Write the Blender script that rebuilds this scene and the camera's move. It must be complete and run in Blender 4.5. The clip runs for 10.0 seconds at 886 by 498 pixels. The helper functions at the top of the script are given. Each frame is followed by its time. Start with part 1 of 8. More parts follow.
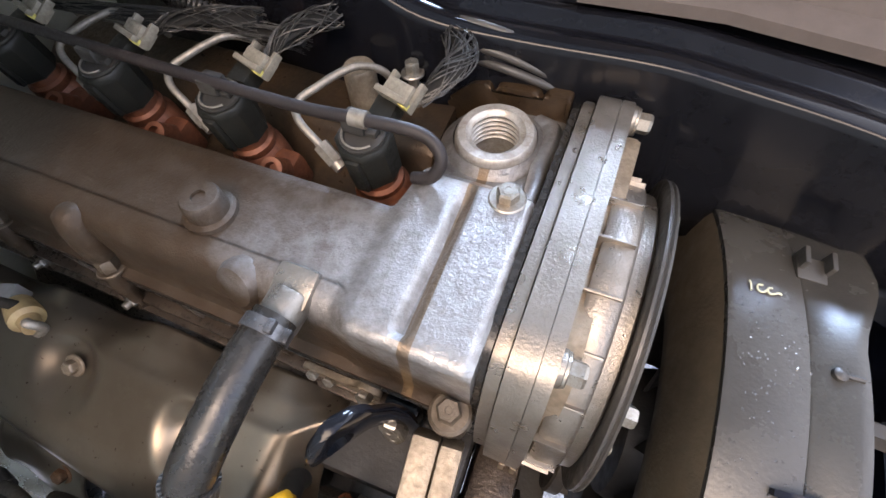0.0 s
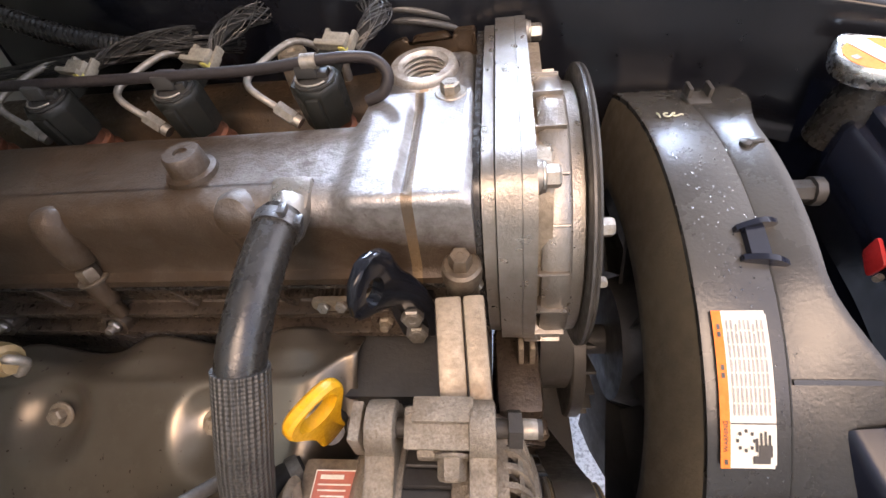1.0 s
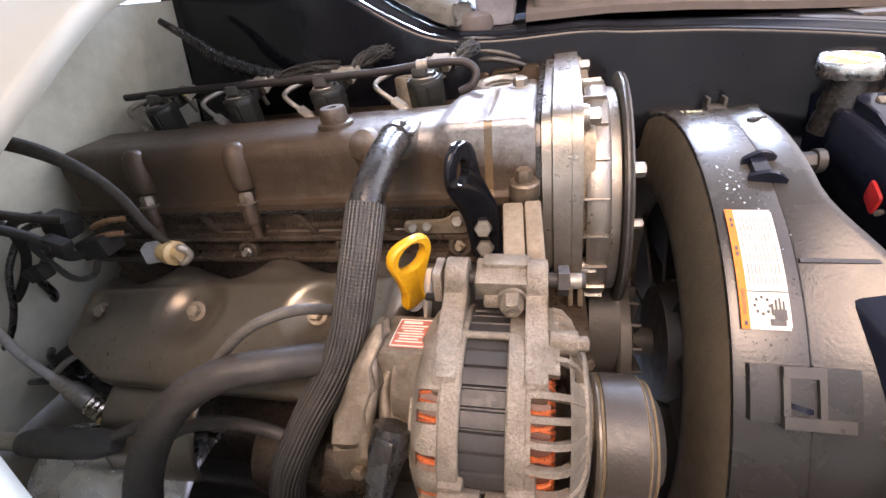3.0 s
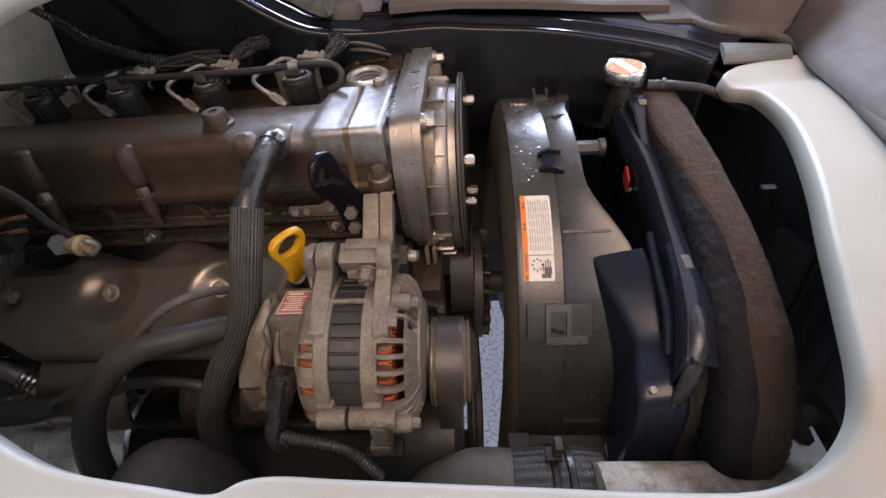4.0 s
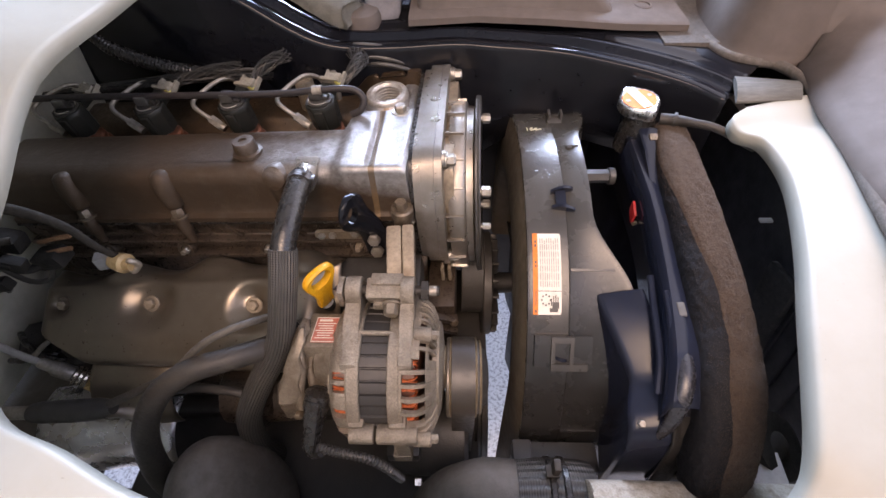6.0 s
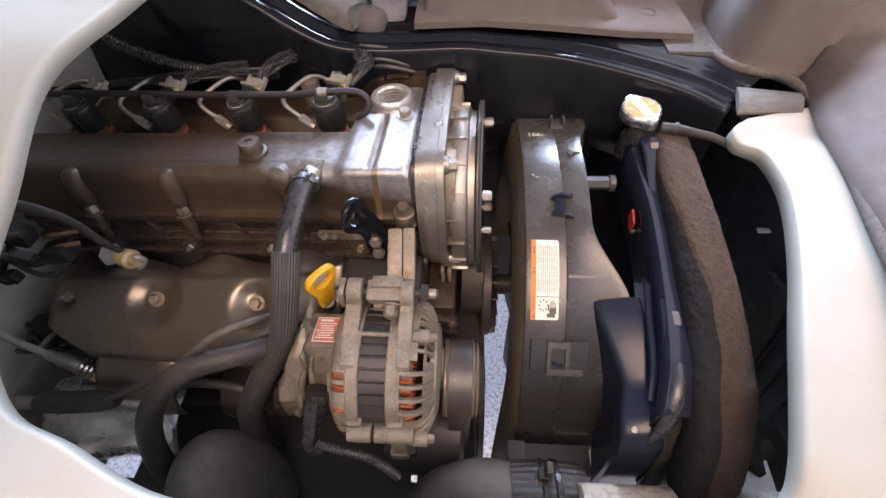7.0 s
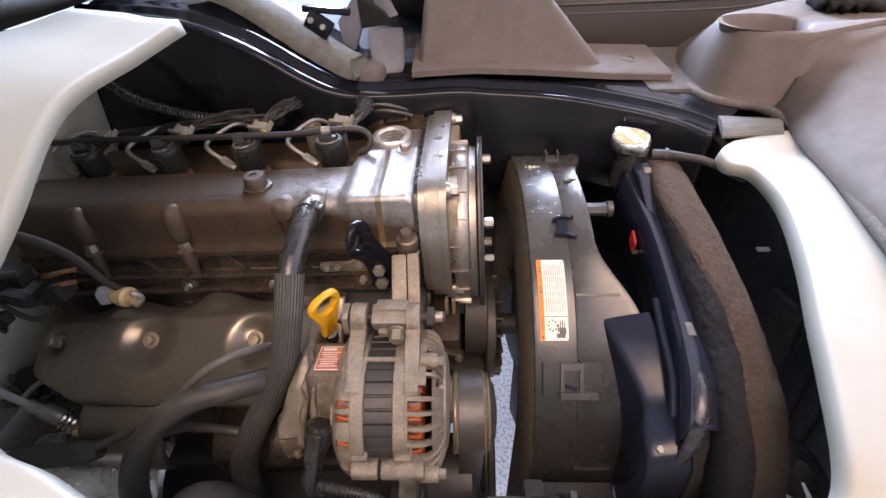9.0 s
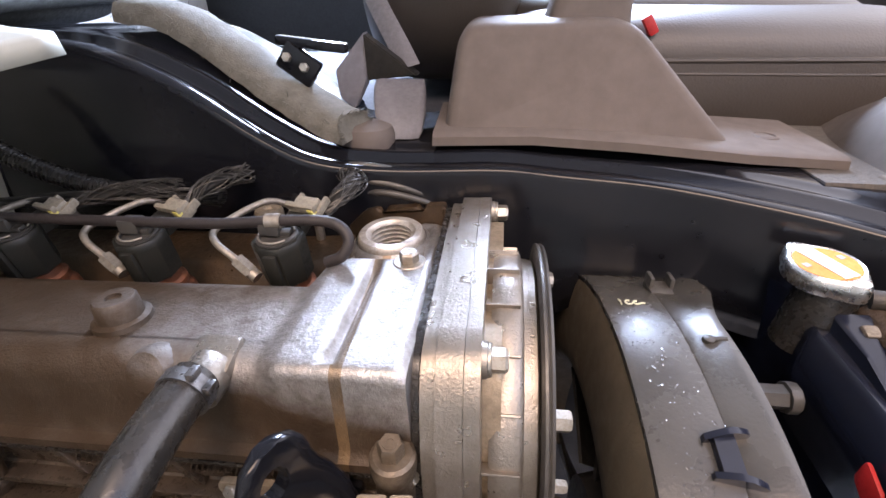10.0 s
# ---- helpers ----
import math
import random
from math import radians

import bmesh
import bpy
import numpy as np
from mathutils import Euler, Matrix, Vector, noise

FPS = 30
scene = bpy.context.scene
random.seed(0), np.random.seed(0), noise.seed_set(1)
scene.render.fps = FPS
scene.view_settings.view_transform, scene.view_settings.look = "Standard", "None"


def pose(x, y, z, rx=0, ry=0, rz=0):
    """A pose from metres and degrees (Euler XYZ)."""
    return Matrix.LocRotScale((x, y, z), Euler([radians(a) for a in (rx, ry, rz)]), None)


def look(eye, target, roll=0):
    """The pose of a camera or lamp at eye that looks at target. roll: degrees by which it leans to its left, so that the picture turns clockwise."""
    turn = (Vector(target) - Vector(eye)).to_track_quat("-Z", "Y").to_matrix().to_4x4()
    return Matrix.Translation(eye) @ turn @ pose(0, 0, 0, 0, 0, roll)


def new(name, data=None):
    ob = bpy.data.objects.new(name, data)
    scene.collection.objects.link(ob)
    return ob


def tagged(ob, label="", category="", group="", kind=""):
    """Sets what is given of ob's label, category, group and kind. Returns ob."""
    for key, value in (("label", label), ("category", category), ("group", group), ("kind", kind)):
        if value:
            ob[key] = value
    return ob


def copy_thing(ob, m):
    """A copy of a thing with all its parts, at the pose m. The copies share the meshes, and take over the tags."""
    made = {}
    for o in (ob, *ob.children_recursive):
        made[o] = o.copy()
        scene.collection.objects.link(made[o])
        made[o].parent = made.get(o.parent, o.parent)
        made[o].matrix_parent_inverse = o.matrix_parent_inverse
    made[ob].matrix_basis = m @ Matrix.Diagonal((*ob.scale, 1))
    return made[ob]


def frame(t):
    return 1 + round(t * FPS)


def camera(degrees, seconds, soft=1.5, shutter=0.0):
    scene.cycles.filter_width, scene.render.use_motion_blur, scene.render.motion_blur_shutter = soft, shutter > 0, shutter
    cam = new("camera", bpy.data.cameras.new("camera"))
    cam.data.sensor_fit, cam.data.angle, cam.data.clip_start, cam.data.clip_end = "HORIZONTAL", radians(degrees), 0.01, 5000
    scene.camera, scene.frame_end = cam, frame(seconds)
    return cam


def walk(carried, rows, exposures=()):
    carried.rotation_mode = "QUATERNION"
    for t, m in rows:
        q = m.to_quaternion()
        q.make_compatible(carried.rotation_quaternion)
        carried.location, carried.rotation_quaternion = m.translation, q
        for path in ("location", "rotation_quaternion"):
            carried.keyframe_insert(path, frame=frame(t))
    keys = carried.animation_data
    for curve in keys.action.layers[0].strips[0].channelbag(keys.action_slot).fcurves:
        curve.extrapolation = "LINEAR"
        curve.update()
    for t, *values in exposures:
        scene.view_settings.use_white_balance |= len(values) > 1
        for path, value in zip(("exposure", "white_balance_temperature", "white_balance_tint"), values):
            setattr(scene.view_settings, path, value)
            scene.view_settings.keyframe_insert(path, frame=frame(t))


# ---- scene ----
cam = camera(88.8, 10.0)
# length of the path, and the pose of the first camera's axes in the van
METRES, BASE = 0.88, pose(0.0145, -0.0509, 1.1343, -58.882, 0.098, 20.45)
ROWS = [
    (0.0, 0.0, 0.0, 0.0, 0.0, -0.0, -0.0),
    (0.5, -0.0076, -0.0154, -0.0584, -4.63, 3.83, 15.19),
    (1.0, -0.0486, -0.0188, -0.1276, -6.08, 9.96, 17.63),
    (1.5, -0.096, -0.0243, -0.2239, -3.9, 21.97, 9.35),
    (2.0, -0.1323, -0.0188, -0.265, -2.67, 27.29, 8.59),
    (3.5, -0.0857, -0.117, -0.3369, -4.68, 26.04, 15.73),
    (4.0, -0.063, -0.1714, -0.3187, -8.53, 17.02, 18.01),
    (4.5, -0.0839, -0.1965, -0.2884, -8.97, 11.55, 18.33),
    (5.0, -0.0903, -0.2059, -0.2656, -9.08, 10.85, 17.65),
    (5.5, -0.0726, -0.2171, -0.2439, -8.99, 10.48, 17.38),
    (7.0, -0.0636, -0.2416, -0.2266, -8.86, 9.2, 15.41),
    (7.5, -0.0619, -0.2305, -0.2277, -8.72, 9.61, 17.28),
    (8.0, -0.072, -0.2264, -0.2555, -9.08, 13.74, 17.59),
    (8.5, -0.0815, -0.222, -0.2717, -9.1, 17.24, 17.82),
    (9.0, -0.0878, -0.2225, -0.2743, -9.27, 18.36, 17.4),
    (9.5, -0.0729, -0.1997, -0.2547, -9.44, 23.48, 13.49),
    (10.0, -0.0141, -0.0103, -0.1194, -8.56, 28.68, 13.13),
]
PATH = [(t, BASE @ pose(METRES * x, METRES * y, METRES * z, 90 + pitch, roll, yaw)) for t, x, y, z, yaw, pitch, roll in ROWS]
PATH += [(2.2, look((-0.026, -0.294, 1.033), (-0.440, 1.350, -0.028), -3.6)), (3.3, look((0.033, -0.345, 1.034), (-0.314, 1.324, -0.011), -7.3))]
walk(cam, sorted(PATH, key=lambda row: row[0]),
     [(0.0, 2.62, 8150, 18), (0.5, 2.62, 8500, 20), (1.0, 2.67, 8900, 23), (1.5, 2.89, 8900, 24), (2.0, 2.9, 8900, 26), (3.5, 3.02, 8800, 26), (4.0, 1.71, 8900, 27), (4.5, 1.91, 8900, 28), (5.5, 2.25, 8800, 28), (7.0, 2.32, 8800, 27), (8.0, 2.36, 8800, 28), (9.0, 2.39, 8800, 28), (9.5, 2.31, 8950, 32), (9.75, 2.29, 8850, 30), (10.0, 2.62, 8750, 25)])

# ---- world and light ----
world = bpy.data.worlds.new("world")
world.use_nodes = True
scene.world = world
SUN_ELEVATION, SUN_ROTATION = 55.0, 180.0
_nt = world.node_tree
_sky = _nt.nodes.new("ShaderNodeTexSky")
_sky.sky_type, _sky.sun_disc = "NISHITA", False
_sky.sun_elevation, _sky.sun_rotation = radians(SUN_ELEVATION), radians(SUN_ROTATION)
_nt.links.new(_sky.outputs[0], _nt.nodes["Background"].inputs[0])
_nt.nodes["Background"].inputs[1].default_value = 0.15
sun = new("sun", bpy.data.lights.new("sun", "SUN"))
sun.data.energy, sun.data.angle, sun.data.color = 0.34, radians(35), (1.0, 0.87, 0.71)
_az = radians(SUN_ROTATION)
_sd = Vector((math.sin(_az) * math.cos(radians(SUN_ELEVATION)), math.cos(_az) * math.cos(radians(SUN_ELEVATION)), math.sin(radians(SUN_ELEVATION))))
sun.matrix_world = look(_sd * 10, (0, 0, 0))
# daylight in the open far side of the cab
day = new("daylight", bpy.data.lights.new("daylight", "AREA"))
day.data.shape, day.data.size, day.data.size_y = "RECTANGLE", 0.85, 0.62
day.data.energy, day.data.color = 22.0, (0.38, 0.61, 1.0)
day.data.spread = radians(115)
day.matrix_world = look((0.03, 1.27, 1.54), (-0.03, 0.05, 0.92))
# daylight in the windscreen
screen = new("windscreen_daylight", bpy.data.lights.new("windscreen_daylight", "AREA"))
screen.data.shape, screen.data.size, screen.data.size_y = "RECTANGLE", 1.2, 0.95
screen.data.energy, screen.data.color = 1.3, (0.85, 0.92, 1.0)
screen.matrix_world = look((0.82, 0.45, 1.53), (0.09, 0.45, 0.85))

# ---- materials ----


def nodes_of(name):
    mat = bpy.data.materials.new(name)
    mat.use_nodes = True
    nt = mat.node_tree
    return mat, nt, nt.nodes["Principled BSDF"]


def noise_node(nt, scale, detail=6, rough=0.6, coord="Object", stretch=None):
    tc = nt.nodes.new("ShaderNodeTexCoord")
    n = nt.nodes.new("ShaderNodeTexNoise")
    n.inputs["Scale"].default_value, n.inputs["Detail"].default_value, n.inputs["Roughness"].default_value = scale, detail, rough
    src = tc.outputs[coord]
    if stretch:
        mp = nt.nodes.new("ShaderNodeMapping")
        mp.inputs["Scale"].default_value = stretch
        nt.links.new(src, mp.inputs[0])
        src = mp.outputs[0]
    nt.links.new(src, n.inputs["Vector"])
    return n


def ramp(nt, src, stops):
    r = nt.nodes.new("ShaderNodeValToRGB")
    while len(r.color_ramp.elements) < len(stops):
        r.color_ramp.elements.new(0.5)
    for e, (p, c) in zip(r.color_ramp.elements, stops):
        e.position = p
        e.color = (*c, 1) if isinstance(c, (tuple, list)) else (c, c, c, 1)
    nt.links.new(src, r.inputs[0])
    return r


def mix(nt, fac, a, b, mode="MIX"):
    m = nt.nodes.new("ShaderNodeMix")
    m.data_type, m.blend_type = "RGBA", mode
    for sock, v in ((m.inputs[0], fac), (m.inputs[6], a), (m.inputs[7], b)):
        if isinstance(v, bpy.types.NodeSocket):
            nt.links.new(v, sock)
        elif isinstance(v, (int, float)):
            sock.default_value = v
        else:
            sock.default_value = (*v, 1)
    return m.outputs[2]


def bump(nt, bsdf, layers):
    """layers: (height socket, strength, distance), the coarsest first"""
    last = None
    for h, s, d in layers:
        b = nt.nodes.new("ShaderNodeBump")
        b.inputs["Strength"].default_value, b.inputs["Distance"].default_value = s, d
        nt.links.new(h, b.inputs["Height"])
        if last:
            nt.links.new(last, b.inputs["Normal"])
        last = b.outputs[0]
    nt.links.new(last, bsdf.inputs["Normal"])


def surface(name, col, dirt=None, rough=0.5, metal=0.0, scale=30, amount=(0.4, 0.65), grain=600, grain_h=0.0004, rough_var=0.15, coarse_h=0.0, spec=0.5, coat=0.0, stretch=None):
    """A worn surface: base colour, stains of a second colour, fine grain."""
    mat, nt, b = nodes_of(name)
    n1 = noise_node(nt, scale, 8, 0.65, stretch=stretch)
    n2 = noise_node(nt, grain, 4, 0.6)
    n3 = noise_node(nt, scale * 6, 5, 0.6, stretch=stretch)
    dirt = dirt or tuple(c * 0.7 for c in col)
    base = mix(nt, ramp(nt, n1.outputs[0], [(amount[0], 0.0), (amount[1], 1.0)]).outputs[0], col, dirt)
    base = mix(nt, ramp(nt, n3.outputs[0], [(0.3, 0.0), (0.75, 0.45)]).outputs[0], base, tuple(c * 0.72 for c in dirt))
    nt.links.new(base, b.inputs["Base Color"])
    r = ramp(nt, n3.outputs[0], [(0.3, max(rough - rough_var, 0.03)), (0.7, min(rough + rough_var, 1.0))])
    nt.links.new(r.outputs[0], b.inputs["Roughness"])
    b.inputs["Metallic"].default_value = metal
    b.inputs["Specular IOR Level"].default_value = spec
    b.inputs["Coat Weight"].default_value = coat
    b.inputs["Coat Roughness"].default_value = 0.12
    layers = []
    if coarse_h:
        layers.append((n1.outputs[0], 0.6, coarse_h))
    if grain_h:
        layers.append((n2.outputs[0], 0.5, grain_h))
    if layers:
        bump(nt, b, layers)
    return mat


def cover_material():
    """cast aluminium with an oily brown film, thinner towards the pulley end; browner lower down"""
    mat, nt, b = nodes_of("oily_cast_cover")
    tc = nt.nodes.new("ShaderNodeTexCoord")
    sep = nt.nodes.new("ShaderNodeSeparateXYZ")
    nt.links.new(tc.outputs["Object"], sep.inputs[0])
    big, mid, fine = noise_node(nt, 14, 8, 0.7), noise_node(nt, 90, 6, 0.7), noise_node(nt, 700, 3, 0.6)
    add = nt.nodes.new("ShaderNodeMath")
    add.operation = "MULTIPLY_ADD"
    nt.links.new(big.outputs[0], add.inputs[0])
    add.inputs[1].default_value = 0.16
    # offset by height: browner and darker towards the lower edge
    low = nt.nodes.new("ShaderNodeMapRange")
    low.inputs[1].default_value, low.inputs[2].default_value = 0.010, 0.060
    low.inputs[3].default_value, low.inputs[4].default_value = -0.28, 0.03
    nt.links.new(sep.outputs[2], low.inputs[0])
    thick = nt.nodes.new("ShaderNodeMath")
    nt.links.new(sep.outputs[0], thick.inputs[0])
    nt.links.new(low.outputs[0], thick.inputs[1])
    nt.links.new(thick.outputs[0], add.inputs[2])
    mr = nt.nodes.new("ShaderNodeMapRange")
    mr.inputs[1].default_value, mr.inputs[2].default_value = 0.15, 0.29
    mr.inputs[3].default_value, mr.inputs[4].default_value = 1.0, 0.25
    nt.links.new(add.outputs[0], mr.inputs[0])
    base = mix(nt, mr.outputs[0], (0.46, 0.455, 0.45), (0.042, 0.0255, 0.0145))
    mott = nt.nodes.new("ShaderNodeMath")
    mott.operation = "MULTIPLY"
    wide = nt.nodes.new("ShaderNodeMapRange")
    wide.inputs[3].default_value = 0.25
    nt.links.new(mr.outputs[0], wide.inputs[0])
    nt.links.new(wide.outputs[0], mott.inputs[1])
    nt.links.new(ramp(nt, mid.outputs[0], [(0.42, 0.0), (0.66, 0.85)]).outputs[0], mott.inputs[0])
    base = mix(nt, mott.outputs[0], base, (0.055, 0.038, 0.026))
    bloom = noise_node(nt, 38, 9, 0.75)
    base = mix(nt, ramp(nt, bloom.outputs[0], [(0.52, 0.0), (0.72, 0.20)]).outputs[0], base, (0.14, 0.112, 0.085))
    speck = noise_node(nt, 260, 3, 0.6)
    base = mix(nt, ramp(nt, speck.outputs[0], [(0.66, 0.0), (0.74, 0.35)]).outputs[0], base, (0.13, 0.095, 0.07))
    # brown line along the groove
    gr = nt.nodes.new("ShaderNodeMath")
    gr.operation = "COMPARE"
    gr.inputs[1].default_value, gr.inputs[2].default_value = 0.1715, 0.0030
    nt.links.new(sep.outputs[0], gr.inputs[0])
    gm = nt.nodes.new("ShaderNodeMath")
    gm.operation = "MULTIPLY"
    nt.links.new(gr.outputs[0], gm.inputs[0])
    nt.links.new(ramp(nt, mid.outputs[0], [(0.2, 1.0), (0.8, 0.5)]).outputs[0], gm.inputs[1])
    base = mix(nt, gm.outputs[0], base, (0.16, 0.10, 0.05))
    nt.links.new(base, b.inputs["Base Color"])
    rr = mix(nt, mr.outputs[0], ramp(nt, mid.outputs[0], [(0.3, 0.22), (0.75, 0.38)]).outputs[0], ramp(nt, mid.outputs[0], [(0.3, 0.46), (0.75, 0.66)]).outputs[0])
    nt.links.new(rr, b.inputs["Roughness"])
    bare = nt.nodes.new("ShaderNodeMapRange")
    bare.inputs[3].default_value, bare.inputs[4].default_value = 0.92, 0.30
    nt.links.new(mr.outputs[0], bare.inputs[0])
    nt.links.new(bare.outputs[0], b.inputs["Metallic"])
    b.inputs["Coat Weight"].default_value, b.inputs["Coat Roughness"].default_value = 0.08, 0.26
    b.inputs["Specular IOR Level"].default_value = 0.3
    bump(nt, b, [(mid.outputs[0], 0.6, 0.0018), (speck.outputs[0], 0.4, 0.0005), (fine.outputs[0], 0.6, 0.0005)])
    return mat


def braid_material():
    mat, nt, b = nodes_of("braided_sleeve")
    uv = nt.nodes.new("ShaderNodeTexCoord")
    w1, w2 = nt.nodes.new("ShaderNodeTexWave"), nt.nodes.new("ShaderNodeTexWave")
    for w, a in ((w1, 0.0), (w2, 0.0)):
        w.wave_type, w.bands_direction = "BANDS", "X"
        w.inputs["Scale"].default_value = 1.0
    mp1, mp2 = nt.nodes.new("ShaderNodeMapping"), nt.nodes.new("ShaderNodeMapping")
    mp1.inputs["Scale"].default_value = (9.0, 1.0, 1.0)
    mp2.inputs["Scale"].default_value = (1.0, 1.0, 1.0)
    mp2.inputs["Rotation"].default_value = (0, 0, radians(90))
    nt.links.new(uv.outputs["UV"], mp1.inputs[0])
    nt.links.new(uv.outputs["UV"], mp2.inputs[0])
    nt.links.new(mp1.outputs[0], w1.inputs[0])
    nt.links.new(mp2.outputs[0], w2.inputs[0])
    w2.inputs["Scale"].default_value = 150.0
    n = noise_node(nt, 60, 5, 0.6)
    h = mix(nt, 0.22, w1.outputs[0], w2.outputs[0])
    base = mix(nt, h, (0.011, 0.010, 0.009), (0.050, 0.045, 0.039))
    base = mix(nt, ramp(nt, n.outputs[0], [(0.4, 0.0), (0.8, 0.4)]).outputs[0], base, (0.09, 0.078, 0.066))
    nt.links.new(base, b.inputs["Base Color"])
    b.inputs["Roughness"].default_value = 0.5
    bump(nt, b, [(h, 0.9, 0.0012)])
    return mat


def foam_material():
    mat, nt, b = nodes_of("dusty_foam")
    n1, n2, n3 = noise_node(nt, 260, 6, 0.75), noise_node(nt, 22, 6, 0.6), noise_node(nt, 900, 3, 0.7)
    base = mix(nt, ramp(nt, n1.outputs[0], [(0.3, 0.0), (0.7, 1.0)]).outputs[0], (0.025, 0.0163, 0.0108), (0.068, 0.0435, 0.0285))
    base = mix(nt, ramp(nt, n2.outputs[0], [(0.35, 0.0), (0.75, 0.40)]).outputs[0], base, (0.094, 0.061, 0.040))
    nt.links.new(base, b.inputs["Base Color"])
    b.inputs["Roughness"].default_value = 0.97
    b.inputs["Specular IOR Level"].default_value = 0.1
    b.inputs["Sheen Weight"].default_value = 0.08
    bump(nt, b, [(n1.outputs[0], 1.0, 0.0024), (n3.outputs[0], 0.9, 0.0010)])
    return mat


def leather_material(name, col):
    mat, nt, b = nodes_of(name)
    tc = nt.nodes.new("ShaderNodeTexCoord")
    v = nt.nodes.new("ShaderNodeTexVoronoi")
    v.inputs["Scale"].default_value = 420
    nt.links.new(tc.outputs["Object"], v.inputs["Vector"])
    n = noise_node(nt, 9, 5, 0.6)
    nt.links.new(mix(nt, ramp(nt, n.outputs[0], [(0.3, 0.0), (0.7, 1.0)]).outputs[0], col, tuple(c * 0.8 for c in col)), b.inputs["Base Color"])
    b.inputs["Roughness"].default_value = 0.48
    bump(nt, b, [(v.outputs[0], 0.25, 0.0006)])
    return mat


def shield_material():
    """heat-browned sheet steel with soot, rust specks and brighter rubbed places"""
    mat, nt, b = nodes_of("heat_stained_steel")
    n1, n2, n3, n4 = noise_node(nt, 9, 6, 0.6), noise_node(nt, 170, 3, 0.55), noise_node(nt, 40, 6, 0.7), noise_node(nt, 600, 3, 0.6)
    base = mix(nt, ramp(nt, n1.outputs[0], [(0.35, 0.0), (0.7, 1.0)]).outputs[0], (0.195, 0.162, 0.125), (0.130, 0.103, 0.075))
    base = mix(nt, ramp(nt, n3.outputs[0], [(0.58, 0.0), (0.76, 0.35)]).outputs[0], base, (0.26, 0.225, 0.18))
    base = mix(nt, ramp(nt, n2.outputs[0], [(0.675, 0.0), (0.71, 0.8)]).outputs[0], base, (0.045, 0.024, 0.013))
    nt.links.new(base, b.inputs["Base Color"])
    b.inputs["Metallic"].default_value = 0.75
    nt.links.new(ramp(nt, n3.outputs[0], [(0.3, 0.27), (0.7, 0.34)]).outputs[0], b.inputs["Roughness"])
    bump(nt, b, [(n1.outputs[0], 0.2, 0.0004), (n4.outputs[0], 0.3, 0.00015)])
    return mat


def paint_material():
    """off-white paint with rubbed patches, fine scratches and specks of dirt"""
    mat, nt, b = nodes_of("white_body_paint")
    n1, n2, n3 = noise_node(nt, 7, 7, 0.65), noise_node(nt, 55, 6, 0.7, stretch=(1, 0.12, 1)), noise_node(nt, 240, 4, 0.6)
    base = mix(nt, ramp(nt, n1.outputs[0], [(0.45, 0.0), (0.8, 1.0)]).outputs[0], (0.295, 0.287, 0.245), (0.250, 0.238, 0.192))
    base = mix(nt, ramp(nt, n2.outputs[0], [(0.66, 0.0), (0.70, 0.35)]).outputs[0], base, (0.26, 0.24, 0.21))
    base = mix(nt, ramp(nt, n3.outputs[0], [(0.72, 0.0), (0.76, 0.6)]).outputs[0], base, (0.16, 0.13, 0.10))
    nt.links.new(base, b.inputs["Base Color"])
    nt.links.new(ramp(nt, n1.outputs[0], [(0.3, 0.46), (0.8, 0.6)]).outputs[0], b.inputs["Roughness"])
    bump(nt, b, [(n2.outputs[0], 0.2, 0.0002), (n3.outputs[0], 0.2, 0.0001)])
    return mat


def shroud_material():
    """glossy black plastic; dust and painted-in sky sheen lighten the crown of the arch"""
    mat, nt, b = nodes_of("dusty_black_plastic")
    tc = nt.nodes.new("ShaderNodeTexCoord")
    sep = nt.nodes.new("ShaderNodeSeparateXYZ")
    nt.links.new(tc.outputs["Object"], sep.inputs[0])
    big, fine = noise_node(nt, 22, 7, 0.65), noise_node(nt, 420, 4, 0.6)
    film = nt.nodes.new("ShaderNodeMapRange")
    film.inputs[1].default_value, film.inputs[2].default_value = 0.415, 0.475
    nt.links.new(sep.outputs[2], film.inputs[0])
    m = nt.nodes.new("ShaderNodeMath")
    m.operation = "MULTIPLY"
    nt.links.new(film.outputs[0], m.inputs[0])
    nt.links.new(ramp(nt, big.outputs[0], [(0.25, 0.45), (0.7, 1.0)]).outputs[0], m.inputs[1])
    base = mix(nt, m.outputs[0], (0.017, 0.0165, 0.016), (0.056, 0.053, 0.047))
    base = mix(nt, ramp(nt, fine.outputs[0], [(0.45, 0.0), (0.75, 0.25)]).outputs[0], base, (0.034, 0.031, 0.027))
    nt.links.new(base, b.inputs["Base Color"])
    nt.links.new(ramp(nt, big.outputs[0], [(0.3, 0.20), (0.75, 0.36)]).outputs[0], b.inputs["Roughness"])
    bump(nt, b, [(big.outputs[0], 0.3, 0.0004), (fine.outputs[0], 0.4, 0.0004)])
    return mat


COVER = cover_material()
ALU = surface("bare_cast_aluminium", (0.33, 0.305, 0.275), (0.165, 0.137, 0.107), 0.34, 0.78, 14, (0.38, 0.78), 600, 0.0008, 0.10, 0.0006)


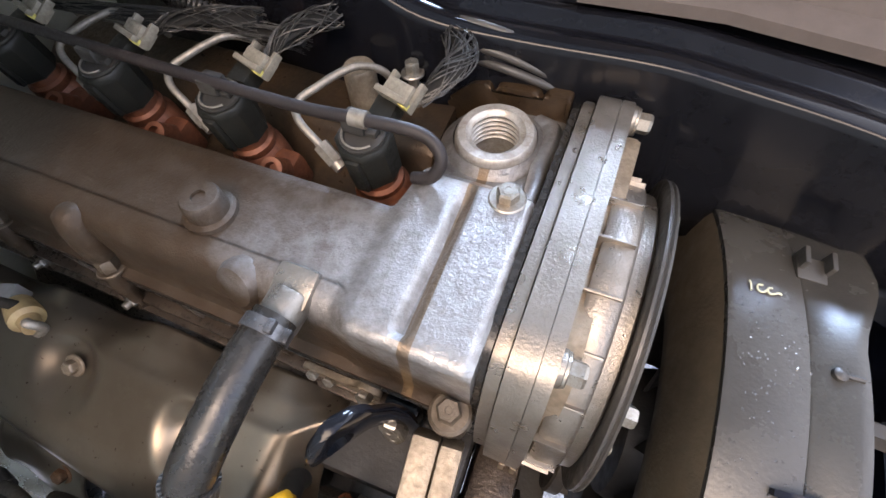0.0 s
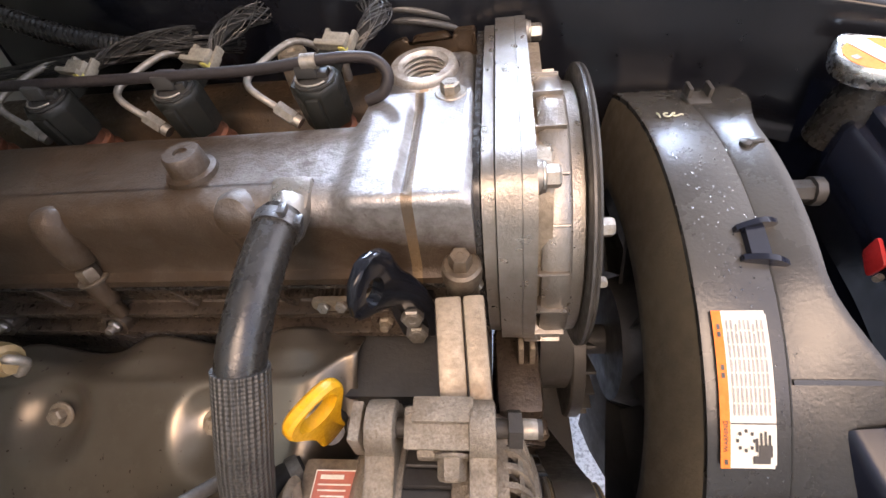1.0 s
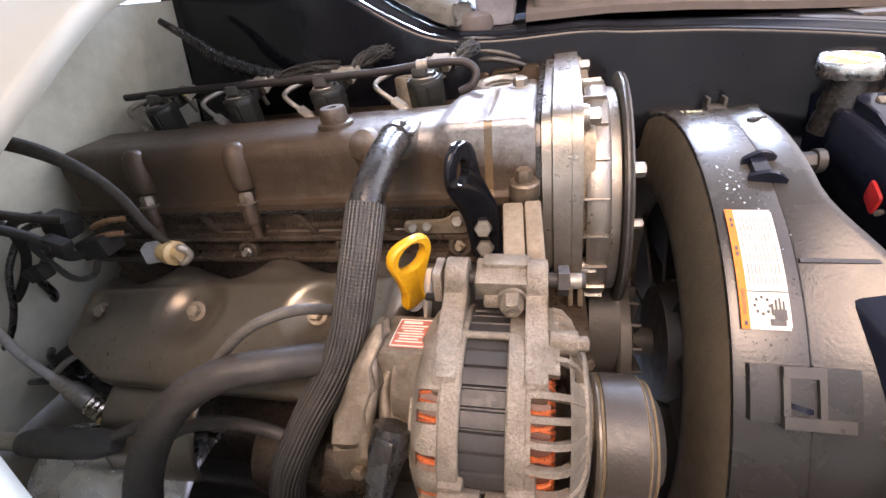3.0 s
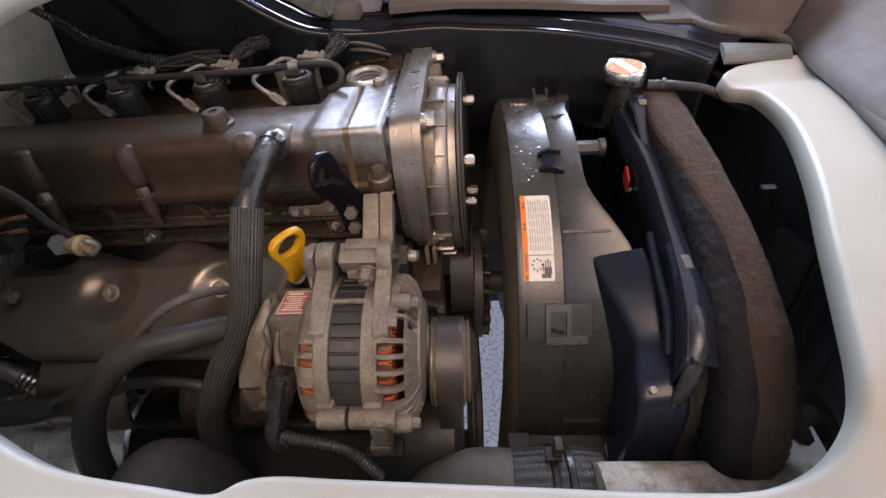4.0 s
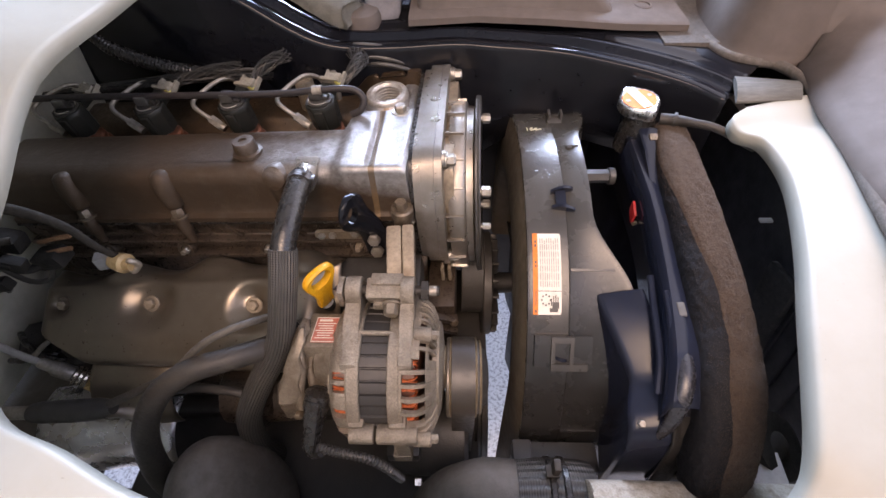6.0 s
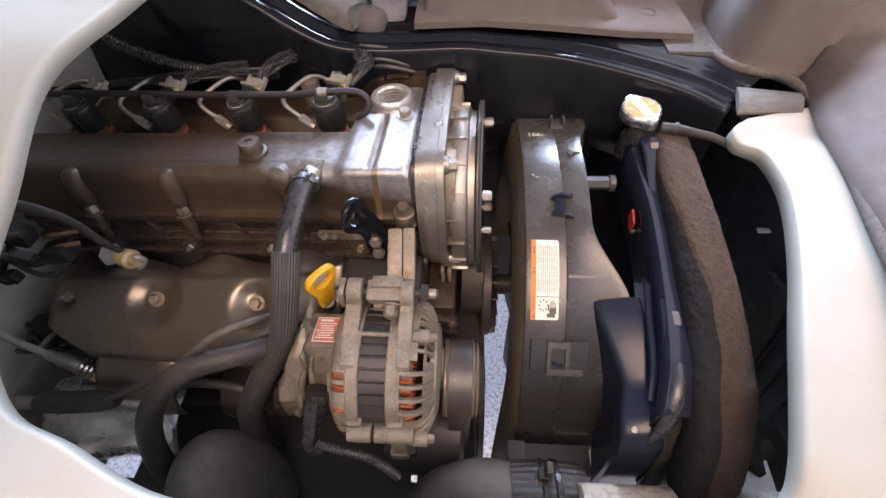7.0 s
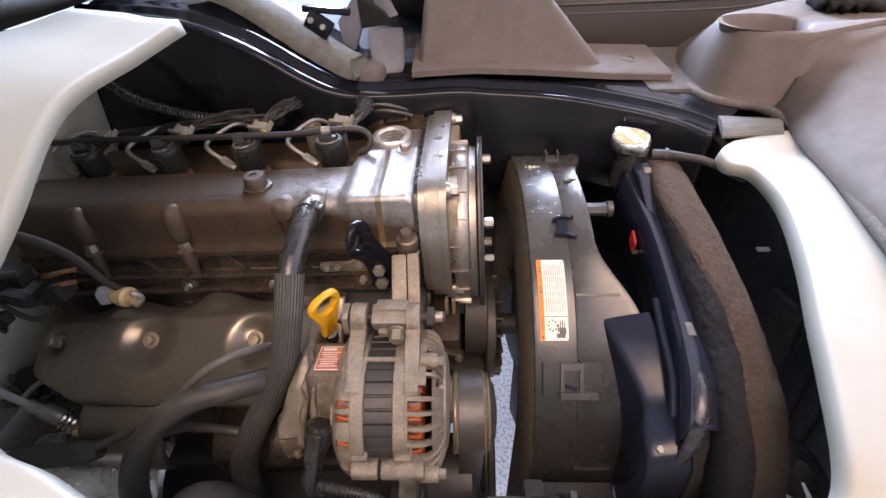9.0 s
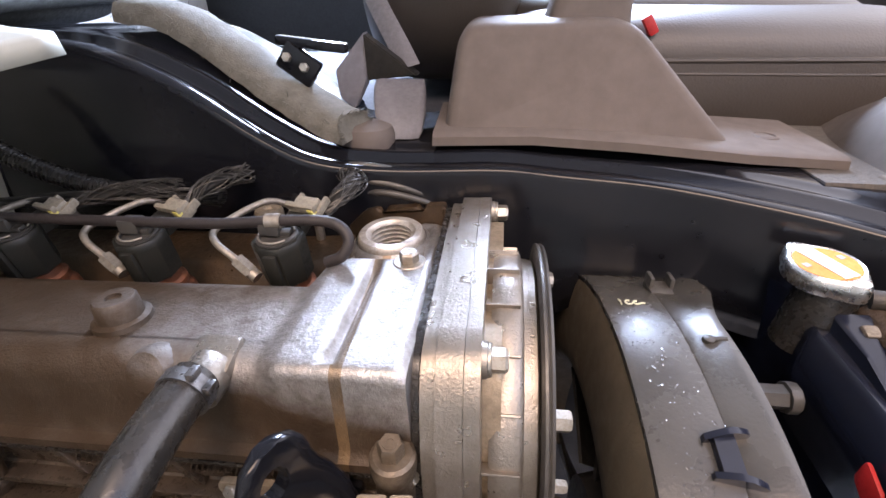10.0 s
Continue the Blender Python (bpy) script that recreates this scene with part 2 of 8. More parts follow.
def corroded_material():
    """weathered casting: pale oxide grains over grimy metal"""
    mat, nt, b = nodes_of("corroded_aluminium")
    grime, grain, pit, fine = noise_node(nt, 38, 9, 0.75), noise_node(nt, 620, 5, 0.7), noise_node(nt, 170, 6, 0.7), noise_node(nt, 1100, 3, 0.6)
    base = mix(nt, ramp(nt, grain.outputs[0], [(0.38, 0.0), (0.62, 1.0)]).outputs[0], (0.200, 0.168, 0.130), (0.335, 0.290, 0.235))
    base = mix(nt, ramp(nt, grime.outputs[0], [(0.40, 0.0), (0.68, 0.8)]).outputs[0], base, (0.115, 0.088, 0.062))
    base = mix(nt, ramp(nt, pit.outputs[0], [(0.60, 0.0), (0.72, 0.5)]).outputs[0], base, (0.065, 0.050, 0.036))
    nt.links.new(base, b.inputs["Base Color"])
    b.inputs["Metallic"].default_value = 0.55
    nt.links.new(ramp(nt, grain.outputs[0], [(0.3, 0.32), (0.7, 0.6)]).outputs[0], b.inputs["Roughness"])
    bump(nt, b, [(pit.outputs[0], 0.9, 0.0022), (grain.outputs[0], 0.9, 0.0010), (fine.outputs[0], 0.5, 0.0006)])
    return mat


ALU_ROUGH = corroded_material()
ALU_WARM = surface("oil_stained_aluminium", (0.31, 0.255, 0.19), (0.14, 0.10, 0.065), 0.5, 0.5, 45, (0.4, 0.7), 600, 0.0006, 0.15, 0.001)
STAINED = surface("brown_stained_casting", (0.17, 0.135, 0.10), (0.075, 0.053, 0.035), 0.42, 0.5, 60, (0.38, 0.7), 600, 0.0006, 0.15, 0.001)
IRON = surface("oily_dark_casting", (0.105, 0.078, 0.058), (0.045, 0.032, 0.023), 0.33, 0.5, 40, (0.35, 0.65), 350, 0.001, 0.15, 0.0015)
SHIELD = shield_material()
BOLT = surface("zinc_bolt", (0.40, 0.375, 0.335), (0.21, 0.17, 0.13), 0.40, 0.85, 120, (0.45, 0.8), 900, 0.0002)
RUST = surface("rusty_bolt", (0.30, 0.17, 0.09), (0.14, 0.06, 0.03), 0.7, 0.4, 150, (0.3, 0.7), 900, 0.0006)
STEEL_PIPE = surface("dull_steel_pipe", (0.33, 0.305, 0.265), (0.16, 0.13, 0.10), 0.48, 0.6, 60, (0.4, 0.75), 900, 0.0002)
BLACK = surface("black_plastic", (0.0312, 0.0299, 0.0286), (0.065, 0.0585, 0.0494), 0.42, 0.0, 24, (0.45, 0.8), 700, 0.0003)
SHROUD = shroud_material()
SHROUD_IN = surface("dust_caked_plastic", (0.098, 0.070, 0.040), (0.058, 0.043, 0.026), 0.75, 0.0, 14, (0.35, 0.7), 400, 0.0006)
GLOSS = surface("black_body_paint", (0.0055, 0.006, 0.008), (0.012, 0.012, 0.014), 0.13, 0.0, 12, (0.5, 0.9), 900, 0.00005, 0.08, spec=0.24)
BLUEBLACK = surface("blue_black_plastic", (0.0100, 0.0128, 0.0220), (0.0145, 0.0155, 0.0215), 0.16, 0.0, 20, (0.5, 0.9), 600, 0.0001, 0.07, spec=0.22)
RUBBER = surface("black_rubber", (0.013, 0.01209, 0.01144), (0.0273, 0.0234, 0.0195), 0.27, 0.0, 30, (0.45, 0.8), 500, 0.0003)
THIN_HOSE = surface("dusty_grey_rubber", (0.085, 0.074, 0.062), (0.045, 0.039, 0.032), 0.6, 0.0, 60, (0.35, 0.7), 500, 0.0005, spec=0.3)
CONDUIT = surface("scuffed_conduit", (0.030, 0.029, 0.028), (0.055, 0.05, 0.045), 0.34, 0.0, 90, (0.45, 0.8), 500, 0.0003)
RUBBER_DUST = surface("dusty_rubber", (0.020, 0.0175, 0.0155), (0.040, 0.034, 0.028), 0.5, 0.0, 60, (0.35, 0.7), 500, 0.0006, spec=0.3)
TAPE = surface("black_cloth_tape", (0.014, 0.0135, 0.013), (0.028, 0.025, 0.021), 0.8, 0.0, 60, (0.4, 0.8), 500, 0.001, spec=0.15)
STRAND = surface("tarnished_braid", (0.085, 0.08, 0.072), (0.022, 0.020, 0.018), 0.45, 0.4, 160, (0.35, 0.6), 900, 0)
RETURN_RUBBER = surface("aged_hose_rubber", (0.017, 0.0135, 0.0135), (0.034, 0.027, 0.025), 0.5, 0.0, 60, (0.4, 0.8), 500, 0.0005, spec=0.3)
DUSTED = surface("dust_covered_rubber", (0.105, 0.088, 0.073), (0.070, 0.058, 0.047), 0.7, 0.0, 16, (0.35, 0.7), 400, 0.0006)
WEATHERED = surface("weathered_cream_paint", (0.42, 0.37, 0.30), (0.16, 0.115, 0.075), 0.75, 0.0, 110, (0.45, 0.75), 300, 0.002, 0.1, 0.002)
BRAID = braid_material()
FOAM = foam_material()
PAINT = paint_material()
PAINT_IN = surface("dusty_body_paint", (0.56, 0.53, 0.43), (0.40, 0.38, 0.30), 0.6, 0.0, 8, (0.35, 0.75), 500, 0.0003)
YELLOW = surface("yellow_plastic", (0.62, 0.30, 0.015), (0.36, 0.15, 0.012), 0.4, 0.0, 60, (0.5, 0.85), 600, 0.0003)
COPPER = surface("enamelled_copper", (0.74, 0.20, 0.08), (0.40, 0.08, 0.03), 0.33, 0.6, 120, (0.4, 0.8), 500, 0.0003)
LAMINATE = surface("black_steel_laminations", (0.022, 0.021, 0.021), (0.04, 0.036, 0.032), 0.5, 0.3, 40, (0.4, 0.8), 700, 0.0004)
COIL = surface("grey_green_plastic", (0.010, 0.0108, 0.0092), (0.021, 0.019, 0.0155), 0.45, 0.0, 60, (0.45, 0.8), 700, 0.0003, spec=0.28)
OXIDE = surface("rust_red_metal", (0.23, 0.075, 0.035), (0.10, 0.036, 0.02), 0.5, 0.35, 60, (0.35, 0.7), 500, 0.0006)
CREAM = surface("cream_plastic", (0.23, 0.205, 0.16), (0.09, 0.073, 0.052), 0.5, 0.0, 90, (0.45, 0.8), 700, 0.0003)
CHROME = surface("plated_cap", (0.78, 0.77, 0.74), (0.45, 0.43, 0.4), 0.28, 1.0, 50, (0.5, 0.85), 900, 0.0001, 0.08)
LABEL_W = surface("white_label", (0.62, 0.59, 0.52), (0.50, 0.46, 0.38), 0.6, 0.0, 50, (0.5, 0.8), 900, 0.0001, spec=0.2)
LABEL_O = surface("orange_label", (0.70, 0.19, 0.04), (0.60, 0.15, 0.03), 0.6, 0.0, 50, (0.5, 0.8), 900, 0.0001, spec=0.2)
LABEL_R = surface("red_label", (0.40, 0.12, 0.085), (0.30, 0.10, 0.075), 0.42, 0.0, 50, (0.5, 0.8), 900, 0.0001)
PRINT = surface("grey_print", (0.30, 0.28, 0.26), None, 0.5, 0.0, 50, (0.5, 0.8), 900, 0)
PRINT_DARK = surface("black_print", (0.05, 0.045, 0.04), None, 0.5, 0.0, 50, (0.5, 0.8), 900, 0)
CHALK = surface("chalk_mark", (0.62, 0.62, 0.46), (0.5, 0.5, 0.36), 0.8, 0.0, 200, (0.4, 0.7), 900, 0.0002)
RED_TAG = surface("red_plastic", (0.40, 0.016, 0.016), (0.24, 0.011, 0.01), 0.45, 0.0, 60, (0.5, 0.8), 600, 0.0002)
TRIM = surface("taupe_plastic_trim", (0.104, 0.084, 0.073), (0.092, 0.074, 0.064), 0.66, 0.0, 10, (0.4, 0.8), 1400, 0.0004, 0.06, spec=0.2)
LEATHER = leather_material("taupe_leather", (0.046, 0.036, 0.029))
BELT = surface("grey_webbing", (0.13, 0.12, 0.125), (0.09, 0.085, 0.088), 0.6, 0.0, 40, (0.4, 0.8), 800, 0.0005)
CARPET = surface("grey_felt", (0.13, 0.12, 0.10), (0.08, 0.074, 0.06), 0.95, 0.0, 90, (0.35, 0.7), 700, 0.002, 0.03)
FABRIC = surface("black_ribbed_fabric", (0.014, 0.0145, 0.012), (0.024, 0.024, 0.020), 0.8, 0.0, 40, (0.4, 0.8), 600, 0.001)
FLOOR_PLASTIC = surface("dark_floor_lining", (0.026, 0.030, 0.037), (0.018, 0.020, 0.025), 0.55, 0.0, 12, (0.4, 0.8), 700, 0.0004)
CONCRETE = surface("pale_concrete", (0.74, 0.77, 0.82), (0.30, 0.32, 0.36), 0.85, 0.0, 110, (0.47, 0.62), 60, 0.006, 0.05, 0.004)
BAFFLE = surface("dull_black_sheet", (0.036, 0.038, 0.044), (0.026, 0.026, 0.028), 0.6, 0.0, 9, (0.4, 0.8), 300, 0.0006)
DARK = surface("grimy_black_steel", (0.02565, 0.02498, 0.0243), (0.0567, 0.04995, 0.04185), 0.55, 0.1, 12, (0.4, 0.8), 300, 0.0008)
BRIGHT = surface("bright_ring_steel", (0.72, 0.66, 0.56), (0.45, 0.36, 0.25), 0.28, 0.8, 90, (0.45, 0.8), 700, 0.0002)
TINTED = surface("heat_tinted_brass", (0.62, 0.43, 0.22), (0.36, 0.22, 0.10), 0.32, 0.8, 90, (0.45, 0.8), 700, 0.0002)
BRASS = surface("heat_tinted_steel", (0.42, 0.33, 0.22), (0.24, 0.17, 0.10), 0.38, 0.6, 60, (0.4, 0.8), 700, 0.0003)
HEADLINER = surface("grey_headliner", (0.42, 0.41, 0.39), (0.36, 0.35, 0.33), 0.9, 0.0, 12, (0.4, 0.8), 700, 0.0004)

# ---- building helpers ----
WORLD = {}


def mesh_ob(name, bm, mat, smooth=38):
    me = bpy.data.meshes.new(name)
    bmesh.ops.recalc_face_normals(bm, faces=bm.faces)
    bm.to_mesh(me)
    bm.free()
    me.polygons.foreach_set("use_smooth", [True] * len(me.polygons))
    me.set_sharp_from_angle(angle=radians(smooth))
    me.materials.append(mat)
    return new(name, me)


def thing(name, loc, label, category, group="", kind=""):
    ob = new(name)
    ob.empty_display_size = 0.02
    ob.location = loc
    WORLD[ob.name] = Matrix.Translation(loc)
    return tagged(ob, label, category, group, kind)


def part(name, bm, mat, parent, label="", m=None, smooth=38):
    if m is not None:
        bm.transform(m)
    w = WORLD[parent.name]
    bm.transform(w.inverted())
    ob = mesh_ob(name, bm, mat, smooth)
    ob.parent = parent
    WORLD[ob.name] = w
    if label:
        ob["label"] = label
    return ob


def solo(name, bm, mat, loc, label, category, group="", kind="", m=None, smooth=38):
    """a thing that is one mesh, its origin at loc"""
    if m is not None:
        bm.transform(m)
    bm.transform(Matrix.Translation(loc).inverted())
    ob = mesh_ob(name, bm, mat, smooth)
    ob.location = loc
    WORLD[ob.name] = Matrix.Translation(loc)
    return tagged(ob, label, category, group, kind)


def frame_for(d):
    d = Vector(d).normalized()
    a = Vector((0, 0, 1)) if abs(d.z) < 0.9 else Vector((0, 1, 0))
    u = d.cross(a).normalized()
    return u, d.cross(u).normalized(), d


def box(bm, c, s, m=None, bevel=0.0, seg=2):
    """a block of size s centred on c; m turns it about c"""
    t = Matrix.Translation(c) @ (m.to_4x4() if m is not None else Matrix()) @ Matrix.Diagonal((*s, 1))
    vs = bmesh.ops.create_cube(bm, size=1.0, matrix=t)["verts"]
    if bevel:
        es = {e for v in vs for e in v.link_edges}
        bmesh.ops.bevel(bm, geom=list(es), offset=bevel, segments=seg, profile=0.6, affect="EDGES")
    return bm


def ring_loft(bm, rings, cap=True, closed=True):
    """faces between successive rings of points"""
    vr = [[bm.verts.new(p) for p in r] for r in rings]
    n = len(vr[0])
    for a, b in zip(vr, vr[1:]):
        for i in range(n if closed else n - 1):
            j = (i + 1) % n
            bm.faces.new((a[i], a[j], b[j], b[i]))
    if cap and closed:
        bm.faces.new(vr[0][::-1])
        bm.faces.new(vr[-1])
    return vr


def circle(c, u, v, r, seg, phase=0.0):
    return [Vector(c) + (u * math.cos(2 * math.pi * (i + phase) / seg) + v * math.sin(2 * math.pi * (i + phase) / seg)) * r for i in range(seg)]


def lathe(bm, origin, axis, prof, seg=28, cap=True):
    """prof: (distance along axis, radius)"""
    u, v, d = frame_for(axis)
    o = Vector(origin)
    ring_loft(bm, [circle(o + d * a, u, v, max(r, 1e-5), seg) for a, r in prof], cap)
    return bm


def cyl(bm, p0, p1, r0, r1=None, seg=24, edge=0.0):
    p0, p1 = Vector(p0), Vector(p1)
    r1 = r0 if r1 is None else r1
    L = (p1 - p0).length
    e = min(edge, L / 3, r0 / 2)
    prof = [(0, r0), (L, r1)] if not e else [(0, r0 - e), (e * 0.3, r0 - e * 0.3), (e, r0), (L - e, r1), (L - e * 0.3, r1 - e * 0.3), (L, r1 - e)]
    return lathe(bm, p0, p1 - p0, prof, seg)


def smooth_path(pts, per=8):
    pts = [Vector(p) for p in pts]
    P = [2 * pts[0] - pts[1]] + pts + [2 * pts[-1] - pts[-2]]
    out = []
    for i in range(1, len(P) - 2):
        a, b, c, d = P[i - 1:i + 3]
        for k in range(per):
            t = k / per
            out.append(0.5 * ((2 * b) + (c - a) * t + (2 * a - 5 * b + 4 * c - d) * t * t + (3 * b - a - 3 * c + d) * t ** 3))
    out.append(pts[-1])
    return out


def tube(bm, pts, r, seg=14, per=8, flat=1.0, uv=None, wave=None):
    """a pipe or hose along pts; r one radius or one for each point; wave: (pitch, depth) for ribbed hose"""
    path = smooth_path(pts, per)
    n = len(path)
    rad = np.interp(np.linspace(0, 1, n), np.linspace(0, 1, len(pts)), r) if isinstance(r, (list, tuple)) else np.full(n, r)
    if wave:
        lens = np.r_[0, np.cumsum([(b - a).length for a, b in zip(path, path[1:])])]
        m = max(int(lens[-1] / wave[0]) * 4, 8)
        s = np.linspace(0, lens[-1], m)
        arr = np.array([list(p) for p in path])
        path = [Vector([np.interp(x, lens, arr[:, k]) for k in range(3)]) for x in s]
        rad = np.interp(s, lens, rad) - np.array([0, wave[1], wave[1], 0] * (m // 4 + 1))[:m]
        n = m
    d = (path[1] - path[0]).normalized()
    u = frame_for(d)[0]
    rings, length = [], 0.0
    lens = []
    for i, p in enumerate(path):
        d = (path[min(i + 1, n - 1)] - path[max(i - 1, 0)]).normalized()
        u = (u - d * u.dot(d)).normalized()
        v = d.cross(u)
        if i:
            length += (p - path[i - 1]).length
        lens.append(length)
        rings.append([p + (u * math.cos(2 * math.pi * k / seg) + v * flat * math.sin(2 * math.pi * k / seg)) * rad[i] for k in range(seg)])
    vr = ring_loft(bm, rings)
    if uv:
        lay = bm.loops.layers.uv.verify()
        idx = {vert: (k / seg, lens[i]) for i, r_ in enumerate(vr) for k, vert in enumerate(r_)}
        for f in bm.faces:
            us = [idx[l.vert][0] for l in f.loops if l.vert in idx]
            for l in f.loops:
                if l.vert in idx:
                    a, b = idx[l.vert]
                    if max(us) - min(us) > 0.5 and a < 0.5:
                        a += 1.0
                    l[lay].uv = (a, b)
    return bm


def prism(bm, outline, axis, a0, a1, bevel=0.0, seg=2, inset=0.0):
    """an outline extruded along axis from a0 to a1: (y, z) for x, (x, z) for y, (x, y) for z"""
    def put(p, a):
        return {"x": (a, p[0], p[1]), "y": (p[0], a, p[1]), "z": (p[0], p[1], a)}[axis]
    lo = [bm.verts.new(put(p, a0)) for p in outline]
    hi = [bm.verts.new(put(p, a1)) for p in outline]
    n = len(lo)
    fs = [bm.faces.new(lo[::-1]), bm.faces.new(hi)]
    for i in range(n):
        fs.append(bm.faces.new((lo[i], lo[(i + 1) % n], hi[(i + 1) % n], hi[i])))
    if bevel:
        es = list({e for f in fs[:2] for e in f.edges})
        bmesh.ops.bevel(bm, geom=es, offset=bevel, segments=seg, profile=0.6, affect="EDGES")
    return bm


def rounded(outline, r, seg=4):
    """rounds the corners of a 2D outline; r one radius or one for each corner"""
    n, out = len(outline), []
    for i in range(n):
        p, a, b = (Vector(outline[k]) for k in (i, i - 1, (i + 1) % n))
        rr = r[i] if isinstance(r, (list, tuple)) else r
        da, db = (a - p), (b - p)
        k = min(rr, da.length * 0.48, db.length * 0.48)
        pa, pb = p + da.normalized() * k, p + db.normalized() * k
        for s in range(seg + 1):
            t = s / seg
            out.append(tuple(pa * (1 - t) ** 2 + p * 2 * t * (1 - t) + pb * t * t))
    return out


def arc(c, r, a0, a1, n):
    return [(c[0] + r * math.cos(radians(a0 + (a1 - a0) * i / n)), c[1] + r * math.sin(radians(a0 + (a1 - a0) * i / n))) for i in range(n + 1)]


def bolt(parent, pos, d, af=0.012, h=0.008, washer=0.0, shaft=0.0, mat=None, label="", m=None, name="bolt", back=0.004):
    """a hexagon head on an optional washer; the seat of the head at pos, d points outwards"""
    bm = bmesh.new()
    u, v, d = frame_for(d)
    p = Vector(pos)
    R = af / math.sqrt(3)
    lathe(bm, p - d * back, d, [(0, af * 0.42), (back, af * 0.42)], 12)
    if washer:
        lathe(bm, p, d, [(0, washer), (0.0012, washer), (0.0018, washer * 0.93)], 20)
        p = p + d * 0.0016
    rings = [circle(p, u, v, R, 6), circle(p + d * h * 0.82, u, v, R, 6), circle(p + d * h, u, v, R * 0.84, 6)]
    ring_loft(bm, rings)
    lathe(bm, p + d * h * 0.9, d, [(0, R * 0.6), (h * 0.14, R * 0.58), (h * 0.14, R * 0.3), (h * 0.06, R * 0.25)], 14)
    if shaft:
        lathe(bm, p + d * h * 0.9, d, [(0, af * 0.36), (shaft, af * 0.36), (shaft + 0.001, af * 0.3)], 14)
    return part(name, bm, mat or BOLT, parent, label, m, 30)


ENG = pose(0, 0, 0.9) @ pose(0, 0, 0, 0, 0, -2.2) @ pose(0, 0, 0, 0, -3.0, 0)


def eng(x, y, z):
    return ENG @ Vector((x, y, z))

# ---- the setting ----
bm = bmesh.new()
bmesh.ops.create_grid(bm, x_segments=60, y_segments=60, size=60)
solo("ground", bm, CONCRETE, (0, 0, 0), "pale rough concrete yard under the van", "ground", kind="structure")

# inner lip of the floor opening: point, way outwards, width of the sheet beyond it, rise of the sheet, height of the lip
RIM = [
    ((0.3438, 0.0837, 0.9467), (1.0, 0.25), 0.3, 0.012, 0.006),
    ((0.3284, 0.0716, 0.9429), (1.0, 0.15), 0.3, 0.013, 0.007),
    ((0.3295, 0.0538, 0.9362), (1.0, 0.05), 0.3, 0.015, 0.009),
    ((0.3436, 0.0342, 0.9392), (1.0, 0.02), 0.3, 0.016, 0.01),
    ((0.3455, -0.0055, 0.9378), (1.0, -0.02), 0.3, 0.017, 0.011),
    ((0.3385, -0.0444, 0.9344), (1.0, -0.08), 0.3, 0.018, 0.0115),
    ((0.3207, -0.0989, 0.9299), (1.0, -0.12), 0.3, 0.018, 0.0115),
    ((0.3041, -0.1448, 0.9228), (1.0, -0.2), 0.3, 0.015, 0.011),
    ((0.2860, -0.1997, 0.9130), (1.0, -0.35), 0.3, 0.01, 0.01),
    ((0.2740, -0.2352, 0.9051), (0.9, -0.5), 0.3, -0.001, 0.009),
    ((0.2668, -0.2526, 0.8927), (0.7, -0.75), 0.28, -0.013, 0.0075),
    ((0.2526, -0.2650, 0.8734), (0.35, -0.95), 0.25, -0.02, 0.012),
    ((0.2245, -0.2699, 0.8574), (0.08, -1.0), 0.22, -0.02, 0.01),
    ((0.1746, -0.2669, 0.8486), (0.0, -1.0), 0.2, -0.02, 0.01),
    ((0.1192, -0.2627, 0.8439), (0.0, -1.0), 0.2, -0.02, 0.01),
    ((0.0082, -0.2577, 0.8432), (0.0, -1.0), 0.2, -0.02, 0.01),
    ((-0.0341, -0.2558, 0.8437), (0.0, -1.0), 0.2, -0.02, 0.01),
    ((-0.0525, -0.2600, 0.8478), (0.0, -1.0), 0.2, -0.02, 0.01),
    ((-0.0639, -0.2696, 0.8547), (0.0, -1.0), 0.2, -0.02, 0.01),
    ((-0.0860, -0.2710, 0.8672), (-0.05, -1.0), 0.2, -0.02, 0.01),
    ((-0.1486, -0.2632, 0.8773), (-0.25, -1.0), 0.22, -0.02, 0.01),
    ((-0.2061, -0.2402, 0.8944), (-0.5, -0.85), 0.25, -0.01, 0.01),
    ((-0.2527, -0.2238, 0.8988), (-0.8, -0.6), 0.28, 0.01, 0.01),
    ((-0.2793, -0.1917, 0.9169), (-1.0, -0.3), 0.26, 0.04, 0.01),
    ((-0.2828, -0.1486, 0.9554), (-1.0, -0.05), 0.22, 0.06, 0.01),
    ((-0.2692, -0.0994, 0.9949), (-1.0, 0.0), 0.18, 0.06, 0.01),
    ((-0.2713, -0.0104, 1.0370), (-1.0, 0.05), 0.15, 0.03, 0.01),
    ((-0.2577, 0.0882, 1.0476), (-1.0, 0.1), 0.13, 0.015, 0.01),
    ((-0.2416, 0.1598, 1.0570), (-1.0, 0.15), 0.13, 0.01, 0.01),
]


def spline_rows(rows, per):
    """each column of the rows glides smoothly from row to row"""
    A = np.array([[*p, *o, w, r, h] for p, o, w, r, h in rows])
    A = np.vstack([2 * A[0] - A[1], A, 2 * A[-1] - A[-2]])
    out = []
    for i in range(1, len(A) - 2):
        a, b, c, d = A[i - 1:i + 3]
        for k in range(per):
            t = k / per
            out.append(0.5 * (2 * b + (c - a) * t + (2 * a - 5 * b + 4 * c - d) * t * t + (3 * b - a - 3 * c + d) * t ** 3))
    out.append(A[-2])
    return out


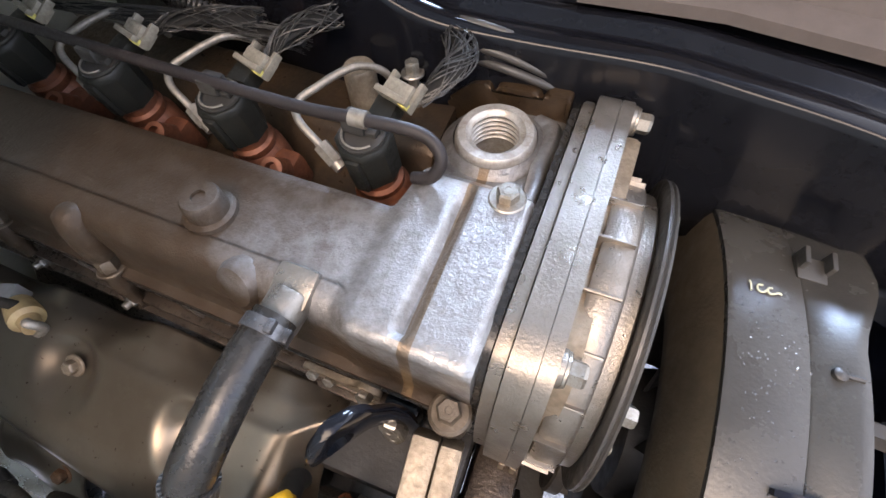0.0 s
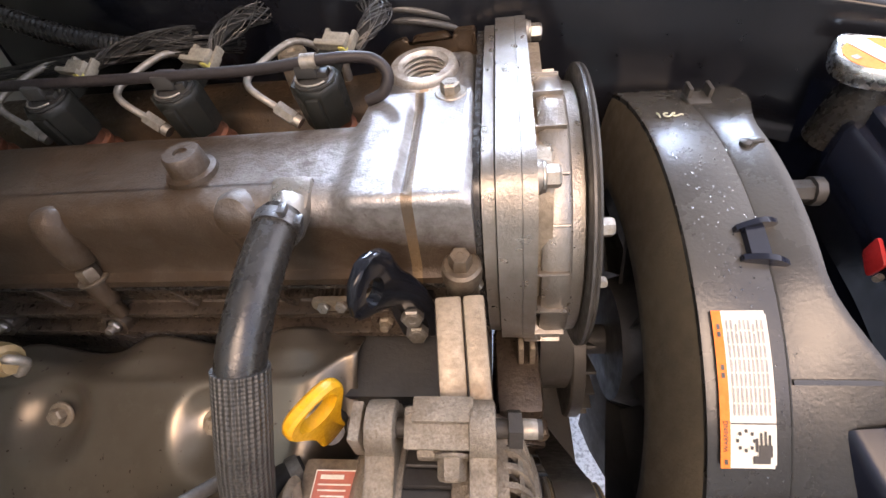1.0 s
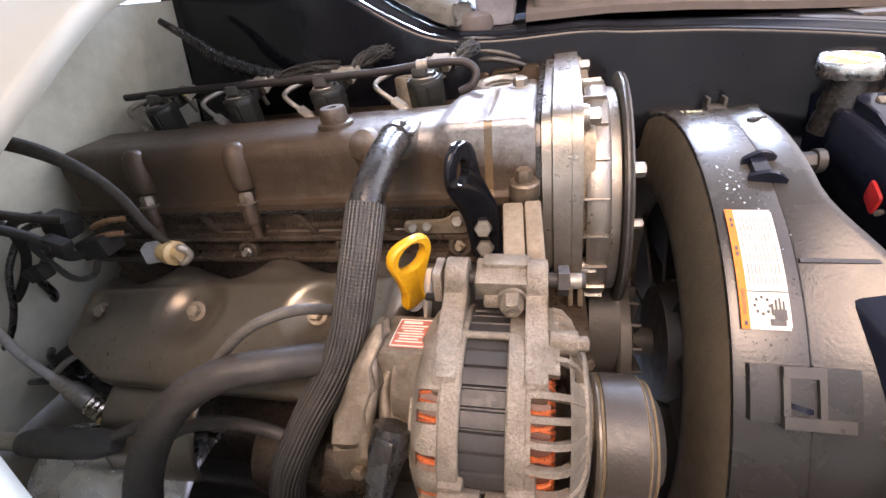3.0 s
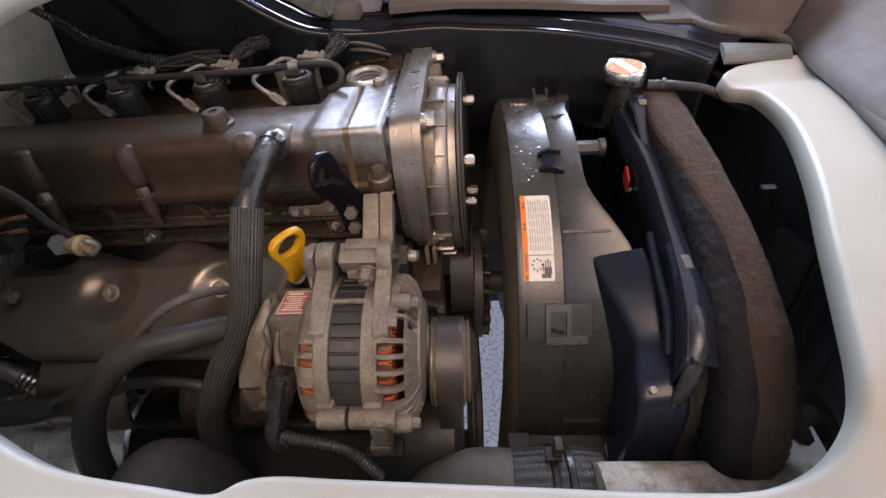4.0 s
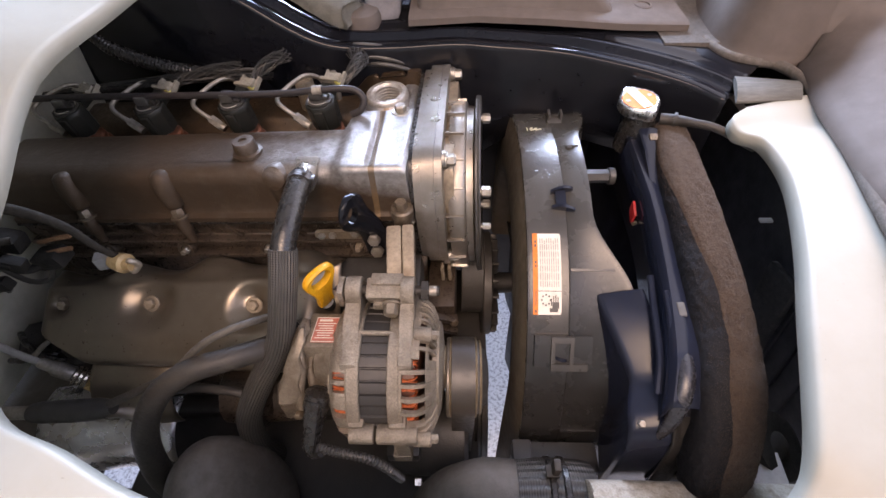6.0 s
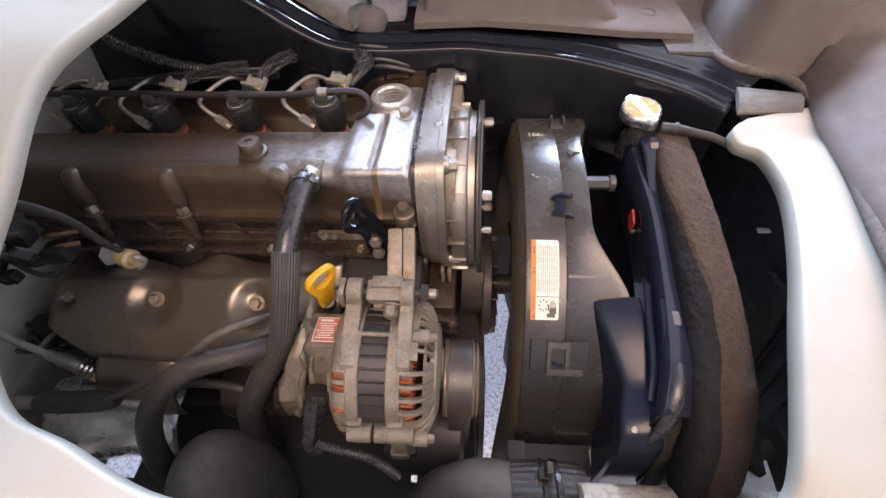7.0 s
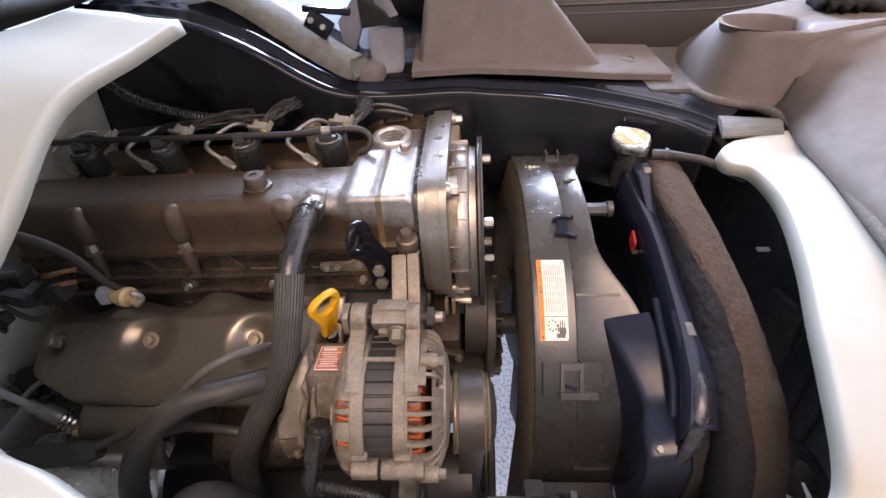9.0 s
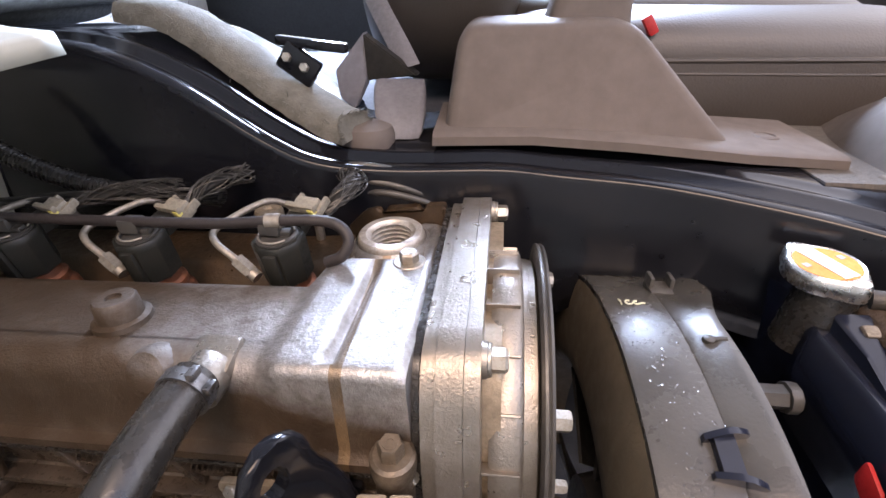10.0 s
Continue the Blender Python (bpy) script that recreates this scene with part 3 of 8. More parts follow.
bm = bmesh.new()
rings = []
for px_, py_, pz_, ox, oy, w, r, h in spline_rows(RIM, 5):
    p = Vector((px_, py_, pz_))
    o = Vector((ox, oy, 0)).normalized()
    up = Vector((0, 0, 1))
    rings.append([p - o * 0.001 - up * 0.004, p + up * h * 0.75 + o * 0.002, p + up * h * 0.95 + o * 0.0035, p + up * h + o * 0.0065,
                  p + up * (h + r * 0.18) + o * 0.04, p + up * (h + r * 0.6) + o * w * 0.5, p + up * (h + r) + o * w])
ring_loft(bm, rings, closed=False)
floor_frame = solo("floor", bm, PAINT, (0.0, -0.26, 0.85), "white painted cab floor with a large engine opening", "floor", kind="structure", smooth=60)
sol = floor_frame.modifiers.new("thickness", "SOLIDIFY")
sol.thickness, sol.offset = 0.0014, -1

# black flanged rail along the far edge of the opening
RAIL = [(-0.47, 0.30, 1.052), (-0.36, 0.262, 1.056), (-0.27, 0.235, 1.050), (-0.20, 0.222, 1.026), (-0.135, 0.212, 0.990), (-0.09, 0.208, 0.973), (-0.03, 0.213, 0.968),
        (0.05, 0.214, 0.971), (0.10, 0.213, 0.968), (0.18, 0.200, 0.966), (0.26, 0.168, 0.962), (0.315, 0.138, 0.957), (0.345, 0.112, 0.952)]
RAIL_SECTION = [(-0.030, -0.20), (-0.024, -0.10), (-0.020, -0.055), (-0.0185, -0.006), (-0.0178, -0.0020), (-0.0160, -0.0003), (-0.004, 0.0006), (0.002, -0.003), (0.008, -0.003), (0.013, 0.003), (0.019, 0.0045),
                (0.024, 0.002), (0.032, 0.001), (0.038, 0.004), (0.046, 0.005), (0.075, 0.006), (0.16, 0.006)]
bm = bmesh.new()
path = smooth_path(RAIL, 6)
rings = []
for i, p in enumerate(path):
    d = path[min(i + 1, len(path) - 1)] - path[max(i - 1, 0)]
    side = Vector((-d.y, d.x, 0)).normalized()
    deep = 1 - 0.7 * min(max((p.x - 0.02) / 0.12, 0), 1)
    rings.append([p + side * a + Vector((0, 0, b if b > -0.06 else -0.055 + (b + 0.055) * deep)) for a, b in RAIL_SECTION])
ring_loft(bm, rings, closed=False)
rail = solo("trim_rail", bm, GLOSS, (0, 0.21, 0.95), "glossy black pressed steel rail along the opening", "rail", kind="structure", smooth=60)
sol = rail.modifiers.new("thickness", "SOLIDIFY")
sol.thickness, sol.offset = 0.0015, -1

# walls of the engine bay
bm = bmesh.new()
box(bm, (-0.10, 0.285, 0.69), (1.1, 0.03, 0.54))
box(bm, (-0.42, 0.285, 0.98), (0.40, 0.03, 0.10))
solo("wall_far", bm, surface("oily_black_panel", (0.011, 0.0105, 0.0105), (0.020, 0.017, 0.015), 0.6, 0.0, 10, (0.4, 0.8), 300, 0.0005, spec=0.3), (0, 0.285, 0.36), "grimy black inner wall of the engine bay", "wall", kind="structure")
bm = bmesh.new()
prism(bm, [(-0.524, 0.664), (-0.500, 0.674), (-0.45, 1.03), (-0.48, 1.03)], "y", -0.30, 0.30, 0.004)
solo("wall_rear", bm, PAINT_IN, (-0.54, 0, 0.4), "dusty grey painted rear wall of the engine bay", "wall", kind="structure")
bm = bmesh.new()
box(bm, (0.455, 0.0, 0.66), (0.03, 0.60, 0.56))
solo("wall_front", bm, DARK, (0.455, 0, 0.38), "black front wall of the engine bay", "wall", kind="structure")
bm = bmesh.new()
box(bm, (-0.05, -0.315, 0.69), (1.0, 0.02, 0.26))
solo("wall_near", bm, PAINT_IN, (0, -0.315, 0.42), "dusty painted inner side of the sill", "wall", kind="structure")

# cab around the opening
bm = bmesh.new()
box(bm, (-0.19, 0.53, 1.93), (1.26, 1.58, 0.04))
# unseen strip at the near rear, added to shade the left floor panel
box(bm, (-0.53, -0.382, 1.93), (0.58, 0.24, 0.04))
solo("ceiling", bm, HEADLINER, (0.25, 0.45, 1.91), "grey cab headliner", "ceiling", kind="structure")
bm = bmesh.new()
box(bm, (-0.80, 0.50, 1.45), (0.05, 1.7, 0.95))
solo("wall_cab_rear", bm, HEADLINER, (-0.8, 0.5, 0.98), "grey trimmed rear wall of the cab", "wall", kind="structure")
bm = bmesh.new()
box(bm, (0.2, 1.32, 1.05), (2.1, 0.06, 0.20))
box(bm, (1.10, 1.32, 1.53), (0.3, 0.06, 0.76))
solo("wall_far_door", bm, surface("dark_door_lining", (0.012, 0.014, 0.018), None, 0.5), (0.2, 1.32, 0.95), "dark inner skin of the far door with an open window", "wall", kind="structure")
bm = bmesh.new()
box(bm, (1.22, 0.5, 1.05), (0.25, 1.7, 0.35), bevel=0.04)
solo("dashboard", bm, TRIM, (1.2, 0.5, 0.87), "taupe plastic dashboard below the windscreen", "dashboard", kind="structure")
# added wall out of view: blocks the low sky and bounces light back
bm = bmesh.new()
box(bm, (0.0, -3.2, 1.6), (9.0, 0.2, 3.2))
solo("wall_light_block", bm, surface("pale_plaster", (0.66, 0.60, 0.52), (0.52, 0.47, 0.40), 0.9, 0.0, 3, (0.4, 0.7), 200, 0.003), (0, -3.2, 0), "unseen pale wall added to block low sky and bounce light", "wall", kind="structure")
# added panel out of view, keeps light off the left of the floor
bm = bmesh.new()
box(bm, (-0.99, -0.47, 1.22), (1.42, 0.06, 1.46), bevel=0.02)
solo("wall_shade_side", bm, PAINT, (-0.99, -0.47, 0.49), "unseen white panel added to shade the left of the floor", "wall", kind="structure")
bm = bmesh.new()
box(bm, (0.20, 0.82, 0.93), (2.0, 0.95, 0.04))
solo("floor_far", bm, FLOOR_PLASTIC, (0.2, 0.8, 0.91), "grey lined floor on the far side of the cab", "floor", kind="structure")

# ---- the engine ----
XL = -0.44  # rear end of the head


def sstep(a, b, x):
    t = min(max((x - a) / (b - a), 0.0), 1.0)
    return t * t * (3 - 2 * t)


def cover_section(x):
    """outline of the valve cover across the engine at x: from the near flange over the top to the far flange"""
    k = sstep(-0.068, -0.052, x)          # broad end that carries the filler
    far = 0.080 + 0.112 * sstep(-0.066, -0.046, x)
    top = 0.037 + 0.004 * k
    near = 0.004 - 0.003 * sstep(-0.07, -0.05, x)
    groove = 0.006 * math.exp(-((x + 0.0285) / 0.0036) ** 2)
    sh = 0.016 - 0.010 * k                 # radius of the shoulder
    end = sstep(0.004, 0.010, x)
    top -= 0.004 * end
    pts = [(-0.004, -0.022), (-0.004, -0.0165), (near - 0.002, -0.0145), (near, -0.011), (near, 0.004), (near, top - sh)]
    for a in (20, 40, 60, 80):
        pts.append((near + sh - sh * math.cos(radians(a)), top - sh + sh * math.sin(radians(a))))
    pts.append((near + sh + 0.004, top - groove))
    for i in range(1, 25):
        yv = near + sh + (far - near - sh - 0.008) * i / 24
        pts.append((yv, top - groove * (1 - sstep(0.090, 0.104, yv) * k) - 0.0165 * k * sstep(0.102, 0.120, yv)))
    dr = 0.0165 * k * sstep(0.102, 0.120, far)
    pts += [(far - 0.003, top - dr - 0.002), (far, top - dr - 0.008), (far, -0.004), (far, -0.03)]
    return pts


cover = thing("valve_cover", eng(-0.2, 0.04, -0.022), "oily brown-stained cast aluminium engine valve cover", "engine cover")
bm = bmesh.new()
xs = sorted(set([XL] + list(np.linspace(XL + 0.004, -0.09, 24)) + list(np.linspace(-0.088, 0.009, 60))))
ring_loft(bm, [[Vector((x, y, z)) for y, z in cover_section(x)] for x in xs], closed=False)
for x in (xs[0], xs[-1]):
    pts = cover_section(x)
    bm.faces.new([bm.verts.new((x, y, z)) for y, z in pts])
bmesh.ops.remove_doubles(bm, verts=bm.verts, dist=1e-5)
fl = Vector((-0.031, 0.151))
bmesh.ops.delete(bm, geom=[f for f in bm.faces if f.calc_center_median().z > 0.010 and (f.calc_center_median().xy - fl).length < 0.0245], context="FACES")
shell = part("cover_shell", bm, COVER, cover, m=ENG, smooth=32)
# columns that take the screws along the near side
for x in (-0.348, -0.240):
    bm = bmesh.new()
    lathe(bm, (x - 0.004, 0.0085, 0.031), (0.06, -0.20, -1), [(-0.006, 0.002), (-0.005, 0.006), (-0.002, 0.0092), (0.006, 0.0112), (0.020, 0.0112), (0.031, 0.0098), (0.0345, 0.0085), (0.0355, 0.006)], 24)
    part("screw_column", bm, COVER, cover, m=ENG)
    if x < -0.2:
        bolt(cover, (x - 0.001, -0.0030, -0.0150), (-0.06, 0.20, 1), 0.0115, 0.009, 0.0092, mat=STAINED, m=ENG)
        bm = bmesh.new()
        cyl(bm, (x - 0.001, -0.0030, -0.0155), (x + 0.0005, -0.0070, -0.0330), 0.0074, 0.0068, edge=0.001)
        cyl(bm, (x + 0.0005, -0.0070, -0.032), (x + 0.0015, -0.0085, -0.046), 0.0050, 0.0042)
        part("sleeve", bm, COVER, cover, m=ENG)
# rounded pad beside the hose union
bm = bmesh.new()
lathe(bm, (-0.123, 0.010, 0.026), (-0.1, -0.9, 0.45), [(-0.004, 0.0145), (0.003, 0.0140), (0.007, 0.0118), (0.0085, 0.007), (0.0088, 0.002)], 24)
lathe(bm, (-0.123, 0.010, 0.022), (0, -0.05, -1), [(0, 0.0115), (0.03, 0.0085), (0.036, 0.004)], 20)
part("boss", bm, COVER, cover, m=ENG)
# plug on the top
bm = bmesh.new()
lathe(bm, (-0.158, 0.036, 0.034), (0, 0, 1), [(0, 0.0155), (0.006, 0.0150), (0.007, 0.0118), (0.017, 0.0112), (0.0185, 0.0100), (0.0185, 0.0042), (0.0168, 0.0040), (0.0168, 0.0018)], 28)
part("plug", bm, COVER, cover, m=ENG)
# union of the breather hose
bm = bmesh.new()
box(bm, (-0.090, 0.016, 0.030), (0.024, 0.022, 0.018), Matrix.Rotation(radians(18), 3, "X"), 0.004)
cyl(bm, (-0.090, 0.012, 0.031), (-0.091, -0.006, 0.029), 0.0115, edge=0.001)
part("hose_union", bm, ALU, cover, m=ENG)
# oil filler neck with its thread
bm = bmesh.new()
prof = [(-0.004, 0.0262), (0.007, 0.0255), (0.0105, 0.0243), (0.0115, 0.0232), (0.0115, 0.0185), (0.0095, 0.0172)]
z = 0.0095
for i in range(6):
    prof += [(z - 0.0008, 0.0150), (z - 0.0020, 0.0152), (z - 0.0026, 0.0174), (z - 0.0034, 0.0174)]
    z -= 0.0038
prof += [(-0.03, 0.0160), (-0.034, 0.0155)]
lathe(bm, (-0.031, 0.151, 0.0255), (0, -0.06, 1), prof, 40, cap=False)
part("filler_neck", bm, surface("machined_aluminium", (0.55, 0.53, 0.50), (0.34, 0.30, 0.25), 0.4, 0.6, 120), cover, "machined aluminium oil filler neck", m=ENG)
bm = bmesh.new()
lathe(bm, (-0.031, 0.152, -0.004), (0, -0.06, 1), [(0, 0.0152), (0.0005, 0.0152)], 24)
part("baffle", bm, DARK, cover, "dark oily bottom of the filler neck", m=ENG)
# fillet round the neck and the ridge between neck and front edge
bm = bmesh.new()
lathe(bm, (-0.031, 0.151, 0.0235), (0, -0.06, 1), [(-0.002, 0.036), (0.004, 0.0300), (0.009, 0.0262)], 36, cap=False)
tube(bm, [(-0.012, 0.182, 0.022), (0.000, 0.172, 0.024), (0.001, 0.14, 0.026), (0.003, 0.105, 0.034), (0.003, 0.05, 0.037), (0.002, 0.012, 0.034)], [0.006, 0.007, 0.006, 0.004, 0.003, 0.003], 12)
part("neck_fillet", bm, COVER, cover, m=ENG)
bolt(cover, (-0.007, 0.100, 0.0400), (0, 0, 1), 0.011, 0.007, 0.0105, m=ENG)

# head under the cover
head = thing("cylinder_head", eng(-0.2, 0.05, -0.10), "oily brown cylinder head with a diamond-patterned cast band", "cylinder head")
bm = bmesh.new()
prism(bm, [(-0.001, -0.0245), (0.002, -0.045), (0.000, -0.047), (0.000, -0.070), (0.006, -0.074), (0.006, -0.12), (0.19, -0.12), (0.19, -0.0245)], "x", XL, 0.006, 0.0015)
part("casting", bm, IRON, head, m=ENG)
bm = bmesh.new()
prism(bm, [(-0.005, -0.0222), (-0.005, -0.0245), (0.02, -0.0245), (0.02, -0.0222)], "x", XL, 0.008)
part("gasket", bm, RUBBER, head, m=ENG)
bm = bmesh.new()
box(bm, ((XL - 0.02) / 2, -0.003, -0.0485), (-XL - 0.02, 0.012, 0.0045), bevel=0.001)
box(bm, ((XL - 0.02) / 2, -0.004, -0.0690), (-XL - 0.02, 0.014, 0.006), bevel=0.0015)
part("rib", bm, IRON, head, m=ENG)
bm = bmesh.new()
for i in range(120):
    x = XL + 0.02 + i * 0.0034
    for zc, s in ((-0.0585, 1), (-0.0355, -1)):
        if zc > -0.04 and not (-0.33 < x < -0.25 or -0.20 < x < -0.05):
            continue
        bm_v = [bm.verts.new(p) for p in ((x, -0.0005, zc - 0.0065), (x + 0.0028, -0.0005, zc - 0.002), (x + 0.0014, -0.0022, zc + 0.002), (x - 0.0014, -0.0022, zc - 0.002), (x + 0.0028, -0.0005, zc + 0.0065), (x, -0.0005, zc + 0.0025))]
        bm.faces.new((bm_v[0], bm_v[1], bm_v[2], bm_v[3]))
        bm.faces.new((bm_v[3], bm_v[2], bm_v[4], bm_v[5]))
part("cast_pattern", bm, IRON, head, m=ENG)
for x in (-0.395, -0.300, -0.200, -0.128):
    bm = bmesh.new()
    prism(bm, [(x, -0.026), (x + 0.012, -0.045), (x + 0.017, -0.045), (x + 0.006, -0.026)], "y", -0.004, 0.002, 0.001)
    part("web", bm, IRON, head, m=ENG)
for x, z in ((-0.352, -0.064), (-0.256, -0.063), (-0.156, -0.060), (-0.053, -0.058)):
    bm = bmesh.new()
    lathe(bm, (x, 0.0, z), (0, -1, 0.25), [(0, 0.0115), (0.006, 0.011), (0.010, 0.0095), (0.010, 0.0062), (0.006, 0.006)], 22)
    part("stud_boss", bm, IRON, head, m=ENG)
    bolt(head, (x, -0.006, z + 0.001), (0, -1, 0.25), 0.0085, 0.006, shaft=0.004, mat=ALU_WARM if x > -0.1 else BOLT, m=ENG, name="stud_nut")
# small bracket on the band
bm = bmesh.new()
prism(bm, rounded([(-0.098, -0.045), (-0.046, -0.045), (-0.042, -0.030), (-0.055, -0.026), (-0.062, -0.034), (-0.098, -0.034)], 0.004), "y", -0.008, -0.004, 0.0008)
part("bracket", bm, ALU_WARM, head, m=ENG)
bolt(head, (-0.052, -0.008, -0.0335), (0, -1, 0.4), 0.009, 0.006, m=ENG)
bolt(head, (-0.090, -0.008, -0.0395), (0, -1, 0.4), 0.007, 0.004, m=ENG)
bolt(head, (-0.078, -0.008, -0.0385), (0, -1, 0.4), 0.007, 0.004, m=ENG)

# block below
bm = bmesh.new()
prism(bm, rounded([(-0.075, 0.46), (-0.070, 0.655), (0.005, 0.72), (0.030, 0.785), (0.24, 0.785), (0.24, 0.46)], 0.02), "x", -0.45, 0.02, 0.006)
solo("engine_block", bm, IRON, (-0.2, 0.1, 0.46), "dark oily engine block below the head", "engine block")

# rear part of the intake side behind the injectors
bm = bmesh.new()
prism(bm, rounded([(0.082, -0.09), (0.082, -0.022), (0.128, -0.020), (0.146, 0.010), (0.192, 0.016), (0.192, -0.09)], 0.006), "x", XL, -0.072, 0.003)
OILBROWN = surface("oil_brown_casting", (0.085, 0.052, 0.028), (0.036, 0.022, 0.013), 0.4, 0.45, 30, (0.35, 0.7), 400, 0.0008, 0.15, 0.001)
solo("injector_deck", bm, OILBROWN, eng(-0.25, 0.12, -0.09),
     "oil-browned casting that seats the injectors", "engine casting", m=ENG)
bm = bmesh.new()
prism(bm, rounded([(-0.078, 0.022), (-0.060, 0.038), (-0.048, 0.040), (-0.045, 0.032), (-0.042, 0.040), (-0.016, 0.041), (-0.013, 0.034), (-0.010, 0.042), (0.006, 0.042), (0.006, -0.02), (-0.078, -0.02)], 0.003), "y", 0.186, 0.210, 0.003)
part("rear_web", bm, OILBROWN, cover, m=ENG)

# fuel injectors
INJ = [-0.094, -0.194, -0.294, -0.394]
lean = pose(0, 0, 0, 8, 0, 0)


def injector():
    ob = thing("fuel_injector", (0, 0, 0), "fuel injector with a grey-green coil body in a rust-red seat", "fuel injector", "injectors in a row")
    bm = bmesh.new()
    lathe(bm, (0, 0, -0.052), (0, 0, 1), [(-0.02, 0.019), (0.006, 0.0195), (0.020, 0.0185), (0.024, 0.0150), (0.026, 0.0160), (0.030, 0.0160), (0.032, 0.0135), (0.040, 0.0130), (0.044, 0.0105)], 24)
    box(bm, (0.020, -0.006, -0.046), (0.030, 0.024, 0.030), bevel=0.006)
    lathe(bm, (0.026, -0.010, -0.036), (0.25, -0.55, 1), [(0, 0.0085), (0.020, 0.0075), (0.0205, 0.0042), (0.014, 0.0038)], 16)
    part("seat", bm, OXIDE, ob, "rust-red metal seat")
    bm = bmesh.new()
    u, v = Vector((1, 0, 0)), Vector((0, 1, 0))
    rings = []
    for z, r in ((-0.016, 0.0125), (-0.013, 0.0165), (0.012, 0.0172), (0.0165, 0.0172), (0.018, 0.0160)):
        rings.append(circle((0, 0, z), u, v, r, 8, 0.5))
    ring_loft(bm, rings)
    box(bm, (0.0, -0.0155, 0.0), (0.009, 0.006, 0.028), bevel=0.0015)
    part("coil_body", bm, COIL, ob)
    bm = bmesh.new()
    lathe(bm, (0, 0, 0.0175), (0, 0, 1), [(0, 0.0135), (0.002, 0.0135), (0.002, 0.0110), (0.0008, 0.0105)], 24)
    box(bm, (0.003, 0.002, 0.020), (0.012, 0.006, 0.004), bevel=0.001)
    part("cap_ring", bm, BLACK, ob, "black cap ring")
    bm = bmesh.new()
    tube(bm, [(0.0115 * math.cos(q), 0.0115 * math.sin(q), 0.0205) for q in np.linspace(0.4, 5.6, 14)], 0.0007, 6, 3)
    part("spring_clip", bm, STEEL_PIPE, ob, "bright spring clip")
    bm = bmesh.new()
    box(bm, (0.004, 0.021, 0.014), (0.015, 0.018, 0.013), bevel=0.0025)
    part("socket", bm, COIL, ob)
    return ob


first = injector()
first.matrix_basis = ENG @ pose(INJ[0], 0.106, 0.038) @ lean
for x in INJ[1:]:
    copy_thing(first, ENG @ pose(x, 0.106, 0.038) @ lean)


def connector():
    ob = thing("wiring_plug", (0, 0, 0), "cream plastic injector wiring plug with a clip", "wiring plug", "injector plugs")
    bm = bmesh.new()
    box(bm, (0, 0, 0), (0.019, 0.013, 0.012), bevel=0.0015)
    box(bm, (0, -0.004, 0.007), (0.024, 0.004, 0.005), bevel=0.001)
    for s in (-1, 1):
        box(bm, (s * 0.0105, 0.002, 0.0), (0.003, 0.018, 0.006), bevel=0.0008)
    part("housing", bm, CREAM, ob)
    bm = bmesh.new()
    box(bm, (0.009, -0.005, 0.0045), (0.005, 0.004, 0.006), bevel=0.001)
    part("clip", bm, surface("pale_yellow_plastic", (0.66, 0.58, 0.16), None, 0.5) if not bpy.data.materials.get("pale_yellow_plastic") else bpy.data.materials["pale_yellow_plastic"], ob, "pale yellow locking clip")
    return ob


first = connector()
first.matrix_basis = ENG @ pose(INJ[0] + 0.010, 0.134, 0.062, 28, 0, -18)
for x in INJ[1:]:
    copy_thing(first, ENG @ pose(x + 0.010, 0.134, 0.060, 28, 0, -18))


# steel fuel pipes to the injectors
def fuel_pipe():
    ob = thing("fuel_pipe", (0, 0, 0), "bent bare steel high-pressure fuel pipe", "fuel pipe", "fuel pipes")
    bm = bmesh.new()
    tube(bm, [(-0.002, 0.070, 0.008), (-0.006, 0.064, 0.026), (-0.016, 0.053, 0.0355), (-0.026, 0.041, 0.0350), (-0.034, 0.029, 0.0325), (-0.0400, 0.0205, 0.0300), (-0.0408, 0.0130, 0.0270), (-0.0345, 0.0070, 0.0225), (-0.022, 0.003, 0.014), (-0.008, -0.002, 0.004)], 0.0025, 12, 7)
    part("pipe", bm, STEEL_PIPE, ob)
    bm = bmesh.new()
    u, v, d = frame_for((0.60, -0.22, -0.40))
    p = Vector((-0.021, 0.003, 0.0135))
    ring_loft(bm, [circle(p, u, v, 0.0052, 6), circle(p + d * 0.014, u, v, 0.0052, 6)])
    lathe(bm, p + d * 0.013, d, [(0, 0.0043), (0.006, 0.0042)], 14)
    part("union_nut", bm, STEEL_PIPE, ob)
    return ob


first = fuel_pipe()
first.matrix_basis = ENG @ pose(INJ[0] - 0.012, 0.100, 0.024)
for x in INJ[1:]:
    copy_thing(first, ENG @ pose(x - 0.012, 0.100, 0.024))

# leak-off hose over the injectors
bm = bmesh.new()
tube(bm, [eng(*p) for p in ((-0.44, 0.110, 0.066), (-0.36, 0.108, 0.067), (-0.28, 0.106, 0.066), (-0.19, 0.104, 0.065), (-0.13, 0.103, 0.065), (-0.09, 0.104, 0.067), (-0.062, 0.106, 0.066), (-0.050, 0.1045, 0.062), (-0.045, 0.100, 0.055), (-0.049, 0.095, 0.047), (-0.060, 0.095, 0.042))], 0.0037, 14, 8)
hose = solo("return_hose", bm, RETURN_RUBBER, eng(-0.2, 0.105, 0.06), "black rubber fuel return hose looped above the injectors", "hose")
bm = bmesh.new()
lathe(bm, eng(-0.094, 0.104, 0.0668), (1, 0, 0.04), [(-0.005, 0.0036), (-0.005, 0.0049), (0.005, 0.0049), (0.005, 0.0036)], 16)
part("clamp", bm, STEEL_PIPE, hose, "small bright hose clamp")
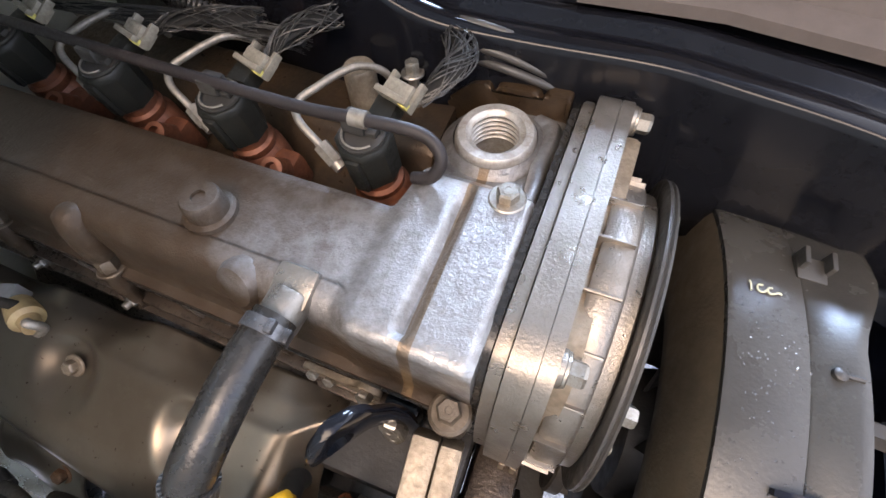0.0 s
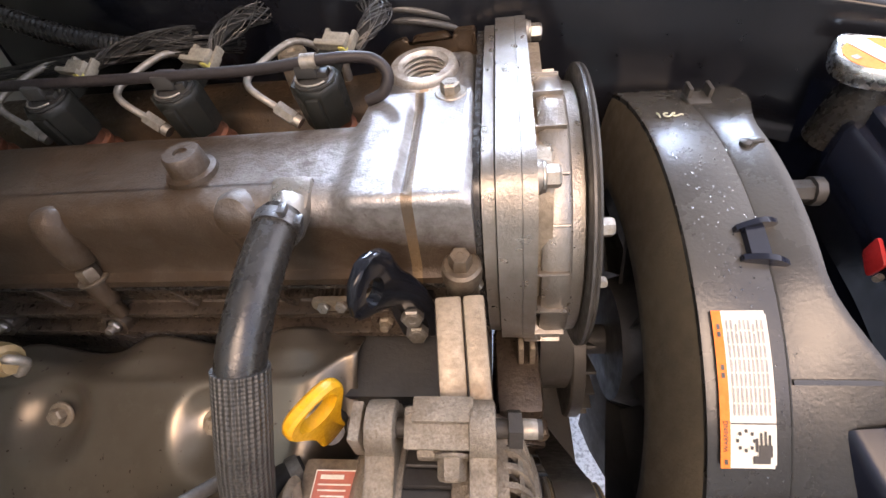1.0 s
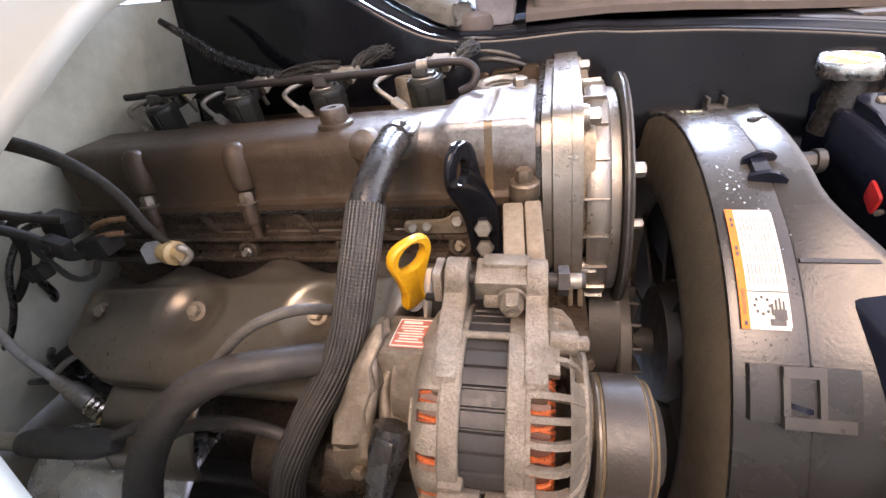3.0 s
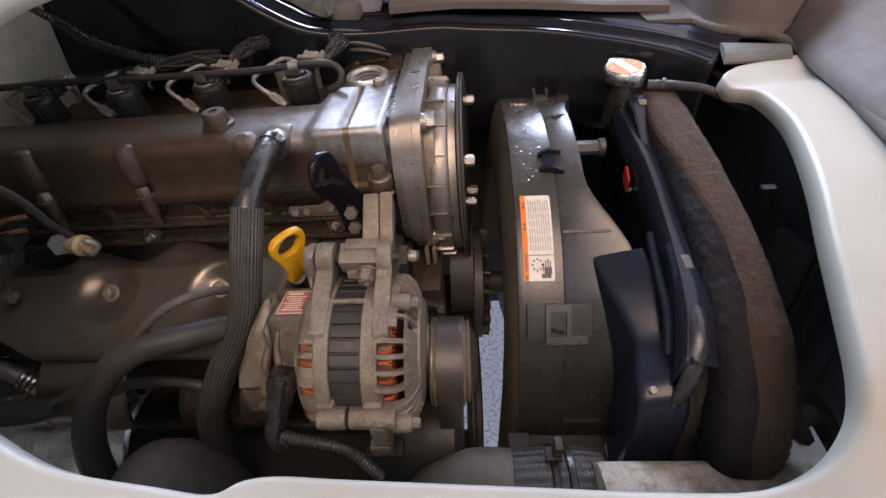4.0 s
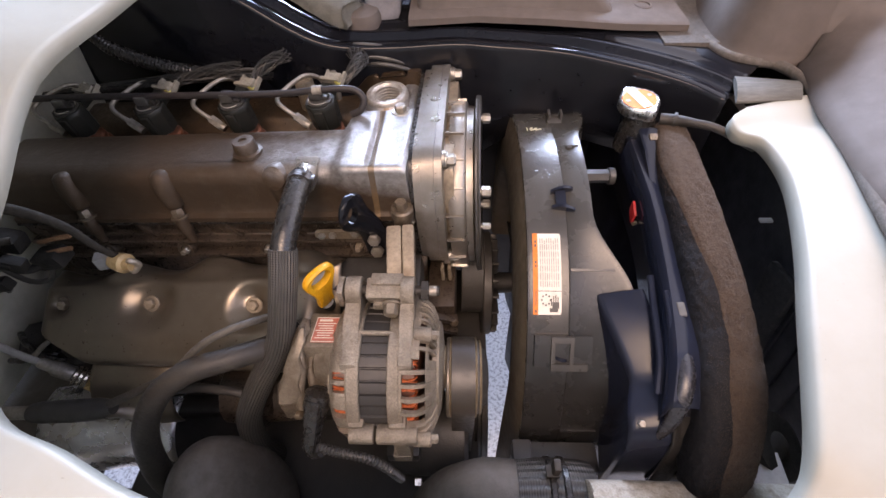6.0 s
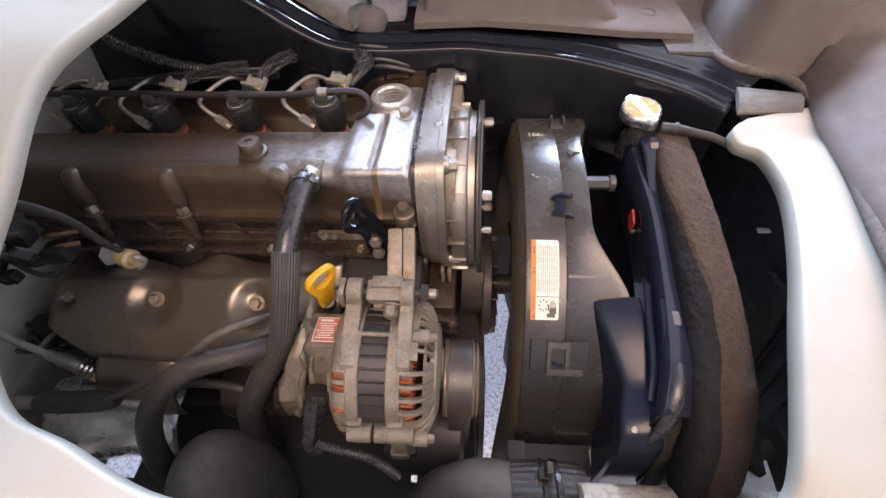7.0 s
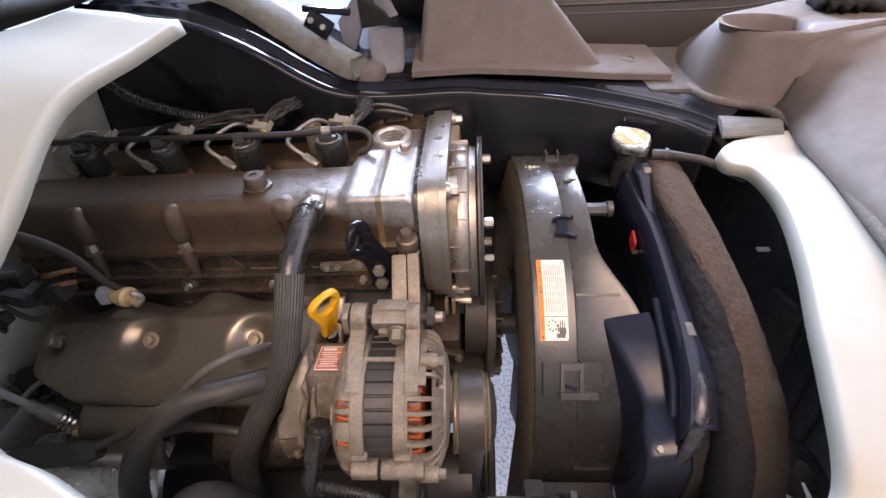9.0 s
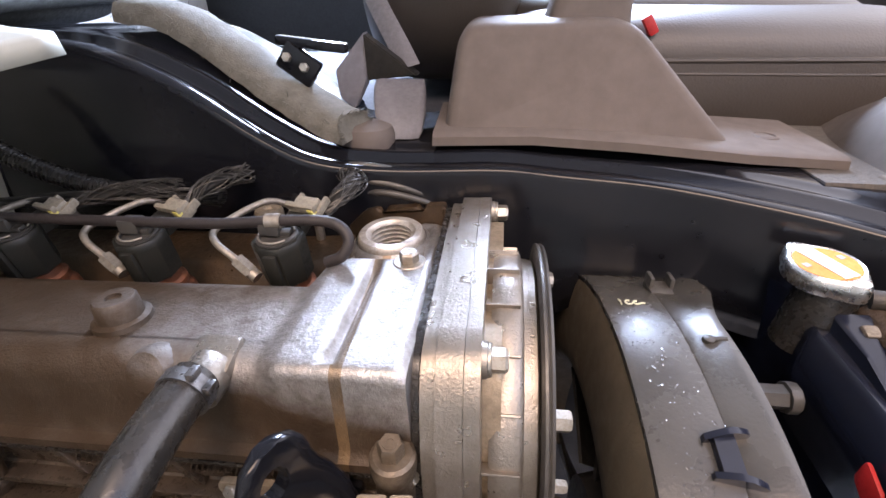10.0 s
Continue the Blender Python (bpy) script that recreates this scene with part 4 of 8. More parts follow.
for x in INJ:
    bm = bmesh.new()
    box(bm, eng(x - 0.004, 0.106, 0.062), (0.014, 0.012, 0.010), bevel=0.002)
    part("branch", bm, BLACK, hose)

# sensor and small bolts behind the last injector
sen = thing("pipe_union_block", eng(-0.122, 0.158, 0.02), "round steel union with two hex bolts behind the injectors", "pipe union")
bm = bmesh.new()
lathe(bm, (-0.134, 0.168, 0.002), (0, 0, 1), [(0, 0.012), (0.030, 0.0112), (0.043, 0.0112), (0.045, 0.010), (0.045, 0.004), (0.043, 0.0035)], 24)
part("body", bm, ALU_WARM, sen, m=ENG)
bolt(sen, (-0.112, 0.200, 0.036), (0, 0, 1), 0.009, 0.008, 0.008, m=ENG, back=0.03)
bolt(sen, (-0.100, 0.180, 0.040), (0, 0, 1), 0.009, 0.008, 0.008, m=ENG, back=0.03)

# wiring loom in split braid behind the injectors
for i, pts in enumerate((
    [(-0.46, 0.150, 0.050), (-0.34, 0.152, 0.058), (-0.24, 0.160, 0.060), (-0.17, 0.165, 0.058)],
    [(-0.180, 0.140, 0.062), (-0.172, 0.150, 0.070), (-0.160, 0.165, 0.074), (-0.150, 0.180, 0.072)],
    [(-0.276, 0.142, 0.060), (-0.262, 0.150, 0.064), (-0.232, 0.160, 0.066), (-0.205, 0.168, 0.064)],
    [(-0.074, 0.136, 0.058), (-0.064, 0.150, 0.066), (-0.060, 0.170, 0.068), (-0.075, 0.195, 0.066)],
)):
    bm = bmesh.new()
    tube(bm, [eng(*p) for p in pts], [0.004, 0.0058, 0.0060, 0.0040] if i else [0.004, 0.0045, 0.0045, 0.004], 16, 8, flat=0.55, uv=True)
    loom = thing("wiring_loom", eng(*pts[0]), "black wiring loom in an open silvery braid behind the injectors", "wiring loom", "engine wiring")
    part("core", bm, TAPE, loom)
    path = smooth_path([eng(*p) for p in pts], 9)
    bm = bmesh.new()
    lrng = random.Random(20 + i)
    for s in range(26):
        a0, tw, rr = lrng.uniform(0, 6.28), lrng.choice((-1, 1)) * lrng.uniform(1.0, 3.2), lrng.uniform(0.85, 1.15)
        sp = []
        for j, p in enumerate(path):
            k = j / (len(path) - 1)
            d = path[min(j + 1, len(path) - 1)] - path[max(j - 1, 0)]
            u, v, _d = frame_for(d)
            r = (0.0062 if i else 0.0050) * rr * (0.75 + 0.9 * math.sin(min(k, 0.75) * 2.1) + (0.5 * (k - 0.75) if k > 0.75 else 0)) * 0.85
            a = a0 + tw * k * 2
            sp.append(p + (u * math.cos(a) + v * math.sin(a) * 0.75) * r + Vector((0, 0, lrng.uniform(-0.0004, 0.0004))))
        tube(bm, sp[::3] + [sp[-1]], 0.00042, 4, 3)
    tagged(part("braid_strand", bm, STRAND, loom, "loose silvery braid strands"), kind="stuff")
bm = bmesh.new()
tube(bm, [(-0.43, 0.212, 1.010), (-0.382, 0.200, 0.985), (-0.356, 0.195, 0.967), (-0.308, 0.192, 0.950), (-0.264, 0.190, 0.942), (-0.215, 0.192, 0.936)], [0.004, 0.006, 0.0085, 0.0085, 0.0080, 0.007], 14, 10, wave=(0.004, 0.0007))
solo("corrugated_conduit", bm, RUBBER, (-0.3, 0.2, 0.94), "black corrugated wiring conduit along the bay wall", "conduit")
for pts in ([(-0.10, 0.20, 0.950), (-0.05, 0.195, 0.957), (-0.01, 0.197, 0.948), (0.01, 0.205, 0.935)],
            [(-0.12, 0.205, 0.962), (-0.06, 0.202, 0.968), (-0.02, 0.202, 0.962), (0.005, 0.21, 0.95)],
            [(-0.06, 0.196, 0.948), (-0.03, 0.192, 0.948), (0.0, 0.197, 0.938), (0.02, 0.21, 0.92)]):
    bm = bmesh.new()
    tube(bm, pts, 0.0028, 10, 8)
    solo("cable", bm, BLACK, pts[0], "thin black cable on the far wall of the bay", "cable", "cables on the far wall")

# timing case at the pulley end
tcase = thing("timing_cover", eng(0.035, 0.09, -0.10), "bare cast aluminium timing cover with ribs and bolts", "timing cover")
TC = [(0.190, 0.044), (0.176, 0.049), (0.10, 0.046), (0.030, 0.041), (0.016, 0.036), (0.005, 0.020), (-0.004, -0.010), (-0.006, -0.040), (-0.005, -0.070), (0.002, -0.088), (0.016, -0.096), (0.04, -0.100), (0.06, -0.16), (0.17, -0.16), (0.20, -0.06), (0.20, 0.02)]


def grow(outline, d, c=(0.10, -0.04)):
    out = []
    for y, z in outline:
        v = Vector((y - c[0], z - c[1]))
        v = v * (1 + d / v.length)
        out.append((c[0] + v.x, c[1] + v.y))
    return out


bm = bmesh.new()
prism(bm, rounded(grow(TC, -0.004), 0.006), "x", 0.0085, 0.0125)
part("gasket", bm, RUBBER, tcase, m=ENG)
bm = bmesh.new()
prism(bm, rounded(grow(TC, -0.001), 0.007), "x", 0.0135, 0.0205, 0.0022, 3)
part("back_plate", bm, ALU, tcase, m=ENG)
bm = bmesh.new()
prism(bm, rounded(grow(TC, 0.004), 0.008), "x", 0.0213, 0.0345, 0.0012, 3)
prism(bm, rounded(grow(TC, 0.0042), 0.008), "x", 0.0348, 0.0425, 0.0012, 3)
part("flange", bm, ALU, tcase, m=ENG)
HUB = (0.096, -0.060)
bm = bmesh.new()
prism(bm, rounded(grow(TC, -0.016), 0.012), "x", 0.041, 0.052, 0.004, 3)
part("case_wall", bm, ALU_WARM, tcase, m=ENG)
bm = bmesh.new()
lathe(bm, (0.050, *HUB), (1, 0, 0), [(-0.004, 0.0965), (0.0, 0.0985), (0.011, 0.0980), (0.0135, 0.0960), (0.014, 0.0930), (0.021, 0.0920), (0.0225, 0.0895), (0.023, 0.05)], 72)
part("hub_housing", bm, ALU, tcase, m=ENG)
for i in range(12):
    a = radians(40 + i * 17)
    c, s = math.cos(a), math.sin(a)
    bm = bmesh.new()
    m = Matrix(((0, c, -s), (0, s, c), (1, 0, 0))).transposed()
    rot = Matrix(((1, 0, 0), (0, c, -s), (0, s, c)))
    box(bm, (0.052, HUB[0] + c * 0.0945, HUB[1] + s * 0.0945), (0.020, 0.013, 0.0018), rot, 0.0006)
    part("rib", bm, ALU, tcase, m=ENG)
for y, z in ((0.022, 0.034), (0.185, 0.038), (0.004, -0.086), (0.06, 0.040), (-0.004, -0.03)):
    if (y, z) in ((0.06, 0.040), (-0.004, -0.03)):
        continue
    bm = bmesh.new()
    cyl(bm, (0.036, y + 0.002, z - 0.002), (0.0455, y + 0.002, z - 0.002), 0.0092, edge=0.001)
    part("lug", bm, ALU, tcase, m=ENG)
    bolt(tcase, (0.0455, y + 0.002, z - 0.002), (1, 0, 0), 0.011, 0.008, 0.0085, m=ENG)
bolt(tcase, (0.008, -0.002, -0.024), (-0.3, -1, 0.3), 0.008, 0.005, m=ENG)
bm = bmesh.new()
for s in (0, 1):
    box(bm, (0.034 + s * 0.008, -0.001, -0.108), (0.004, 0.010, 0.022), bevel=0.001)
part("drain_tab", bm, ALU_WARM, tcase, m=ENG)

# vibration damper in front of it
damper = thing("drive_pulley", eng(0.078, *HUB), "black steel drive pulley with bright bolts", "pulley")
bm = bmesh.new()
lathe(bm, (0.0728, *HUB), (1, 0, 0), [(0, 0.1015), (0.001, 0.1040), (0.0025, 0.1040), (0.0033, 0.1030), (0.0045, 0.1040), (0.006, 0.1030), (0.006, 0.090), (0.004, 0.082), (0.004, 0.03)], 72)
part("rim", bm, BLACK, damper, m=ENG)
for y, z in ((0.029, -0.013), (0.150, -0.002), (0.10, -0.095), (0.020, -0.055)):
    small = (y, z) == (0.020, -0.055)
    bolt(damper, (0.080, y, z), (1, 0, 0), 0.0105 if not small else 0.007, 0.009, 0.0, m=ENG, back=0.012)

# lifting eye
eye = thing("lifting_eye", (-0.035, -0.015, 0.84), "glossy black steel engine lifting eye", "lifting eye")
STRAP = [((-0.0280, -0.0115, 0.836), 0.0115, (-1, 0, 0)), ((-0.0285, -0.0115, 0.850), 0.0130, (-1, 0, 0)), ((-0.0300, -0.0125, 0.868), 0.0140, (-1, -0.1, 0)), ((-0.0335, -0.0170, 0.883), 0.0150, (-0.85, -0.45, 0)),
         ((-0.0370, -0.0250, 0.897), 0.0165, (-0.62, -0.78, -0.05)), ((-0.0395, -0.0320, 0.908), 0.0178, (-0.50, -0.86, -0.05)), ((-0.0400, -0.0355, 0.917), 0.0182, (-0.45, -0.88, -0.05)), ((-0.0405, -0.0360, 0.926), 0.0165, (-0.45, -0.88, -0.05)),
         ((-0.0410, -0.0360, 0.933), 0.0125, (-0.45, -0.88, -0.05)), ((-0.0412, -0.0360, 0.937), 0.0055, (-0.45, -0.88, -0.05))]
mids = [Vector(c_) for c_, w_, d_ in STRAP]


def strap_ring(i):
    """rounded section of the bent steel strap"""
    c_, w_, d_ = STRAP[i]
    c_, d_ = Vector(c_), Vector(d_).normalized()
    up = (mids[min(i + 1, len(mids) - 1)] - mids[max(i - 1, 0)]).normalized()
    n = d_.cross(up).normalized()
    return [c_ + d_ * w_ * math.copysign(abs(math.cos(a)) ** 0.55, math.cos(a)) + n * 0.0034 * math.copysign(abs(math.sin(a)) ** 0.7, math.sin(a)) for a in (2 * math.pi * k / 28 for k in range(28))]


bm = bmesh.new()
ring_loft(bm, [strap_ring(i) for i in range(len(STRAP))])
plate = part("plate", bm, GLOSS, eye, smooth=60)
# slot through the ear
bm = bmesh.new()
bmesh.ops.create_uvsphere(bm, u_segments=28, v_segments=16, radius=1.0, matrix=Matrix.Translation((-0.0415, -0.0380, 0.9180)) @ Matrix.Rotation(radians(-27), 4, "Z") @ Matrix.Diagonal((0.03, 0.0070, 0.0098, 1)))
bm.transform(WORLD[eye.name].inverted())
cut_me = bpy.data.meshes.new("slot")
bm.to_mesh(cut_me)
bm.free()
cut = new("slot", cut_me)
cut.parent = eye
bo = plate.modifiers.new("slot", "BOOLEAN")
bo.operation, bo.object, bo.solver = "DIFFERENCE", cut, "EXACT"
dg = bpy.context.evaluated_depsgraph_get()
done = bpy.data.meshes.new_from_object(plate.evaluated_get(dg))
plate.modifiers.clear()
plate.data = done
bpy.data.objects.remove(cut)
bm = bmesh.new()
box(bm, (-0.028, -0.003, 0.850), (0.022, 0.012, 0.030), None, 0.003)
part("foot", bm, GLOSS, eye)
bolt(eye, (-0.0296, -0.0140, 0.8625), (0.05, -1, 0.3), 0.012, 0.008, 0.0, back=0.006)
bolt(eye, (-0.0285, -0.0145, 0.8450), (0.05, -1, 0.3), 0.012, 0.008, 0.0, back=0.006)

# heat shield over the exhaust manifold
DIMPLES = [(-0.392, 0.46, 0.016), (-0.282, 0.47, 0.040), (-0.160, 0.50, 0.030)]
SHIELD_TOP = 0.806


def shield_point(x, u):
    """u runs from the upper edge to the lower edge"""
    prof = [(0.000, -0.006, SHIELD_TOP), (0.14, -0.022, SHIELD_TOP + 0.006), (0.30, -0.040, 0.814), (0.50, -0.064, 0.802), (0.70, -0.088, 0.790), (0.82, -0.101, 0.781), (0.91, -0.109, 0.773), (0.96, -0.112, 0.767), (1.0, -0.111, 0.761)]
    us = [p[0] for p in prof]
    y, z = np.interp(u, us, [p[1] for p in prof]), np.interp(u, us, [p[2] for p in prof])
    end, front = 1 - sstep(-0.436, -0.398, x), sstep(-0.115, -0.070, x) ** 2
    y = y * (1 - 0.18 * end - 0.5 * front) - 0.085 * (x + 0.28) * u
    z = z + 0.11 * (x + 0.28) - 0.028 * end * end - 0.004 * front
    wav = 0.010 * math.cos((x + 0.270) * 60) * max(0, 1 - u * 4)
    return y, z - wav


bm = bmesh.new()
rows = []
for s in np.linspace(0, 1, 84):
    row = []
    for u in np.linspace(0, 1, 44):
        x0 = -0.436 + 0.095 * sstep(0.50, 1.10, u) + 0.012 * (1 - sstep(0.0, 0.2, u))
        x = x0 + (-0.068 - x0) * s
        y, z = shield_point(x, u)
        dip = 0.0
        for dx, du, r in DIMPLES:
            yc, zc = shield_point(dx, du)
            d = math.sqrt((x - dx) ** 2 + (y - yc) ** 2 + (z - zc) ** 2) / r
            dip += 0.013 * (1 - sstep(0.25, 1.0, d))
        row.append(Vector((x, y + dip * 0.7, z - dip * 0.7)))
    rows.append(row)
ring_loft(bm, rows, closed=False)
shield = thing("heat_shield", (-0.25, -0.06, 0.75), "heat-stained pressed steel exhaust heat shield", "heat shield")
o = part("sheet", bm, SHIELD, shield, smooth=70)
sol = o.modifiers.new("thickness", "SOLIDIFY")
sol.thickness, sol.offset = 0.0012, -1
for dx, du, r in DIMPLES:
    y, z = shield_point(dx, du)
    bolt(shield, (dx, y + 0.0075, z - 0.0075), (0, -0.7, 0.7), 0.010, 0.006, 0.009, mat=ALU_WARM, back=0.012)
# lower shield round the down pipe: a plate under the heat shield and a dome below it
low = thing("catalyst_shield", (-0.31, -0.1, 0.60), "dull steel shield round the exhaust down pipe", "heat shield")
for name, x0, x1, yc, zc, r0, a0, a1 in (("plate", -0.352, -0.258, -0.082, 0.695, 0.060, 75, 190), ("sheet", -0.440, -0.268, -0.118, 0.632, 0.058, 70, 235)):
    bm = bmesh.new()
    rows = []
    for x in np.linspace(x0, x1, 24):
        r = r0 + 0.003 * math.sin(x * 60)
        rows.append([Vector((x, yc + r * math.cos(radians(a)), zc + 0.03 * (x + 0.3) + r * math.sin(radians(a)))) for a in np.linspace(a0, a1, 22)])
    ring_loft(bm, rows, closed=False)
    o = part(name, bm, SHIELD if name == "plate" else surface("aluminised_steel", (0.62, 0.61, 0.60), (0.50, 0.47, 0.43), 0.28, 0.78, 9, (0.45, 0.75), 400, 0.0005), low, smooth=70)
    sol = o.modifiers.new("thickness", "SOLIDIFY")
    sol.thickness, sol.offset = 0.0012, -1
bolt(low, (-0.277, -0.124, 0.7385), (0, -0.7, 0.7), 0.010, 0.006, 0.009, mat=RUST)
# exhaust sensor
lam = thing("exhaust_sensor", (-0.372, -0.106, 0.72), "heat-tinted exhaust gas sensor with a grey cable", "sensor")
bm = bmesh.new()
a, b = Vector((-0.366, -0.106, 0.708)), Vector((-0.412, -0.102, 0.748))
d = (b - a).normalized()
lathe(bm, a, d, [(0.026, 0.006), (0.028, 0.0088), (0.046, 0.0088), (0.050, 0.0066), (0.062, 0.0058), (0.064, 0.0045)], 18)
part("body", bm, STEEL_PIPE, lam, "dull steel sensor body")
for i in range(3):
    bm = bmesh.new()
    lathe(bm, a + d * (0.0125 + 0.0052 * i), d, [(0, 0.007), (0.0006, 0.0108), (0.0034, 0.0108), (0.004, 0.007)], 20)
    part("ring", bm, BRIGHT, lam, "bright steel sealing ring")
bm = bmesh.new()
ring_loft(bm, [circle(a + d * 0.001, *frame_for(d)[:2], 0.0105, 6), circle(a + d * 0.002, *frame_for(d)[:2], 0.0118, 6), circle(a + d * 0.0105, *frame_for(d)[:2], 0.0118, 6), circle(a + d * 0.0115, *frame_for(d)[:2], 0.0105, 6)])
part("hex", bm, TINTED, lam, "heat-tinted brass hexagon")
bm = bmesh.new()
tube(bm, [b, (-0.435, -0.10, 0.775), (-0.448, -0.098, 0.815), (-0.455, -0.10, 0.86), (-0.47, -0.11, 0.90)], 0.0042, 10)
part("cable", bm, surface("grey_glass_sleeve", (0.22, 0.21, 0.19), None, 0.8), lam)
bm = bmesh.new()
cyl(bm, (-0.366, -0.106, 0.708), (-0.346, -0.102, 0.694), 0.015, 0.018)
part("boss", bm, BRASS, lam)
# bracket and clips that hold its cable
sbk = thing("sensor_bracket", (-0.44, -0.07, 0.70), "black bracket and plugs behind the exhaust sensor", "bracket")
bm = bmesh.new()
prism(bm, rounded([(-0.500, -0.035), (-0.440, -0.015), (-0.372, -0.030), (-0.365, -0.078), (-0.405, -0.090), (-0.430, -0.072), (-0.478, -0.078)], 0.008), "z", 0.712, 0.718, 0.001)
part("plate", bm, BLACK, sbk)
for x, y, z, rz in ((-0.452, -0.070, 0.728, 25), (-0.425, -0.058, 0.732, -30), (-0.402, -0.072, 0.727, 10)):
    bm = bmesh.new()
    box(bm, (x, y, z), (0.024, 0.014, 0.016), Matrix.Rotation(radians(rz), 3, "Z"), 0.003)
    box(bm, (x + 0.004, y - 0.008, z + 0.003), (0.010, 0.005, 0.006), Matrix.Rotation(radians(rz), 3, "Z"), 0.001)
    part("plug", bm, BLACK, sbk)
bm = bmesh.new()
tube(bm, [(-0.432, -0.090, 0.742), (-0.418, -0.080, 0.752), (-0.404, -0.068, 0.754), (-0.396, -0.054, 0.748), (-0.400, -0.042, 0.738)], 0.0030, 10)
part("clip", bm, STEEL_PIPE, sbk, "curved pale metal clip")
for pts in ([(-0.47, -0.06, 0.74), (-0.45, -0.075, 0.745), (-0.43, -0.085, 0.735), (-0.41, -0.085, 0.722)], [(-0.48, -0.085, 0.720), (-0.455, -0.09, 0.730), (-0.435, -0.085, 0.728), (-0.42, -0.07, 0.720)]):
    bm = bmesh.new()
    tube(bm, pts, 0.0035, 10)
    part("lead", bm, RUBBER, sbk)
# dark pipe end beside the sensor
bm = bmesh.new()
tube(bm, [(-0.400, -0.1525, 0.732), (-0.385, -0.152, 0.734), (-0.35, -0.151, 0.737), (-0.325, -0.1495, 0.739), (-0.308, -0.148, 0.741)], [0.0095, 0.0118, 0.0122, 0.0115, 0.0075], 20)
solo("rubber_pipe", bm, DARK, (-0.37, -0.15, 0.73), "black rubber sleeve on the pipe beside the exhaust", "pipe sleeve")
bm = bmesh.new()
tube(bm, [(-0.47, -0.152, 0.724), (-0.44, -0.152, 0.728), (-0.395, -0.1525, 0.7325)], 0.0072, 16)
solo("steel_pipe", bm, STEEL_PIPE, (-0.44, -0.152, 0.72), "dull steel pipe running into a black sleeve", "pipe")

# ---- hoses, alternator and their brackets ----
bh = thing("breather_hose", (-0.17, -0.16, 0.66), "black rubber breather hose in a ribbed protective sleeve", "hose")
HOSE = [(-0.0905, 0.000, 0.932), (-0.092, -0.022, 0.931), (-0.093, -0.048, 0.926), (-0.0955, -0.075, 0.912), (-0.098, -0.100, 0.881), (-0.111, -0.120, 0.829), (-0.141, -0.135, 0.778), (-0.166, -0.148, 0.727), (-0.172, -0.156, 0.684), (-0.174, -0.155, 0.640), (-0.172, -0.150, 0.605)]
bm = bmesh.new()
tube(bm, HOSE[:6], 0.0112, 22)
part("rubber_hose", bm, RUBBER, bh)
bm = bmesh.new()
tube(bm, HOSE[3:], [0.0127, 0.0126, 0.0126, 0.0130, 0.0132, 0.0132, 0.0132, 0.0132], 28, uv=True)
part("protective_sleeve", bm, BRAID, bh, "grey ribbed woven sleeve")
bm = bmesh.new()
lathe(bm, HOSE[0], Vector(HOSE[1]) - Vector(HOSE[0]), [(0.004, 0.0116), (0.004, 0.0126), (0.011, 0.0126), (0.011, 0.0116)], 24)
box(bm, (-0.079, -0.008, 0.936), (0.005, 0.007, 0.004), bevel=0.001)
box(bm, (-0.084, -0.008, 0.944), (0.004, 0.007, 0.004), bevel=0.001)
part("clamp", bm, surface("dark_spring_steel", (0.192, 0.192, 0.198), (0.06, 0.0564, 0.054), 0.35, 0.8, 90), bh, "dark spring steel hose clamp")

cool = thing("coolant_hose", (-0.25, -0.19, 0.63), "thick dusty black rubber coolant hose", "hose")
bm = bmesh.new()
tube(bm, [(-0.095, -0.088, 0.806), (-0.1125, -0.1020, 0.8095), (-0.1285, -0.1225, 0.8230), (-0.154, -0.139, 0.831), (-0.186, -0.150, 0.829), (-0.219, -0.163, 0.808), (-0.246, -0.178, 0.765), (-0.258, -0.192, 0.715), (-0.252, -0.205, 0.672), (-0.225, -0.21, 0.63)], [0.0108, 0.0108, 0.0108, 0.0108, 0.0110, 0.0114, 0.0120, 0.0128, 0.0135, 0.0135], 22)
part("rubber_hose", bm, RUBBER_DUST, cool)
bm = bmesh.new()
lathe(bm, (-0.095, -0.088, 0.806), (-0.0175, -0.014, 0.0035), [(0.002, 0.0112), (0.002, 0.0122), (0.009, 0.0122), (0.009, 0.0112)], 24)
part("clamp", bm, STEEL_PIPE, cool, "dull steel hose clamp")
bm = bmesh.new()
tube(bm, [(-0.106, -0.090, 0.845), (-0.119, -0.104, 0.850), (-0.130, -0.119, 0.862), (-0.147, -0.129, 0.863), (-0.172, -0.136, 0.850), (-0.222, -0.140, 0.802), (-0.280, -0.143, 0.762), (-0.318, -0.148, 0.741)], [0.0036, 0.0036, 0.0036, 0.0036, 0.0034, 0.0036, 0.0042, 0.0046], 14)
solo("thin_hose", bm, THIN_HOSE, (-0.25, -0.13, 0.74), "thin dusty rubber hose crossing the heat shield", "hose")
bm = bmesh.new()
tube(bm, [(-0.150, -0.140, 0.752), (-0.175, -0.138, 0.762), (-0.215, -0.135, 0.762), (-0.250, -0.136, 0.752), (-0.270, -0.140, 0.742)], 0.0048, 14)
solo("short_hose", bm, RUBBER_DUST, (-0.2, -0.15, 0.75), "short bent rubber hose below the shield", "hose")

